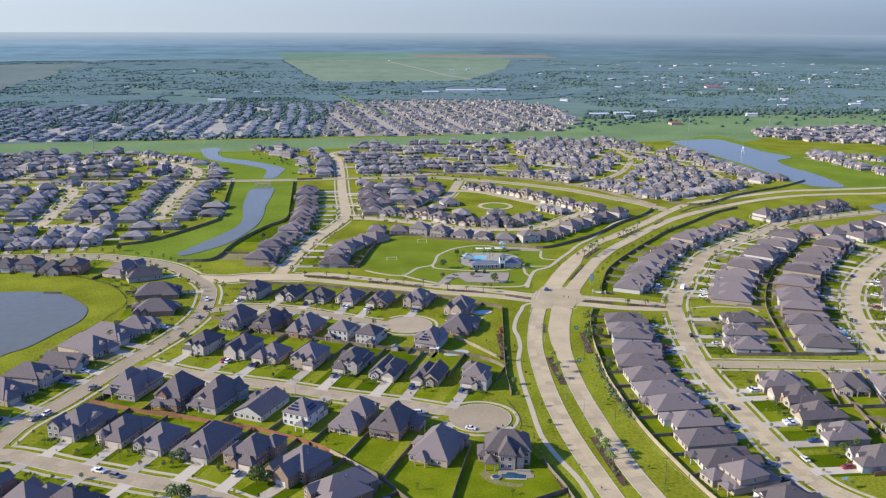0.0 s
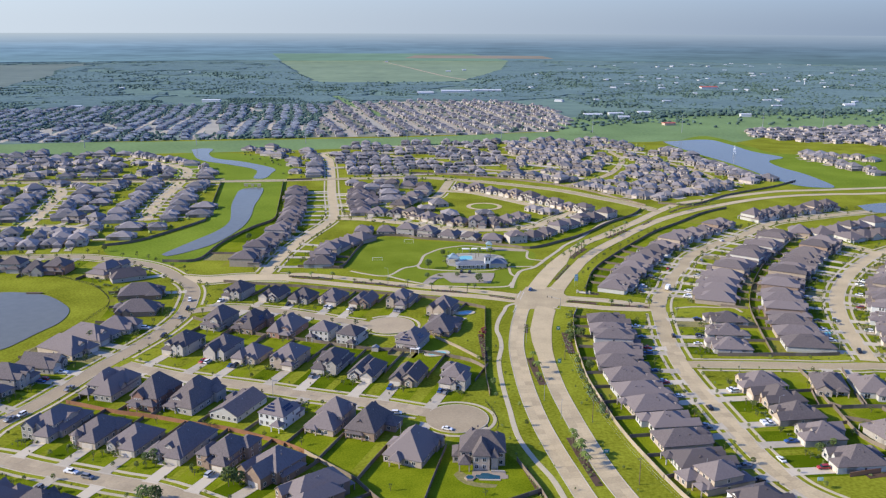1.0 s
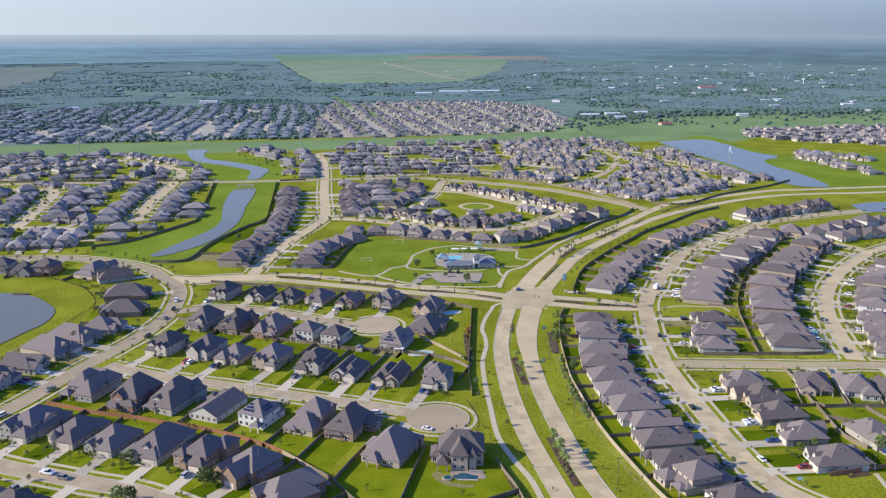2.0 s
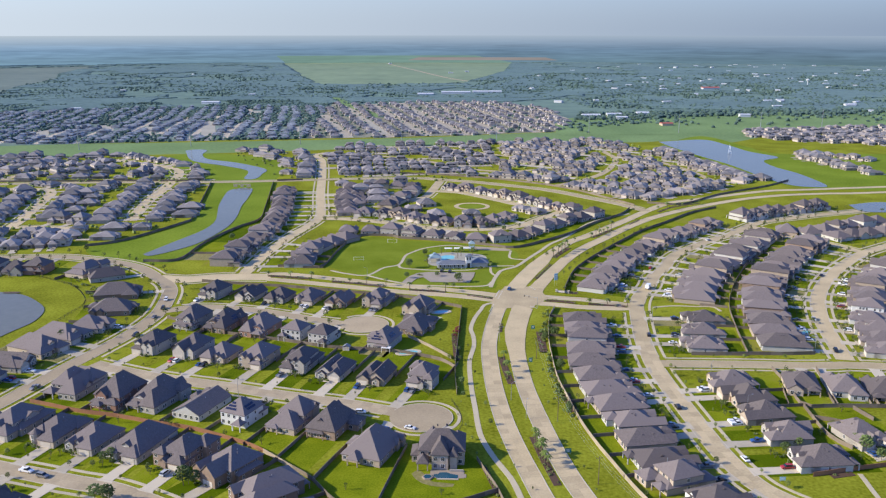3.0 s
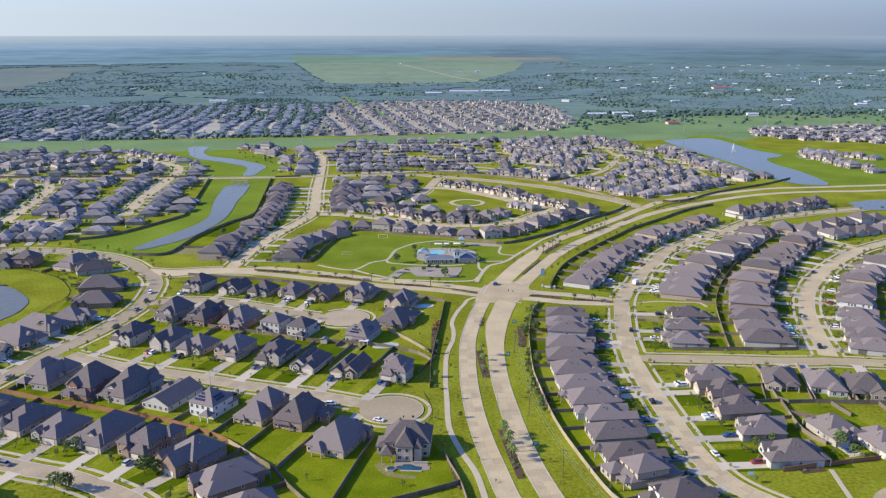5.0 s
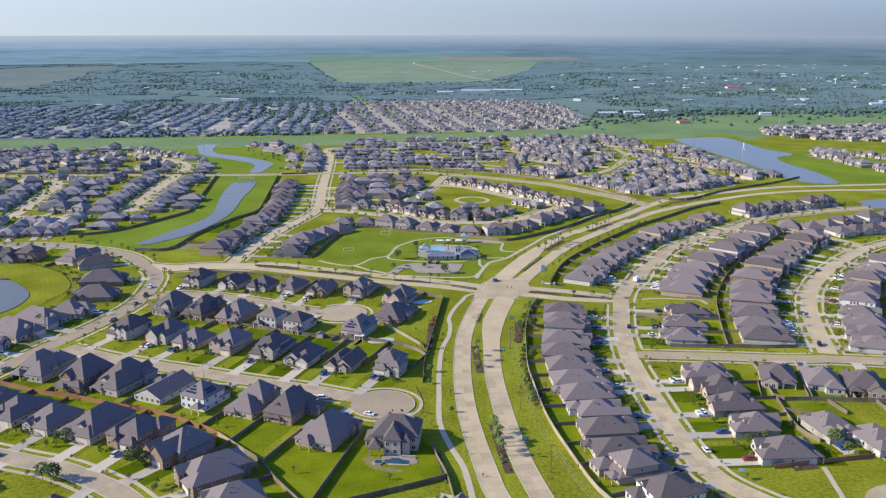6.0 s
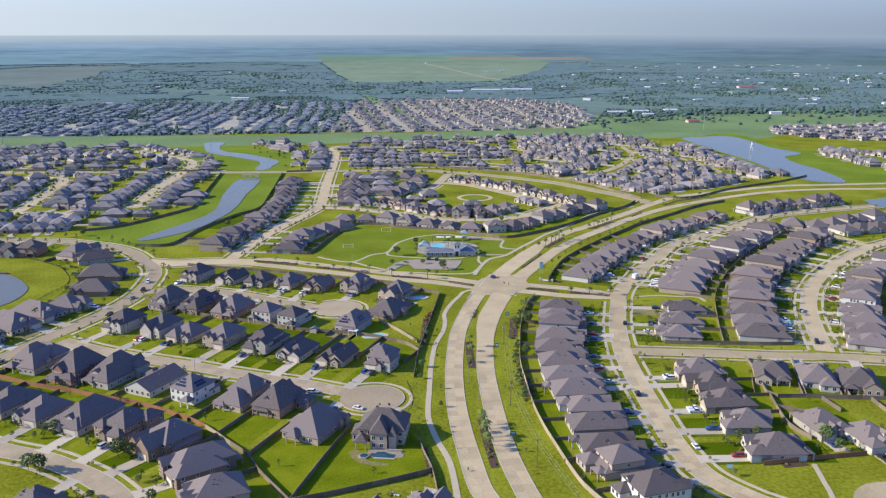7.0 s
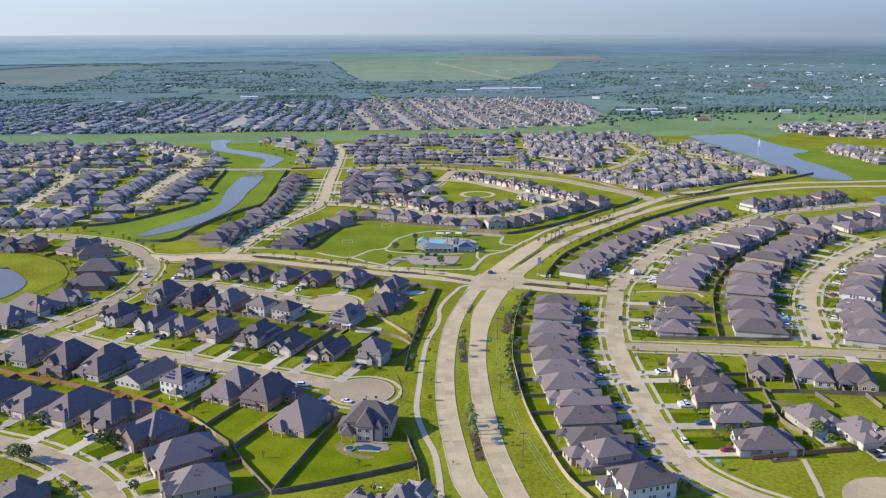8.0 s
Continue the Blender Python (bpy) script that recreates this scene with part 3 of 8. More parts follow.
road("west_street", [(-417.4, 598.9), (-343.6, 606.5), (-292.6, 609.2), (-250.2, 611.4), (-222.7, 603.9), (-199.7, 594.7), (-178.4, 579.1), (-159.6, 555.1), (-149, 541), (-142, 524), (-137.8, 500.6), (-136, 480.8), (-138, 459.6), (-142, 440.5), (-147.2, 423.7), (-154, 401.9), (-157.8, 388.7), (-161.4, 375.1), (-167, 356), (-175, 335.1), (-176.8, 316.4), (-178.6, 298.1)], 9.0, "pale concrete residential street", 2)
road("middle_street", [(-143.7, 402.9), (-118.3, 390.6), (-96.5, 382.7), (-70.6, 374.6), (-46.9, 366.2), (-26.6, 360), (-9.5, 354.5), (11.1, 346.4)], 8.6, "pale concrete cul-de-sac street", 2)
road("south_street", [(-181.2, 311.6), (-159.9, 306.4), (-142.4, 299.6), (-124.6, 293.9), (-107, 287.9), (-90.2, 282.6), (-67.7, 270.3), (-56.6, 261.6), (-47.5, 252), (-41.6, 242.9), (-36.2, 230.7)], 8.6, "pale concrete residential street curving past lawns", 2)
road("north_close", [(-133, 486.3), (-115.5, 493.2), (-90, 489.8), (-63.4, 479.8), (-43.9, 469.9), (-25.2, 462.5)], 8.6, "pale concrete cul-de-sac street", 1)
road("crescent_street", [(182.2, 246.4), (172.1, 256.9), (162, 264.1), (156.8, 269.1), (149.9, 277.3), (145.1, 287.3), (141, 309), (138.1, 354.2), (136.7, 389.2), (137.6, 412.1), (139.9, 437.8), (145.3, 471.9), (149.7, 494.9), (156.6, 515.3), (166.2, 533.6), (175, 557.2), (185.3, 573.7), (201.3, 607.7), (219, 631.1), (242.3, 656.4), (266.1, 677.5), (292.6, 708.5), (313.6, 727.8), (343.3, 741.1), (373.4, 754.9), (419, 772.3), (469, 796.1)], 8.6, "pale concrete crescent street", 2)
road("link_street", [(294.9, 708.7), (300.8, 693.8), (305.6, 679.5), (322, 660.7), (337.2, 641), (347.4, 622.3)], 8.6, "pale concrete link street", 1)
road("loop_street", [(405.3, 661.3), (374.7, 639.4), (346.1, 617.2), (317.2, 585.4), (289.9, 549.6), (270.6, 518), (257.5, 488.7), (248.8, 462.5), (241.9, 434.6), (235.5, 405.8)], 8.6, "pale concrete crescent street", 2)
road("cross_street", [(139.2, 402), (163.1, 401), (186.7, 400.1), (209.7, 398.4), (229, 398.7), (228.3, 399.9), (266.3, 395.3)], 8.6, "pale concrete cross street", 2)
road("east_close", [(247.5, 280.6), (228.8, 272.9), (212.1, 264.2)], 8.6, "pale concrete cul-de-sac street", 1)
road("park_street", [(-103.6, 565.7), (-101.8, 596.5), (-99.2, 623.2), (-93.4, 658.4), (-86.8, 690.8), (-80.9, 714.1), (-76.7, 746.6), (-81.6, 792.9), (-90.2, 854.8), (-99.9, 938.6), (-108.6, 1011.6), (-120, 1090.9), (-134.9, 1140.7), (-105.2, 1166)], 8.6, "pale concrete street running to the channel", 2)
road("far_collector", [(-645.7, 887.8), (-468.9, 912.3), (-389.4, 924.2), (-304.9, 928.4), (-232.4, 928), (-150.1, 936.1), (-67.3, 948.4), (6, 952), (25.3, 944.9), (67.4, 927.3), (107.6, 903.2), (144.8, 876.8), (178.5, 836.2), (201.5, 807.4), (221.5, 772.5)], 9.5, "pale concrete collector road across the estate", 1)
road("pocket_street", [(31.5, 933.3), (17.7, 847.1), (3.3, 818)], 8.6, "pale concrete residential street", 1)
road("pocket_street", [(24, 874.2), (51, 865.3), (79.6, 834.3), (114.6, 791.5), (133, 770.6)], 8.6, "pale concrete residential street", 1)
road("pocket_street", [(-73.7, 741.6), (-46.9, 737.9), (-7.4, 720.4), (32.7, 699.3), (76.2, 699.4), (101.8, 714.3), (118.7, 739.1), (140.4, 768.3), (158.3, 796.6)], 8.6, "pale concrete residential street", 1)
road("west_lane", [(-240.4, 732.9), (-253.7, 823.6), (-259.5, 892.1), (-271.3, 985.3), (-296.3, 1031), (-340.3, 1064.4), (-386.5, 1100)], 10.5, "pale concrete residential street", 1)
road("west_lane", [(-332, 703), (-338, 741), (-348, 785), (-357, 825), (-365.4, 861), (-380, 884), (-404.8, 888), (-453.7, 886), (-524.5, 878.8)], 9.6, "pale concrete residential street", 1)
road("west_lane", [(-431.4, 679.4), (-376.2, 701.1), (-346.9, 702.6), (-315.4, 709.1), (-281.1, 703.7)], 8.0, "pale concrete residential street", 1)
road("west_lane", [(-458, 915), (-455, 945), (-451.5, 976.8), (-436, 1000.5), (-405, 1030), (-370, 1055)], 9.0, "pale concrete residential street", 1)
road("lake_lane", [(286.6, 1137.8), (305.1, 1085.2), (325.2, 1014.7), (334.8, 929.3), (342.6, 900.7)], 8.0, "pale concrete lane near the lake", 0)
road("lake_lane", [(150.8, 901.7), (180.2, 929.2), (221.6, 987.7), (257.6, 1093.2), (255.8, 1177)], 8.0, "pale concrete lane", 0)
road("north_lane", [(-95.7, 1154.4), (-38.7, 1122.3), (15.7, 1081.5), (66.4, 1020.1), (112.6, 999.8), (159.9, 1020.1)], 8.0, "pale concrete lane between roofs", 0)
road("north_lane", [(-39.3, 1206.8), (40.7, 1197.7), (116.9, 1129.7), (166.1, 1099.3)], 8.0, "pale concrete lane between roofs", 0)
CIRCLES = [("middle_street", (21.7, 341), 13.6), ("north_close", (-12.8, 461.1), 13.6), ("east_close", (208.3, 263), 17.0), ("pocket_street", (61.1, 794.5), 17.0), ("pocket_street", (10.8, 827.6), 12.0)]
ALL_LINE = np.vstack([r[1] for r in ROADS])
ALL_HALF = np.concatenate([np.full(len(r[1]), r[3]) for r in ROADS])
ALL_ID = np.concatenate([np.full(len(r[1]), i) for i, r in enumerate(ROADS)])


def road_gap(x, y, skip=-1):
    """How far a place lies outside the nearest road's edge (roads other than skip)."""
    ok = ALL_ID != skip
    d = np.hypot(ALL_LINE[ok, 0] - x, ALL_LINE[ok, 1] - y) - ALL_HALF[ok]
    best = d.min()
    for _, (cx, cy), r in CIRCLES:
        best = min(best, math.hypot(x - cx, y - cy) - r)
    return best


for i, (name, q, nrm, half, z, label, walks, kerbs, mat) in enumerate(ROADS):
    base = new(name, ribbon(q, nrm, -half, half, z - 0.3, z).mesh(name, mat))
    tagged(base, label, "road", kind="structure")
    base["road_index"] = i
    near = q[:, 1].min() < 900
    for side in (1, -1):
        if kerbs and near:
            keep = [road_gap(*(q[k] + nrm[k] * side * (half + 0.3)), i) > 0.6 for k in range(len(q))]
            k0 = ribbon(q, nrm, side * half, side * (half + 0.35), 0.0, 0.16, keep)
            if k0.v:
                tagged(new("kerb", k0.mesh("kerb", KERB)), "pale raised concrete kerb along the road", "kerb", kind="structure")
        if walks == 2 or (walks == 1 and side == 1):
            off = half + 2.4
            keep = [road_gap(*(q[k] + nrm[k] * side * (off + 0.7)), i) > 1.6 for k in range(len(q))]
            w0 = ribbon(q, nrm, side * off, side * (off + 1.5), 0.0, 0.1 + 0.002 * (i % 5), keep)
            if w0.v:
                tagged(new("pavement", w0.mesh("pavement", WALK)), "pale concrete pavement beside the street", "pavement", kind="structure")
for k, (name, (cx, cy), r) in enumerate(CIRCLES):
    ring = [(cx + r * math.cos(a / 16 * math.pi), cy + r * math.sin(a / 16 * math.pi)) for a in range(32)]
    sheet(name, ring, 0.27 + 0.004 * k, STREET if name in WORN else CONCRETE, "round concrete turning circle of a cul-de-sac", "road", False)
for name, (cx, cy), r in CIRCLES[:2]:
    arc = [(cx + (r + 3.0) * math.cos(a), cy + (r + 3.0) * math.sin(a)) for a in np.linspace(-2.3, 2.3, 24)]
    q, nrm = spline(arc, 2.5)
    tagged(new("pavement", ribbon(q, nrm, -0.75, 0.75, 0, 0.115).mesh("pavement", WALK)), "pale curved pavement round a turning circle", "pavement", kind="structure")
    arc = [(cx + r * math.cos(a), cy + r * math.sin(a)) for a in np.linspace(-2.6, 2.6, 30)]
    q, nrm = spline(arc, 2.0)
    tagged(new("kerb", ribbon(q, nrm, -0.35, 0, 0, 0.3).mesh("kerb", KERB)), "pale raised concrete kerb round a turning circle", "kerb", kind="structure")
sheet("boulevard", [(66.1, 385), (65.7, 408.1), (65.2, 433.6), (66.2, 452.5), (69, 467.7), (73.2, 489.6), (75.8, 496.5), (85.8, 488.1), (82.4, 473.7), (78.5, 453.2), (76.2, 437), (74.5, 421), (73.7, 400.6), (73.6, 385)], 0.172, CONCRETE, "concrete turning lane before the junction", "road", False)
sheet("boulevard", [(72.6, 530.4), (83.5, 562.6), (94.5, 590.3), (106.8, 616), (114.5, 613), (107.8, 590.2), (97.9, 566.3), (90.4, 546), (84.7, 530.3)], 0.176, CONCRETE, "concrete turning lane before the junction", "road", False)
sheet("boulevard", [(87.2, 530.2), (93, 545), (99.4, 558.7), (112.3, 590.2), (119.5, 607), (126.5, 605), (120.9, 588), (107.3, 555), (98, 530.1)], 0.174, CONCRETE, "concrete turning lane behind the junction", "road", False)
sheet("boulevard", JUNCTION, 0.165, CONCRETE, "concrete road junction", "road")

# ---- lines of the long garden fences ----
FENCE_RUNS = []


def fence_run(points, mat, height):
    FENCE_RUNS.append((points, mat, height))


fence_run([(99.1, 489.9), (93.2, 469), (88.6, 434.9), (87, 408.4), (86.2, 383.4), (87.6, 361.3), (89.6, 336.9), (92.5, 317.4), (96.2, 300), (99.7, 284.3), (103.3, 271.6), (108.5, 261), (113.5, 250.2)], FENCE_PALE_SUNLIT, 2.0)
fence_run([(43.2, 490.2), (40, 439.5), (37.4, 394.7), (37.6, 364.3)], FENCE, 1.9)
fence_run([(44.1, 303.5), (47.5, 291), (50.8, 279.9), (54.6, 257.9)], FENCE, 1.9)
fence_run([(50.8, 279.9), (40.7, 274.1), (30.3, 268.9), (18.5, 263), (4.8, 257.1)], FENCE, 1.9)
fence_run([(4.8, 257.1), (10.1, 283.7), (16.7, 315.1)], FENCE, 1.9)
fence_run([(-17.4, 287.7), (-12.4, 301.7), (-6.4, 317.4)], FENCE, 1.9)
fence_run([(-26.5, 296.6), (-17.4, 287.7), (-10.3, 276.4), (4.8, 257.1)], FENCE, 1.9)
fence_run([(-40.1, 309.9), (-26.5, 296.6)], FENCE_PALE_SUNLIT, 1.9)
fence_run([(-154.1, 357.4), (-143.8, 353.4), (-127.2, 346.6), (-111.3, 342.5), (-92.5, 335.7), (-74, 329.8), (-50.4, 317.5), (-40.1, 309.9)], FENCE_NEW, 1.9)
fence_run([(-183.6, 597.2), (-159.5, 600.3), (-154.8, 641.1), (-149.3, 672.2), (-139.4, 706.3), (-128, 736.2), (-133.4, 790.2), (-151.4, 928.1)], FENCE, 2.0)
fence_run([(-243.3, 642.4), (-225.5, 653.5), (-211.5, 675.4), (-189.1, 728), (-189.6, 748.5), (-218.7, 924.8)], FENCE, 2.0)
fence_run([(-83.7, 582.5), (-63.4, 582), (-52.3, 582.6), (-45.9, 629.7), (-38, 668), (-29.4, 676.4), (-9, 674), (-0.9, 667), (35.3, 657.2), (70.8, 641.6), (87.9, 635), (114.4, 657.4), (138.3, 683.1), (165.4, 722.3), (193.9, 755.5), (208, 782.5)], FENCE, 2.0)
fence_run([(188.6, 414.1), (195.5, 451.9), (203.9, 489), (214.8, 518.5), (230.3, 551.8), (253.7, 594.3), (279.7, 629)], FENCE, 1.9)
fence_run([(159.4, 413.3), (173.9, 412.5), (188.4, 413.3), (206.8, 412.8), (223.4, 413.7)], FENCE, 1.9)
fence_run([(169.4, 289.9), (189.5, 294.9), (209.8, 299.4)], FENCE_NEW, 1.9)
fence_run([(193.4, 394.5), (193.1, 373), (191.1, 351.2), (205.3, 350.3), (224.5, 349.6), (241, 348.9)], FENCE, 1.9)
fence_run([(191.1, 351.2), (189.4, 322.9), (194.1, 311.1)], FENCE, 1.9)
fence_run([(212, 348.6), (213.4, 343), (215.2, 336.5)], FENCE, 1.9)
fence_run([(232.5, 348.6), (233, 343), (233.9, 336)], FENCE, 1.9)
fence_run([(190.2, 339), (196, 336.5), (201.7, 333.4)], FENCE, 1.9)
fence_run([(215, 393.6), (206.4, 350.9)], FENCE, 1.9)
fence_run([(229.9, 380.4), (224.5, 349.6)], FENCE, 1.9)
fence_run([(109.3, 519), (113.2, 537.3), (125.4, 575), (150.1, 618.6), (177.4, 660.7), (197.9, 690.5), (226.8, 723.2), (259, 761.5), (290.1, 786.8)], FENCE, 2.0)
fence_run([(-128.1, 472.9), (-92.5, 448.6), (-53.5, 434.3), (-26.6, 424), (3.9, 418.7), (28.5, 407.6), (37.5, 396.3)], FENCE, 1.8)
fence_run([(-127.6, 546.5), (-98.6, 539.5), (-66.8, 532.9), (-35.3, 523.9), (-5.1, 515.2), (17, 507.7), (43.2, 490.2)], FENCE, 1.9)
fence_run([(-76.8, 981.6), (1.9, 981.2), (67.1, 959.1), (122.3, 926.3), (166.8, 884.8), (199.1, 828), (215.5, 796.7)], FENCE, 1.9)
fence_run([(230.6, 808.9), (263.1, 802), (311.7, 849.3), (375.3, 895.4), (417, 933.5)], FENCE, 1.9)
fence_run([(-480.4, 931.9), (-414.3, 931.1), (-325.2, 935.5), (-241.3, 935.6)], FENCE, 1.9)
fence_run([(-148.9, 936.2), (-121.5, 941.6)], FENCE, 1.9)
fence_run([(12.5, 440.8), (24.7, 425.1), (35.7, 408.8)], FENCE_PALE_SUNLIT, 1.7)
FENCE_LINE = np.vstack([spline(f[0], 0.8)[0] for f in FENCE_RUNS])


# ---- houses ----
WALLS = [(BRICK_BEIGE, "beige brick"), (BRICK_BROWN, "brown brick"), (STONE, "grey stone"), (BRICK_RED, "red brick"), (STONE, "grey brick"), (BRICK_BEIGE, "tan brick"), (BRICK_BROWN, "dark brick"), (SIDING, "pale siding")]
WINDOW_MESH = {}
HOUSES = []


def window_meshes(w, h):
    key = (round(w, 1), round(h, 1))
    if key not in WINDOW_MESH:
        w, h = key
        fr = Shape()
        fr.box(-w / 2 - 0.1, -0.06, -0.1, w / 2 + 0.1, 0.02, 0.0).box(-w / 2 - 0.1, -0.06, h, w / 2 + 0.1, 0.02, h + 0.1)
        fr.box(-w / 2 - 0.1, -0.06, 0, -w / 2, 0.02, h).box(w / 2, -0.06, 0, w / 2 + 0.1, 0.02, h).box(-0.03, -0.05, 0, 0.03, 0.02, h)
        pn = Shape().box(-w / 2, -0.025, 0, w / 2, 0.02, h)
        WINDOW_MESH[key] = (fr.mesh("window", TRIM), pn.mesh("pane", PANE))
    return WINDOW_MESH[key]


def window(parent, x, y, z, w, h, turn):
    fr, pn = window_meshes(w, h)
    ob = part("window", fr, None, parent)
    ob.matrix_basis = pose(x, y, z, 0, 0, turn)
    part("pane", pn, None, ob)


GARAGE_MESH = []


def garage_mesh():
    """One sectional leaf: four raised sections with grooves between them."""
    if not GARAGE_MESH:
        ring = [(0.05, 0.0)]
        for k in range(4):
            ring += [(-0.03, 0.02 + k * 0.56), (-0.07, 0.06 + k * 0.56), (-0.07, 0.5 + k * 0.56), (-0.03, 0.54 + k * 0.56)]
        ring += [(0.05, 2.25)]
        n = len(ring)
        GARAGE_MESH.append(Shape().add([(-2.45, u, v) for u, v in ring] + [(2.45, u, v) for u, v in ring], [(i, n + i, n + (i + 1) % n, (i + 1) % n) for i in range(n)] + [tuple(range(n)), tuple(range(2 * n - 1, n - 1, -1))]).mesh("garage_door", GARAGE))
    return GARAGE_MESH[0]


def lot(x, y, turn, w, d, gx, bx, fy, side, proj, tall, front, back, lawned, r):
    """Driveway from the garage to the street, a walk to the door, and the lot's lawn."""
    c, s = math.cos(radians(turn)), math.sin(radians(turn))
    hw, hd = w / 2, d / 2
    y0 = -hd - proj

    def out(a, b):
        return (x + c * a - s * b, y + s * a + c * b)

    reach = next((k for k in range(3, 26) if road_gap(*out(gx, y0 - k)) < 0.2), front)
    y1 = y0 - reach
    k = len(HOUSES) % 7
    drive = Shape()
    q = [out(*p) for p in ((gx - 2.5, y0), (gx - 2.7, y1 + 1.5), (gx - 3.6, y1 - 0.3), (gx + 3.6, y1 - 0.3), (gx + 2.7, y1 + 1.5), (gx + 2.5, y0))]
    zt = 0.13 + 0.003 * k
    drive.add([(*p, zt) for p in q] + [(*p, 0) for p in q], [(0, 1, 2, 3, 4, 5), (0, 6, 7, 1), (1, 7, 8, 2), (2, 8, 9, 3), (3, 9, 10, 4), (4, 10, 11, 5)])
    # a short walk from the drive to the door
    w1 = [out(*p) for p in ((bx - 0.6, fy - 1.2), (bx - 0.6, y0 - 1.6), (gx, y0 - 1.6), (gx, y0 - 0.5), (bx + 0.6, y0 - 0.5), (bx + 0.6, fy - 1.2))]
    if bx > gx:
        w1 = [out(*p) for p in ((bx + 0.6, fy - 1.2), (bx + 0.6, y0 - 1.6), (gx, y0 - 1.6), (gx, y0 - 0.5), (bx - 0.6, y0 - 0.5), (bx - 0.6, fy - 1.2))]
    drive.add([(*p, zt - 0.03) for p in w1], [(0, 1, 2, 3, 4, 5)])
    tagged(new("driveway", drive.mesh("driveway", DRIVE)), "pale concrete driveway in front of a garage", "driveway", kind="structure")
    for step in range(2, 32):
        if np.hypot(*(FENCE_LINE - np.array(out(0, hd + step))).T).min() < 1.1:
            back = step
            break
    lawn = Shape()
    lw = hw + 1.2
    q = [out(*p) for p in ((-lw, y1 + 3.5), (lw, y1 + 3.5), (lw, hd + back), (-lw, hd + back))]
    zl = 0.012 + 0.004 * k
    lawn.add([(*p, zl) for p in q], [(0, 1, 2, 3)])
    lawn_mat = DRY if r.random() < 0.05 else LAWN
    if lawned:
        tagged(new("lawn", lawn.mesh("lawn", lawn_mat)), "mown lawn round a house" if lawn_mat is LAWN else "dry patchy lawn round a house", "lawn", kind="structure")
    HOUSES.append((x, y, turn, w, d, proj, reach, tall, gx, y0, side, lw, back))


def house(x, y, turn, w, d, tall, detail, r, front=8.0, back=9.0, steep=1.0, clad=None, solar=False, lawned=True, plain=False, rear=False):
    """A hip-roofed brick house whose front looks along its own -y. detail 2: all openings; 1: the chief ones."""
    wall_mat, wall_name = (WHITE_WALL, "white brick") if clad == 8 else WALLS[1 if clad == 9 else clad] if clad is not None else r.choice(WALLS)
    stories = "two-storey" if tall else "single-storey"
    ob = thing("house", pose(x, y, 0, 0, 0, turn), f"{stories} {wall_name} house with grey-brown shingle hip roof", "house", "estate houses")
    detail = min(detail, 2 if math.hypot(x - 40, y) < 470 else 1)
    hw, hd = w / 2, d / 2
    plain = plain or clad == 9
    h = 3.0
    pitch = steep * r.uniform(0.76, 0.95)
    side = r.choice((-1, 1))
    body, roof = Shape(), Shape()

    def wing(x0, y0, x1, y1, z, kind, p, lift=0.0, foot=0.0):
        """A block of the house with its own hipped or front-gabled roof."""
        body.box(x0, y0, foot, x1, y1, z)
        if kind == "hip":
            roof.hip(x0 - 0.45, y0 - 0.45, x1 + 0.45, y1 + 0.45, z + 0.08 + lift, p)
        else:
            cx, rise = (x0 + x1) / 2, (x1 - x0) / 2 * p
            for yy in (y0, y1):
                body.add([(x0, yy, z - 0.05), (x1, yy, z - 0.05), (cx, yy, z + rise - 0.1)], [(0, 1, 2) if yy == y0 else (0, 2, 1)])
            roof.gable(x0 - 0.4, y0 - 0.35, x1 + 0.4, y1, z + 0.05 + lift, p)

    fy, by = -hd + r.uniform(3.0, 4.2), hd - (0.6 if plain else r.uniform(2.2, 4.0))
    main_pitch = 0.42 if tall else pitch
    full = tall and r.random() < 0.65
    if full:
        wing(-hw, fy, hw, by, 5.9, "hip", pitch * 0.85)
    else:
        wing(-hw, fy, hw, by, h, "hip", main_pitch)
    # garage wing
    gw = 6.6
    gx = side * (hw - gw / 2)
    y0g = -hd
    proj = -y0g - hd
    wing(gx - gw / 2, y0g, gx + gw / 2, fy + gw * 0.6, h - 0.004, r.choice(("gable", "hip", "hip")), pitch, 0.01)
    # entry wing on the other side
    ew = r.uniform(4.4, 6.2)
    ex = -side * (hw - ew / 2 - r.uniform(0.0, 0.8))
    ey = fy - r.uniform(1.0, 2.4)
    eh = r.choice((h, 5.7)) if tall else h
    wing(ex - ew / 2, ey, ex + ew / 2, fy + ew * 0.55 + (2.5 if eh > 4 else 0), eh - 0.008, r.choice(("gable", "gable", "hip")), pitch + 0.1, 0.02)
    # a small steep gable over the porch between them
    bx = (ex + gx) / 2
    roof.gable(bx - 1.7, fy - 1.5, bx + 1.7, fy + 2.2, h + (0.9 if tall else 0.35), 1.1)
    body.add([(bx - 1.5, fy - 1.2, 0.0), (bx + 1.5, fy - 1.2, 0.0), (bx + 1.5, fy - 1.2, h + 0.4), (bx, fy - 1.2, h + 2.0), (bx - 1.5, fy - 1.2, h + 0.4), (bx - 1.5, fy + 0.1, 0.0), (bx + 1.5, fy + 0.1, 0.0), (bx + 1.5, fy + 0.1, h + 0.4), (bx - 1.5, fy + 0.1, h + 0.4)],
             [(0, 1, 2, 3, 4), (1, 6, 7, 2), (5, 0, 4, 8)])
    # rear wing
    rw = w * r.uniform(0.42, 0.6)
    rx = r.choice((-1, 1)) * (hw - rw / 2)
    if not plain:
        wing(rx - rw / 2, by - rw * 0.5, rx + rw / 2, hd, h - 0.012, r.choice(("hip", "hip", "gable")) if not tall else "hip", pitch if not tall else 0.6, 0.03)
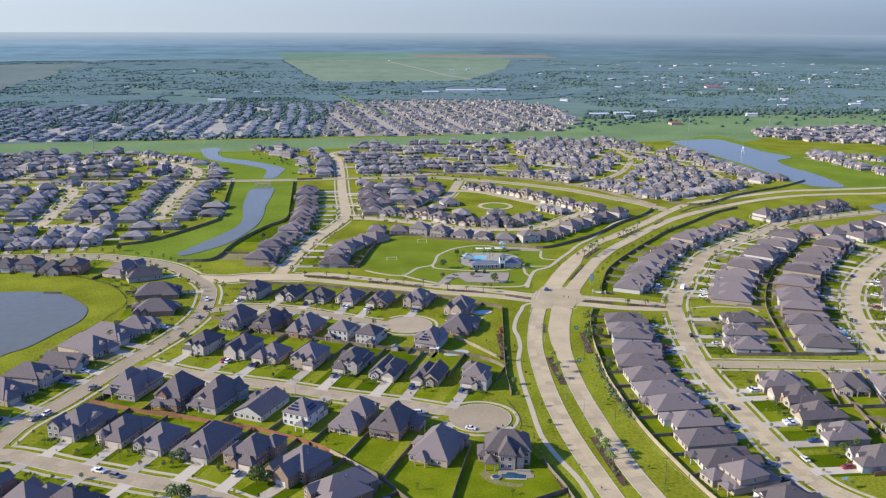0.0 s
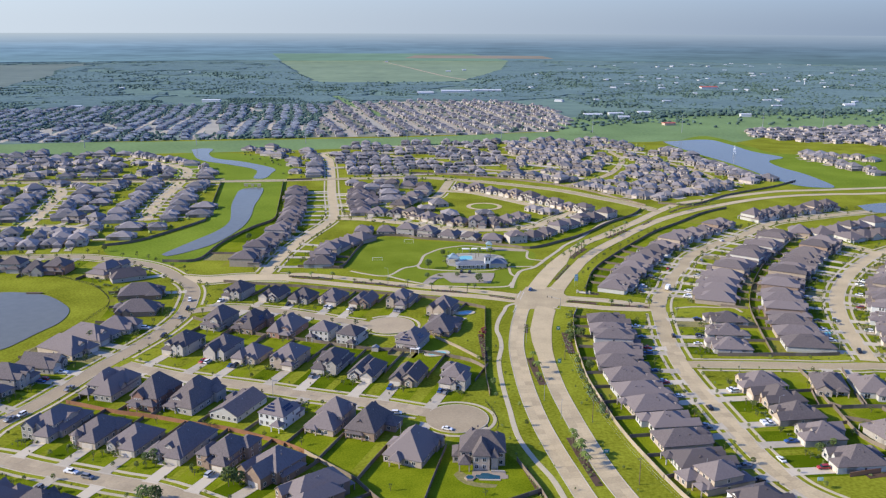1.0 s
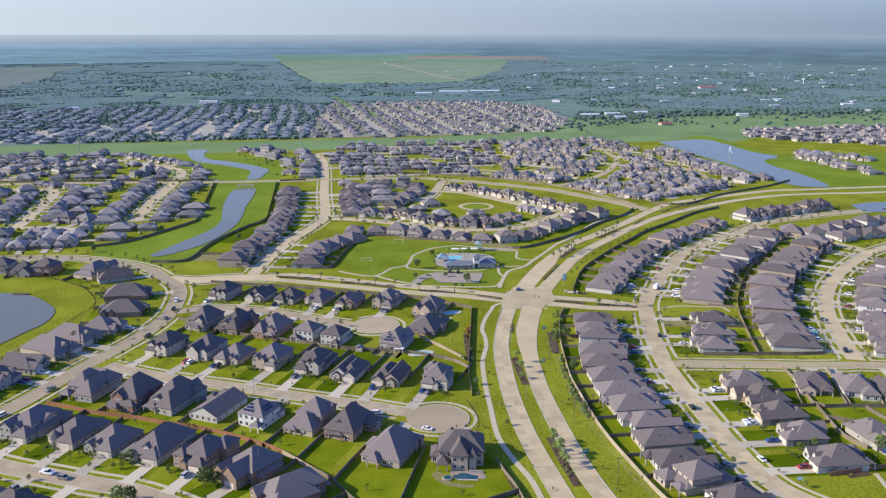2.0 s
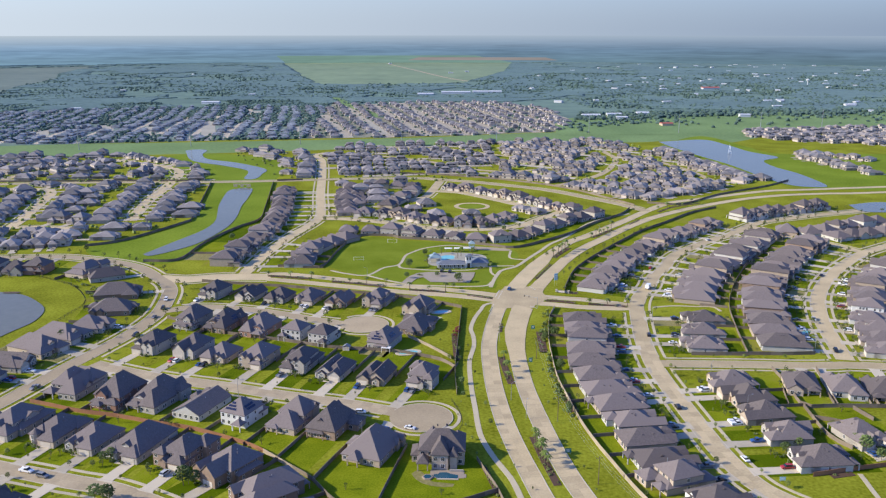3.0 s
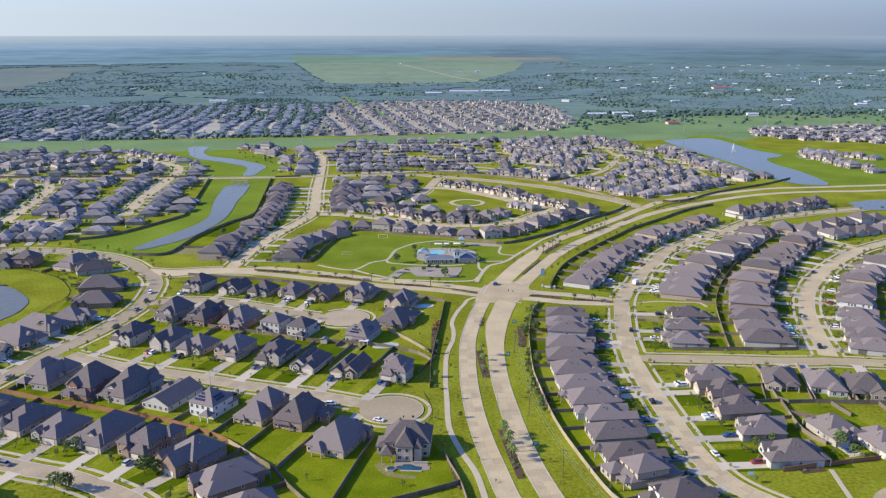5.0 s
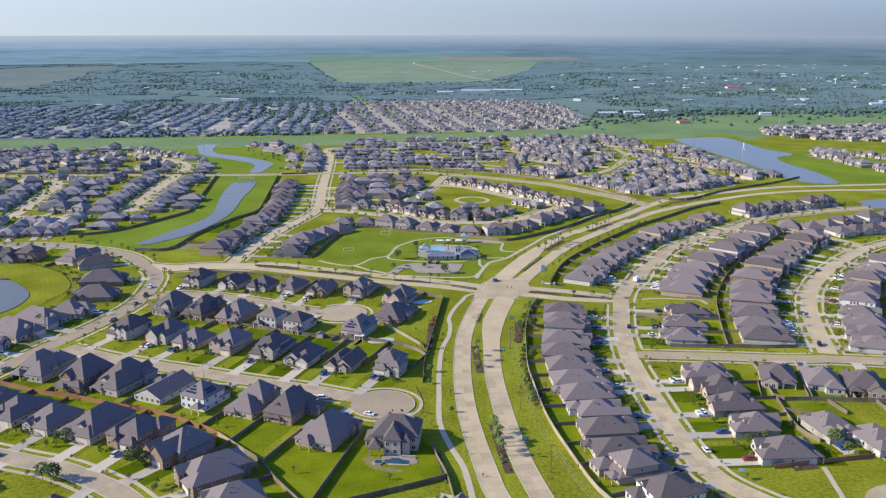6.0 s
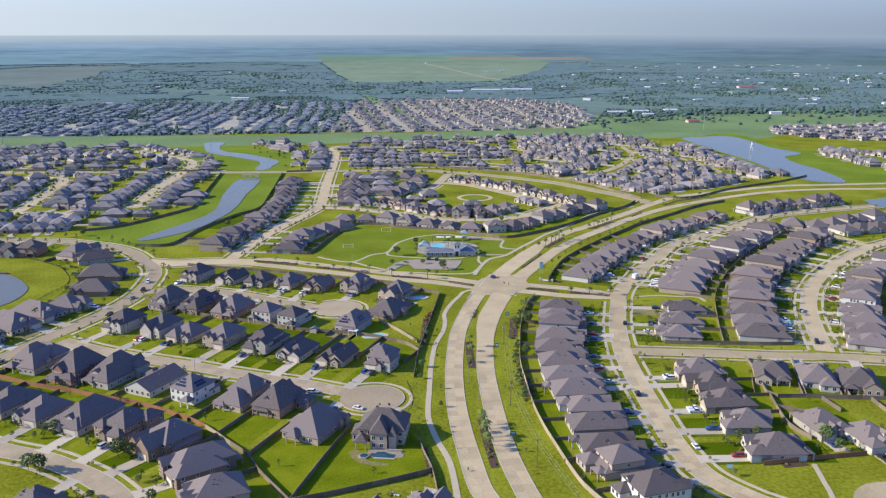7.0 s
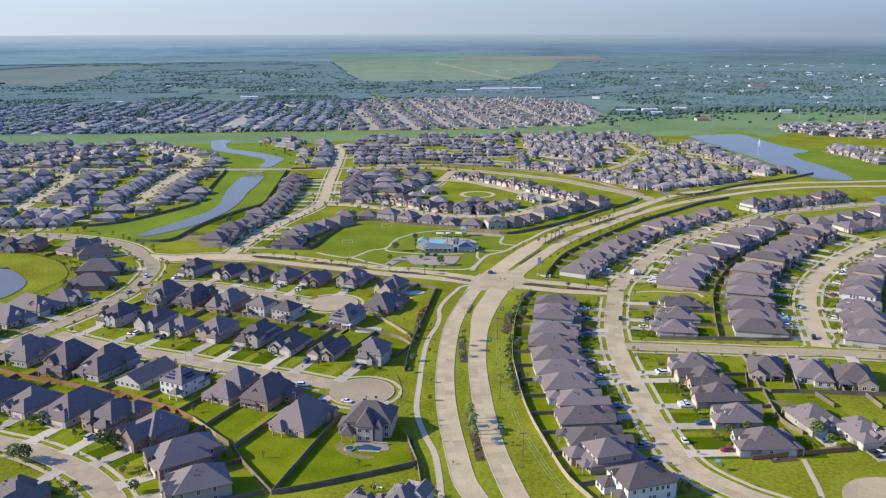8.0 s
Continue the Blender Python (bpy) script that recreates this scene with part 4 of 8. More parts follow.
    if tall:
        ux0, ux1 = -hw + r.choice((0.02, 0.1, 0.22)) * w, hw - r.choice((0.02, 0.1, 0.2)) * w
        uy0, uy1 = fy + r.uniform(0.4, 1.8), by - r.choice((0.2, 0.2, 2.5))
        if full:
            ux0, ux1, uy0, uy1 = -hw, hw, fy, by
        else:
            wing(ux0, uy0, ux1, uy1, 5.9, "hip", pitch * 0.95, 0.0, h - 0.3)
        vx = r.uniform(ux0 + 2.4, ux1 - 2.4)
        wing(vx - 1.9, uy0 - 0.5, vx + 1.9, uy0 + 3.0, 5.88, "gable", pitch + 0.15, 0.02, h - 0.2)
        if clad == 9:
            wing(-3.0, uy1 - 3.0, 3.0, uy1 + 1.6, 5.86, "gable", 1.1, 0.02)
            wing(-6.4, uy1 - 3.0, -3.02, uy1 + 3.4, 2.97, "hip", 0.8, 0.02)
        if r.random() < 0.5:
            vx = r.uniform(ux0 + 2.6, ux1 - 2.6)
            roof.gable(vx - 2.2, uy1 - 3.0, vx + 2.2, uy1 + 0.5, 6.02, pitch + 0.1)
            body.add([(vx - 2.0, uy1 + 0.06, 5.8), (vx + 2.0, uy1 + 0.06, 5.8), (vx, uy1 + 0.06, 5.9 + 2.0 * (pitch + 0.1))], [(0, 2, 1)])
    elif r.random() < (0.15 if plain else 0.5):
        # dormer on the front slope
        dx, dz = r.uniform(-0.2, 0.2) * w, h + 1.6
        roof.gable(dx - 1.2, fy + 1.4, dx + 1.2, fy + 5.0, dz + 0.9, 0.9)
        body.box(dx - 1.0, fy + 1.7, h, dx + 1.0, fy + 4.0, dz + 0.85)
    # rear patio roof beside the rear wing
    px = -rx / abs(rx) * (hw - 3.2)
    if detail and r.random() < (0.35 if plain else 0.8):
        roof.hip(px - 2.9, by - 2.0, px + 2.9, by + 3.0, h - 0.12, 0.5)
        for sx in (-2.6, 2.6):
            body.box(px + sx - 0.2, by + 2.4, 0, px + sx + 0.2, by + 2.8, h - 0.3)
    if detail > 1:
        # low box vents near the ridge
        base, slope = (5.9, pitch * 0.85) if full else (h, pitch)
        for k in range(0 if tall and not full else 5):
            tx, ty = r.choice((-1, 1)) * hw * r.uniform(0.2, 0.5), fy + hw + (by - fy - 2 * hw) * r.random()
            tz = base + slope * (hw - abs(tx))
            roof.box(tx - 0.25, ty - 0.25, tz, tx + 0.25, ty + 0.25, tz + 0.55)
    part("wall", body, wall_mat, ob)
    part("roof", roof, SHINGLE, ob, "weathered grey-brown shingles")
    if solar and tall:
        slope = math.degrees(math.atan(pitch * 0.95))
        for sx, tilt in ((ux0, -1), (ux1, 1)):
            for k in range(4):
                pan = part("solar_panel", Shape().box(-0.85, -0.5, 0, 0.85, 0.5, 0.06), SOLAR, ob, "dark blue solar panel")
                cx = sx - tilt * (1.6 + 0.95 * (k // 2 * 1.45))
                pan.matrix_basis = pose(cx, (uy0 + uy1) / 2 + (k % 2 - 0.5) * 1.1, 6.15 + (abs(cx - sx) + 0.45) * pitch * 0.95, 0, tilt * slope, 0)
    if detail:
        gd = part("garage_door", garage_mesh(), None, ob)
        gd.matrix_basis = pose(gx, y0g - 0.03, 0)
        part("door", Shape().box(bx - 0.55, fy - 1.27, 0.1, bx + 0.55, fy - 1.19, 2.4), DOOR, ob)
        spots = [(ex, ey, 0.8, 2.0, 1.6, 0)]
        if detail > 1 or rear:
            for k in range(2):
                spots.append((rx - rw * 0.22 + k * rw * 0.44, by if plain else hd, 0.8, 1.4, 1.6, 180))
            spots.append((px, by, 0.3, 2.4, 2.0, 180))
            for sx, tr in () if plain else ((-hw, -90), (hw, 90)):
                spots += [(sx, fy + (by - fy) * 0.45, 0.9, 1.0, 1.5, tr)]
        if tall:
            spots.append(((ux0 + ux1) / 2 + (2.6 if vx < (ux0 + ux1) / 2 else -2.6), uy0, 3.9, 1.5, 1.5, 0))
            for k in range(3 if detail > 1 else 1):
                spots.append((ux0 + (ux1 - ux0) * (0.22 + 0.28 * k), uy1, 3.9, 1.3, 1.5, 180))
            if detail > 1:
                spots += [(ux0, (uy0 + uy1) / 2, 3.9, 1.0, 1.4, -90), (ux1, (uy0 + uy1) / 2, 3.9, 1.0, 1.4, 90)]
            if clad == 8:
                for sx, tr in ((-hw, -90), (hw, 90)):
                    spots += [(sx, fy + (by - fy) * k, 0.8, 1.1, 1.7, tr) for k in (0.1, 0.42, 0.5, 0.8, 0.9)]
                for sx, tr in ((ux0, -90), (ux1, 90)):
                    spots += [(sx, uy0 + (uy1 - uy0) * k, 3.8, 1.0, 1.5, tr) for k in (0.12, 0.24, 0.36, 0.66, 0.86)]
            if clad == 9:
                spots += [(k, uy1 + 1.6, z, 1.2, 1.9, 180) for k in (-1.7, 0, 1.7) for z in (0.5, 2.7)] + [(0, uy1 + 1.6, 5.0, 1.4, 1.4, 180)]
            if eh > 4:
                spots.append((ex, ey, 3.7, 1.4, 1.5, 0))
        for s in spots:
            window(ob, *s)
        if detail > 1:
            part("vent_pipe", Shape().taper(hw * 0.3, (fy + by) / 2 + 2, h + 1.0, (9.2 if tall else h + pitch * hw * 0.75), 0.13, 0.13), GALV, ob, "grey roof vent pipe")
    lot(x, y, turn, w, d, gx, bx, fy, side, proj, tall, front, back, lawned, r)
    return ob


# House plans seen from their southern side, whose wall line is y = 0: width, depth, two storeys, wings.
# A wing: roof kind, x0, y0, x1, y1, eaves, pitch and marks (g garage, o open porch, n no windows, u starts at the upper floor).
# Roof kinds: hip; gy, a gable towards south and north; gx, a gable towards east and west; cone, a round turret.
PLANS = {
    "twin_ridge": (16, 22, True, [("hip", -8, 4, 2, 19, 5.2, 1.0, ""), ("hip", -1.4, 0, 7.8, 20, 3.3, 1.2, ""), ("hip", -7, 12, 8, 22, 5.0, 0.85, "g"), ("hip", -8.6, -1.2, -3.4, 4.4, 2.9, 0.75, "o"), ("gx", 3.5, 7.5, 8.1, 10.5, 4.9, 0.8, "u"), ("gx", 3.5, 12.4, 8.1, 15, 4.9, 0.8, "u")]),
    "dormer_lodge": (13.6, 22, True, [("hip", -6.8, 3, 6.8, 22, 5.3, 1.05, "g"), ("gy", -4.6, 1.6, 0.6, 9, 6.0, 0.95, "u"), ("hip", -6.8, 0, 6.8, 7, 3.0, 0.6, ""), ("hip", -4.6, -2.6, 0.4, 1.4, 2.9, 0.6, "o"), ("gx", 2.5, 10, 7.1, 13, 5.4, 0.7, "u")]),
    "catslide": (15, 24, True, [("hip", -7.5, 4, 7.5, 24, 3.9, 1.02, "g"), ("hip", -0.4, 0, 7.5, 14, 3.4, 1.42, ""), ("hip", -7.5, 1.6, 1.5, 13, 2.9, 0.8, ""), ("gy", -5.2, 3.2, -0.6, 10, 5.3, 0.55, "u"), ("hip", 4.5, 16, 9.4, 23, 5.0, 0.95, ""), ("hip", -7.2, -0.8, -0.6, 4, 2.8, 0.55, "o"), ("gy", 1.2, 19, 5.4, 24.6, 5.6, 1.1, "")]),
    "long_gable": (14, 23, False, [("gy", -7, 0, 7, 23, 2.9, 0.5, ""), ("hip", -9.6, 14, -4, 21.6, 2.9, 0.6, ""), ("hip", -7.4, 18, 0, 24.6, 2.9, 0.8, "g")]),
    "white_box": (12.6, 19, True, [("hip", -6.2, 0, 6.2, 13, 5.9, 0.76, ""), ("hip", 2.2, -3.8, 6.4, 0.6, 3.0, 0.8, "o"), ("hip", -6.2, 10, 0.4, 19, 3.0, 0.7, "g"), ("hip", 0.6, 10, 6.3, 16.4, 3.0, 0.7, "")]),
    "step_back": (13.4, 22, True, [("hip", -6.7, 0, 6.7, 12.5, 3.0, 0.78, ""), ("hip", -5.6, 8, 6.7, 21, 5.7, 0.85, "g"), ("gx", 1.0, 15, 7.1, 19.5, 5.6, 0.95, "n"), ("hip", -6.0, -1.6, -0.5, 2.4, 2.8, 0.5, "o")]),
    "big_slope": (13.2, 21, True, [("hip", -6.6, 0, 6.6, 20, 4.1, 1.04, "g"), ("gy", -3.6, 2.2, 1.8, 8.2, 5.5, 0.75, "u"), ("hip", 4.2, 11, 11.6, 19, 3.0, 0.65, ""), ("hip", -5.8, -1.2, 1.8, 3.4, 2.9, 0.45, "o"), ("gy", -4.5, 15, 0, 21.4, 5.2, 1.05, "")]),
    "broad_hip": (16.4, 22, False, [("hip", -8.1, 0, 8.1, 22, 3.0, 0.95, ""), ("hip", -10.2, 8.5, -3, 15.4, 3.0, 0.6, ""), ("hip", -4.4, -3, 0.2, 3.4, 2.9, 0.95, "o"), ("gx", 3.8, 14.6, 8.9, 17.6, 3.2, 1.15, "n"), ("gx", 3.8, 18.6, 9.4, 21.8, 3.2, 1.15, "n"), ("hip", -8, 18, -1, 25, 2.95, 0.85, "g")]),
    "manor": (19, 19, True, [("hip", -8.2, 2.4, 9.2, 14.8, 5.9, 0.95, "g"), ("hip", -3.1, -1.6, 3.2, 9, 6.2, 1.3, ""), ("hip", 3.7, -0.9, 6.5, 3.4, 5.3, 1.5, "n"), ("hip", -8.6, -3, -4.4, 2.6, 3.2, 1.1, "o"), ("hip", -11.2, 4, -6.8, 12.4, 3.0, 0.7, ""), ("hip", 3.6, 12, 9.2, 19, 5.0, 0.9, ""), ("gy", -6, 13, -1.4, 18.4, 5.6, 1.1, "")]),
    "stone_front": (15.6, 26, True, [("hip", -7.7, 6, 7.7, 26, 3.0, 0.8, ""), ("hip", -6.2, 5, 5, 22, 5.8, 0.88, ""), ("gy", -7.7, 1, -2, 9, 5.5, 1.15, ""), ("hip", -1.2, 0, 6.2, 9, 3.0, 1.0, "g"), ("gy", -2.4, 2.6, 1.0, 8, 5.4, 1.1, "n"), ("gx", 1.2, 10.4, 6.0, 19, 5.5, 0.5, "")]),
    "turret_entry": (14.4, 21, False, [("hip", -7, 4, 7.4, 21, 3.3, 0.95, ""), ("hip", -0.4, 0, 7.4, 12, 3.1, 1.12, "g"), ("hip", -7.2, 3, 0.4, 13, 3.1, 1.0, ""), ("cone", -5.2, 0.4, -1.0, 4.6, 4.3, 0.8, ""), ("hip", 1, 13, 8.4, 22, 3.1, 0.95, "")]),
    "cottage": (15.2, 20, False, [("hip", -7.5, 3.4, 7.5, 19.6, 3.0, 0.98, ""), ("hip", 0, 0, 7.3, 12, 3.05, 1.2, "g"), ("gy", -6.8, 1.2, -2.6, 9, 3.0, 1.05, ""), ("gy", -2.8, 2.4, -0.2, 7, 3.6, 1.2, "n")]),
    "great_hip": (15.4, 26, False, [("hip", -7.7, 2, 7.7, 26, 3.3, 1.06, ""), ("gy", -1.4, 3.4, 1.8, 9, 5.6, 0.9, "u"), ("hip", -9.2, 1, -2.4, 10, 3.0, 0.9, ""), ("hip", 0.4, 0, 7.6, 9, 3.1, 1.0, "g")]),
    "brick_court": (15.2, 22, True, [("hip", -5, 3, 6.2, 18, 5.6, 1.0, ""), ("hip", -7.6, 1, -2.6, 11, 5.3, 1.05, ""), ("hip", -1.0, 0, 6.2, 9, 3.1, 1.15, "g"), ("hip", 2, 12, 9, 21, 5.6, 0.88, ""), ("gy", -3.2, -0.4, -0.8, 4, 3.5, 1.2, "n")]),
    "steep_gables": (16, 22, True, [("hip", -7, 6, 7.6, 22, 5.2, 0.92, ""), ("gy", -7.6, 1, -3.2, 11, 4.9, 1.25, ""), ("gy", -2.6, 0, 5.2, 13, 4.5, 1.38, "g"), ("hip", 4.6, 8, 9.2, 20, 3.0, 0.9, ""), ("hip", -2, 20, 4, 25, 2.9, 0.6, "o")]),
    "twin_wing": (17, 24, True, [("hip", -8, 3, 4.2, 24, 5.6, 0.9, ""), ("gy", -7.4, 0, -2.4, 9, 5.3, 1.15, ""), ("hip", 1.2, 1, 8.6, 19, 5.2, 0.95, ""), ("hip", -1.8, 0.6, 5.4, 8, 3.2, 1.05, "g"), ("hip", -3, 22, 3, 27, 2.9, 0.6, "o")]),
    "arched_porch": (15, 21, True, [("hip", -7.3, 3, 7.3, 21, 5.5, 0.92, ""), ("gy", -6.6, 0.6, -2.2, 9, 5.3, 1.15, ""), ("hip", 0.6, 0, 7.3, 8, 3.1, 0.95, "g"), ("gy", -2.6, 0.4, 0.8, 6, 5.2, 1.3, "n"), ("gy", 2.4, 1.8, 6.2, 9, 5.6, 1.05, "u")]),
    "two_gables": (15, 21, False, [("gy", -7.4, 1.2, 2.4, 20, 3.0, 1.08, ""), ("hip", -2.6, 2, 7.4, 21, 3.1, 1.05, ""), ("gy", -5.4, 0, -1.2, 8, 3.0, 1.05, ""), ("gy", 0.4, -0.4, 7.2, 11, 3.1, 1.0, "g")]),
}
CLADS = {"beige": (BRICK_BEIGE, "beige brick"), "brown": (BRICK_BROWN, "brown brick"), "red": (BRICK_RED, "red brick"), "stone": (STONE, "grey stone"), "pale": (SIDING, "pale siding"), "white": (WHITE_WALL, "white brick")}


def gable_across(roof, body, x0, y0, x1, y1, z, p):
    """A gabled roof whose ridge runs along x, with its end walls."""
    cy, rise = (y0 + y1) / 2, (y1 - y0) / 2 * p
    for xx in (x0, x1):
        body.add([(xx, y0, z - 0.05), (xx, y1, z - 0.05), (xx, cy, z + rise - 0.1)], [(0, 1, 2) if xx == x1 else (0, 2, 1)])
    k = Shape().gable(y0 - 0.4, x0 - 0.35, y1 + 0.4, x1 + 0.35, z + 0.05, p)
    roof.add([(b, a, c) for a, b, c in k.v], [tuple(reversed(f)) for f in k.f])


def villa(x, y, turn, plan, clad, front="s", mirror=False, seed=1, back=9.0, lawned=True, solar=False, squeeze=1.0, steep=1.0, sides=5.2):
    """A house after one of the plans; x, y is the middle of its southern wall line. front: the side of the street."""
    w, d, tall, wings = PLANS[plan]
    main_pitch = wings[0][6] * steep
    w, d = w * squeeze, d * squeeze
    r = random.Random(seed * 7 + 3)
    wall_mat, wall_name = CLADS[clad]
    c, s = math.cos(radians(turn)), math.sin(radians(turn))
    cx, cy = x - s * d / 2, y + c * d / 2
    stories = "two-storey" if tall else "single-storey"
    kind_name = "gabled" if any(k[0] == "gy" for k in wings[:3]) else "hipped"
    ob = thing("house", pose(cx, cy, 0, 0, 0, turn), f"{stories} {wall_name} house with steep {kind_name} grey-brown shingle roof", "house", "estate houses")
    body, roof = Shape(), Shape()
    blocks, spots, garages, posts = [], [], [], []
    for n, (kind, x0, y0, x1, y1, eave, p, marks) in enumerate(wings):
        if mirror:
            x0, x1 = -x1, -x0
        x0, x1, y0, y1 = x0 * squeeze, x1 * squeeze, y0 * squeeze, y1 * squeeze
        t, p = 0.014 * n, p * steep
        x0, x1, y0, y1, eave = x0 + t, x1 - t, y0 - d / 2 + t, y1 - d / 2 - t, eave - 0.011 * n
        blocks.append((x0, y0, x1, y1, eave, kind, marks))
        foot = 2.6 if "u" in marks else 0.0
        if "o" in marks:
            roof.hip(x0 - 0.4, y0 - 0.4, x1 + 0.4, y1, eave + 0.1, p)
            posts += [(px, py, eave) for px in (x0 + 0.2, x1 - 0.2) for py in ((y0 + 0.2,) if y0 < 0 else (y1 - 0.2,))]
            continue
        if kind == "cone":
            mx, my, rad = (x0 + x1) / 2, (y0 + y1) / 2, (x1 - x0) / 2
            body.taper(mx, my, 0, eave, rad, rad, 10)
            roof.taper(mx, my, eave, eave + rad * 1.15, rad + 0.35, 0.05, 10)
            spots += [(mx + rad * math.sin(a), my - rad * math.cos(a), z, 0.9, 1.5, math.degrees(a)) for a in (-0.63, 0, 0.63) for z in (0.6, 2.5)]
            continue
        body.box(x0, y0, foot, x1, y1, eave)
        if kind == "hip":
            roof.hip(x0 - 0.45, y0 - 0.45, x1 + 0.45, y1 + 0.45, eave + 0.08, p)
        elif kind == "gy":
            mx, rise = (x0 + x1) / 2, (x1 - x0) / 2 * p
            for yy in (y0, y1):
                body.add([(x0, yy, eave - 0.05), (x1, yy, eave - 0.05), (mx, yy, eave + rise - 0.1)], [(0, 1, 2) if yy == y0 else (0, 2, 1)])
            roof.gable(x0 - 0.4, y0 - 0.35, x1 + 0.4, y1 + 0.35, eave + 0.05, p)
        else:
            gable_across(roof, body, x0, y0, x1, y1, eave, p)
        if "g" in marks:
            garages.append(((x0 + x1) / 2, y0 - 0.03 if front == "s" else y1 + 0.03))
        if "n" in marks:
            continue
        for floor in (0.8, 3.75):
            if floor + 1.4 > eave or floor < foot:
                continue
            short = "u" in marks
            for k in np.arange(x0 + 1.3, x1 - 1.0, 1.25 if short else 2.9):
                if not ("g" in marks and front == "s" and floor < 2):
                    spots.append((float(k), y0, max(floor, foot + 0.6), 0.8 if short else 1.3, 1.1 if short else 1.5, 0))
            for k in np.arange(y0 + 2.2, y1 - 1.2, sides):
                spots += [(x0, float(k), floor, 1.0, 1.4, -90), (x1, float(k), floor, 1.0, 1.4, 90)]
            if front == "n" and floor < 2:
                spots.append((x0 + 1.6, y1, floor, 1.3, 1.5, 180))
        if kind == "gy" and not marks and eave < 4 and x1 - x0 < 5:
            spots.append(((x0 + x1) / 2, y0, eave - 1.1, 1.0, 1.2, 0))
    # low box vents near the main ridge
    x0, y0, x1, y1, eave, kind, marks = blocks[0]
    mx, half = (x0 + x1) / 2, (x1 - x0) / 2
    for k in range(5):
        tx = r.choice((-1, 1)) * half * r.uniform(0.12, 0.45)
        ty = r.uniform(y0 + half * 0.9, max(y0 + half, y1 - half * 0.9))
        tz = eave + main_pitch * (half - abs(tx))
        roof.box(mx + tx - 0.25, ty - 0.25, tz - 0.3, mx + tx + 0.25, ty + 0.25, tz + 0.45)
    part("wall", body, wall_mat, ob)
    part("roof", roof, SHINGLE, ob, "weathered grey-brown shingles")
    part("vent_pipe", Shape().taper(mx + half * 0.3, (y0 + y1) / 2, eave + 1.0, eave + main_pitch * half * 0.7 + 0.8, 0.13, 0.13), GALV, ob, "grey roof vent pipe")
    for px, py, pz in posts:
        part("porch_post", Shape().box(px - 0.2, py - 0.2, 0, px + 0.2, py + 0.2, pz - 0.1), wall_mat, ob)

    def free(px, py, pz, q):
        ex, ey = px + 0.3 * math.sin(radians(q)), py - 0.3 * math.cos(radians(q))
        return not any(a < ex < e and b < ey < f and pz < g + 0.3 and not ("u" in m and pz < 2.6) and "o" not in m for a, b, e, f, g, _, m in blocks)

    for px, py, pz, pw, ph, q in spots:
        if free(px, py, pz, q):
            window(ob, px, py, pz, pw, ph, q)
    gx, gy = garages[0] if garages else (0, -d / 2)
    gd = part("garage_door", garage_mesh(), None, ob)
    gd.matrix_basis = pose(gx, gy, 0, 0, 0, 0 if front == "s" else 180)
    if solar:
        slope = math.degrees(math.atan(main_pitch))
        pan = Shape().box(-0.85, -0.5, 0, 0.85, 0.5, 0.06)
        for k, (px, up) in enumerate(((-3.2, 1.6), (-1.4, 1.6), (0.4, 1.6), (-2.3, 2.75), (-0.5, 2.75), (-1.4, 3.9))):
            ob2 = part("solar_panel", pan, SOLAR, ob, "dark blue solar panel")
            ob2.matrix_basis = pose(mx + px, y0 - 0.45 + up, eave + 0.2 + up * main_pitch, slope, 0, 0)
        for k in range(6):
            ob2 = part("solar_panel", pan, SOLAR, ob, "dark blue solar panel")
            up = 1.5 + 1.15 * (k // 3)
            ob2.matrix_basis = pose(x1 + 0.45 - up, (y0 + y1) / 2 - 2.2 + 1.85 * (k % 3), eave + 0.2 + up * main_pitch, 0, slope, 0) @ pose(0, 0, 0, 0, 0, 90)
    door_x = -gx * 0.35
    if front == "s":
        part("door", Shape().box(door_x - 0.55, blocks[0][1] - 0.08, 0.1, door_x + 0.55, blocks[0][1] + 0.02, 2.4), DOOR, ob)
        lot(cx, cy, turn, w, d, gx, door_x, -d / 2 + 4, 1 if gx > 0 else -1, -gy - d / 2, tall, 8.0, back, lawned, r)
    else:
        lot(cx, cy, turn + 180, w, d, -gx, -door_x, -d / 2 + 4, 1 if gx < 0 else -1, gy - d / 2, tall, 8.0, back, lawned, r)
    return ob


def nearest_road_dir(x, y):
    k = np.argmin(np.hypot(ALL_LINE[:, 0] - x, ALL_LINE[:, 1] - y) - ALL_HALF)
    v = ALL_LINE[k] - np.array((x, y))
    return v / np.linalg.norm(v)


def facing(v):
    """The turn about z that points a house's -y along v."""
    return math.degrees(math.atan2(v[1], v[0])) + 90


def place(points, v, w, d, talls="", detail=2, seed=1, front=8.0, jitter=2.0, back=9.0, steep=1.0, shift=0.0, clads="", solar=-1, lawned=True):
    """Houses at single places. v: where the fronts look."""
    r = random.Random(seed)
    for i, (x, y) in enumerate(points):
        f = nearest_road_dir(x, y) if v is None else v
        x, y = x - f[0] * shift, y - f[1] * shift
        tall = talls[i] == "2" if i < len(talls) else r.random() < 0.4
        house(x, y, facing(f) + r.uniform(-jitter, jitter), w + r.uniform(-1, 1), d + r.uniform(-1, 1), tall, detail, r, front, back, steep, int(clads[i]) if i < len(clads) and clads[i] != "." else None, i == solar, lawned)


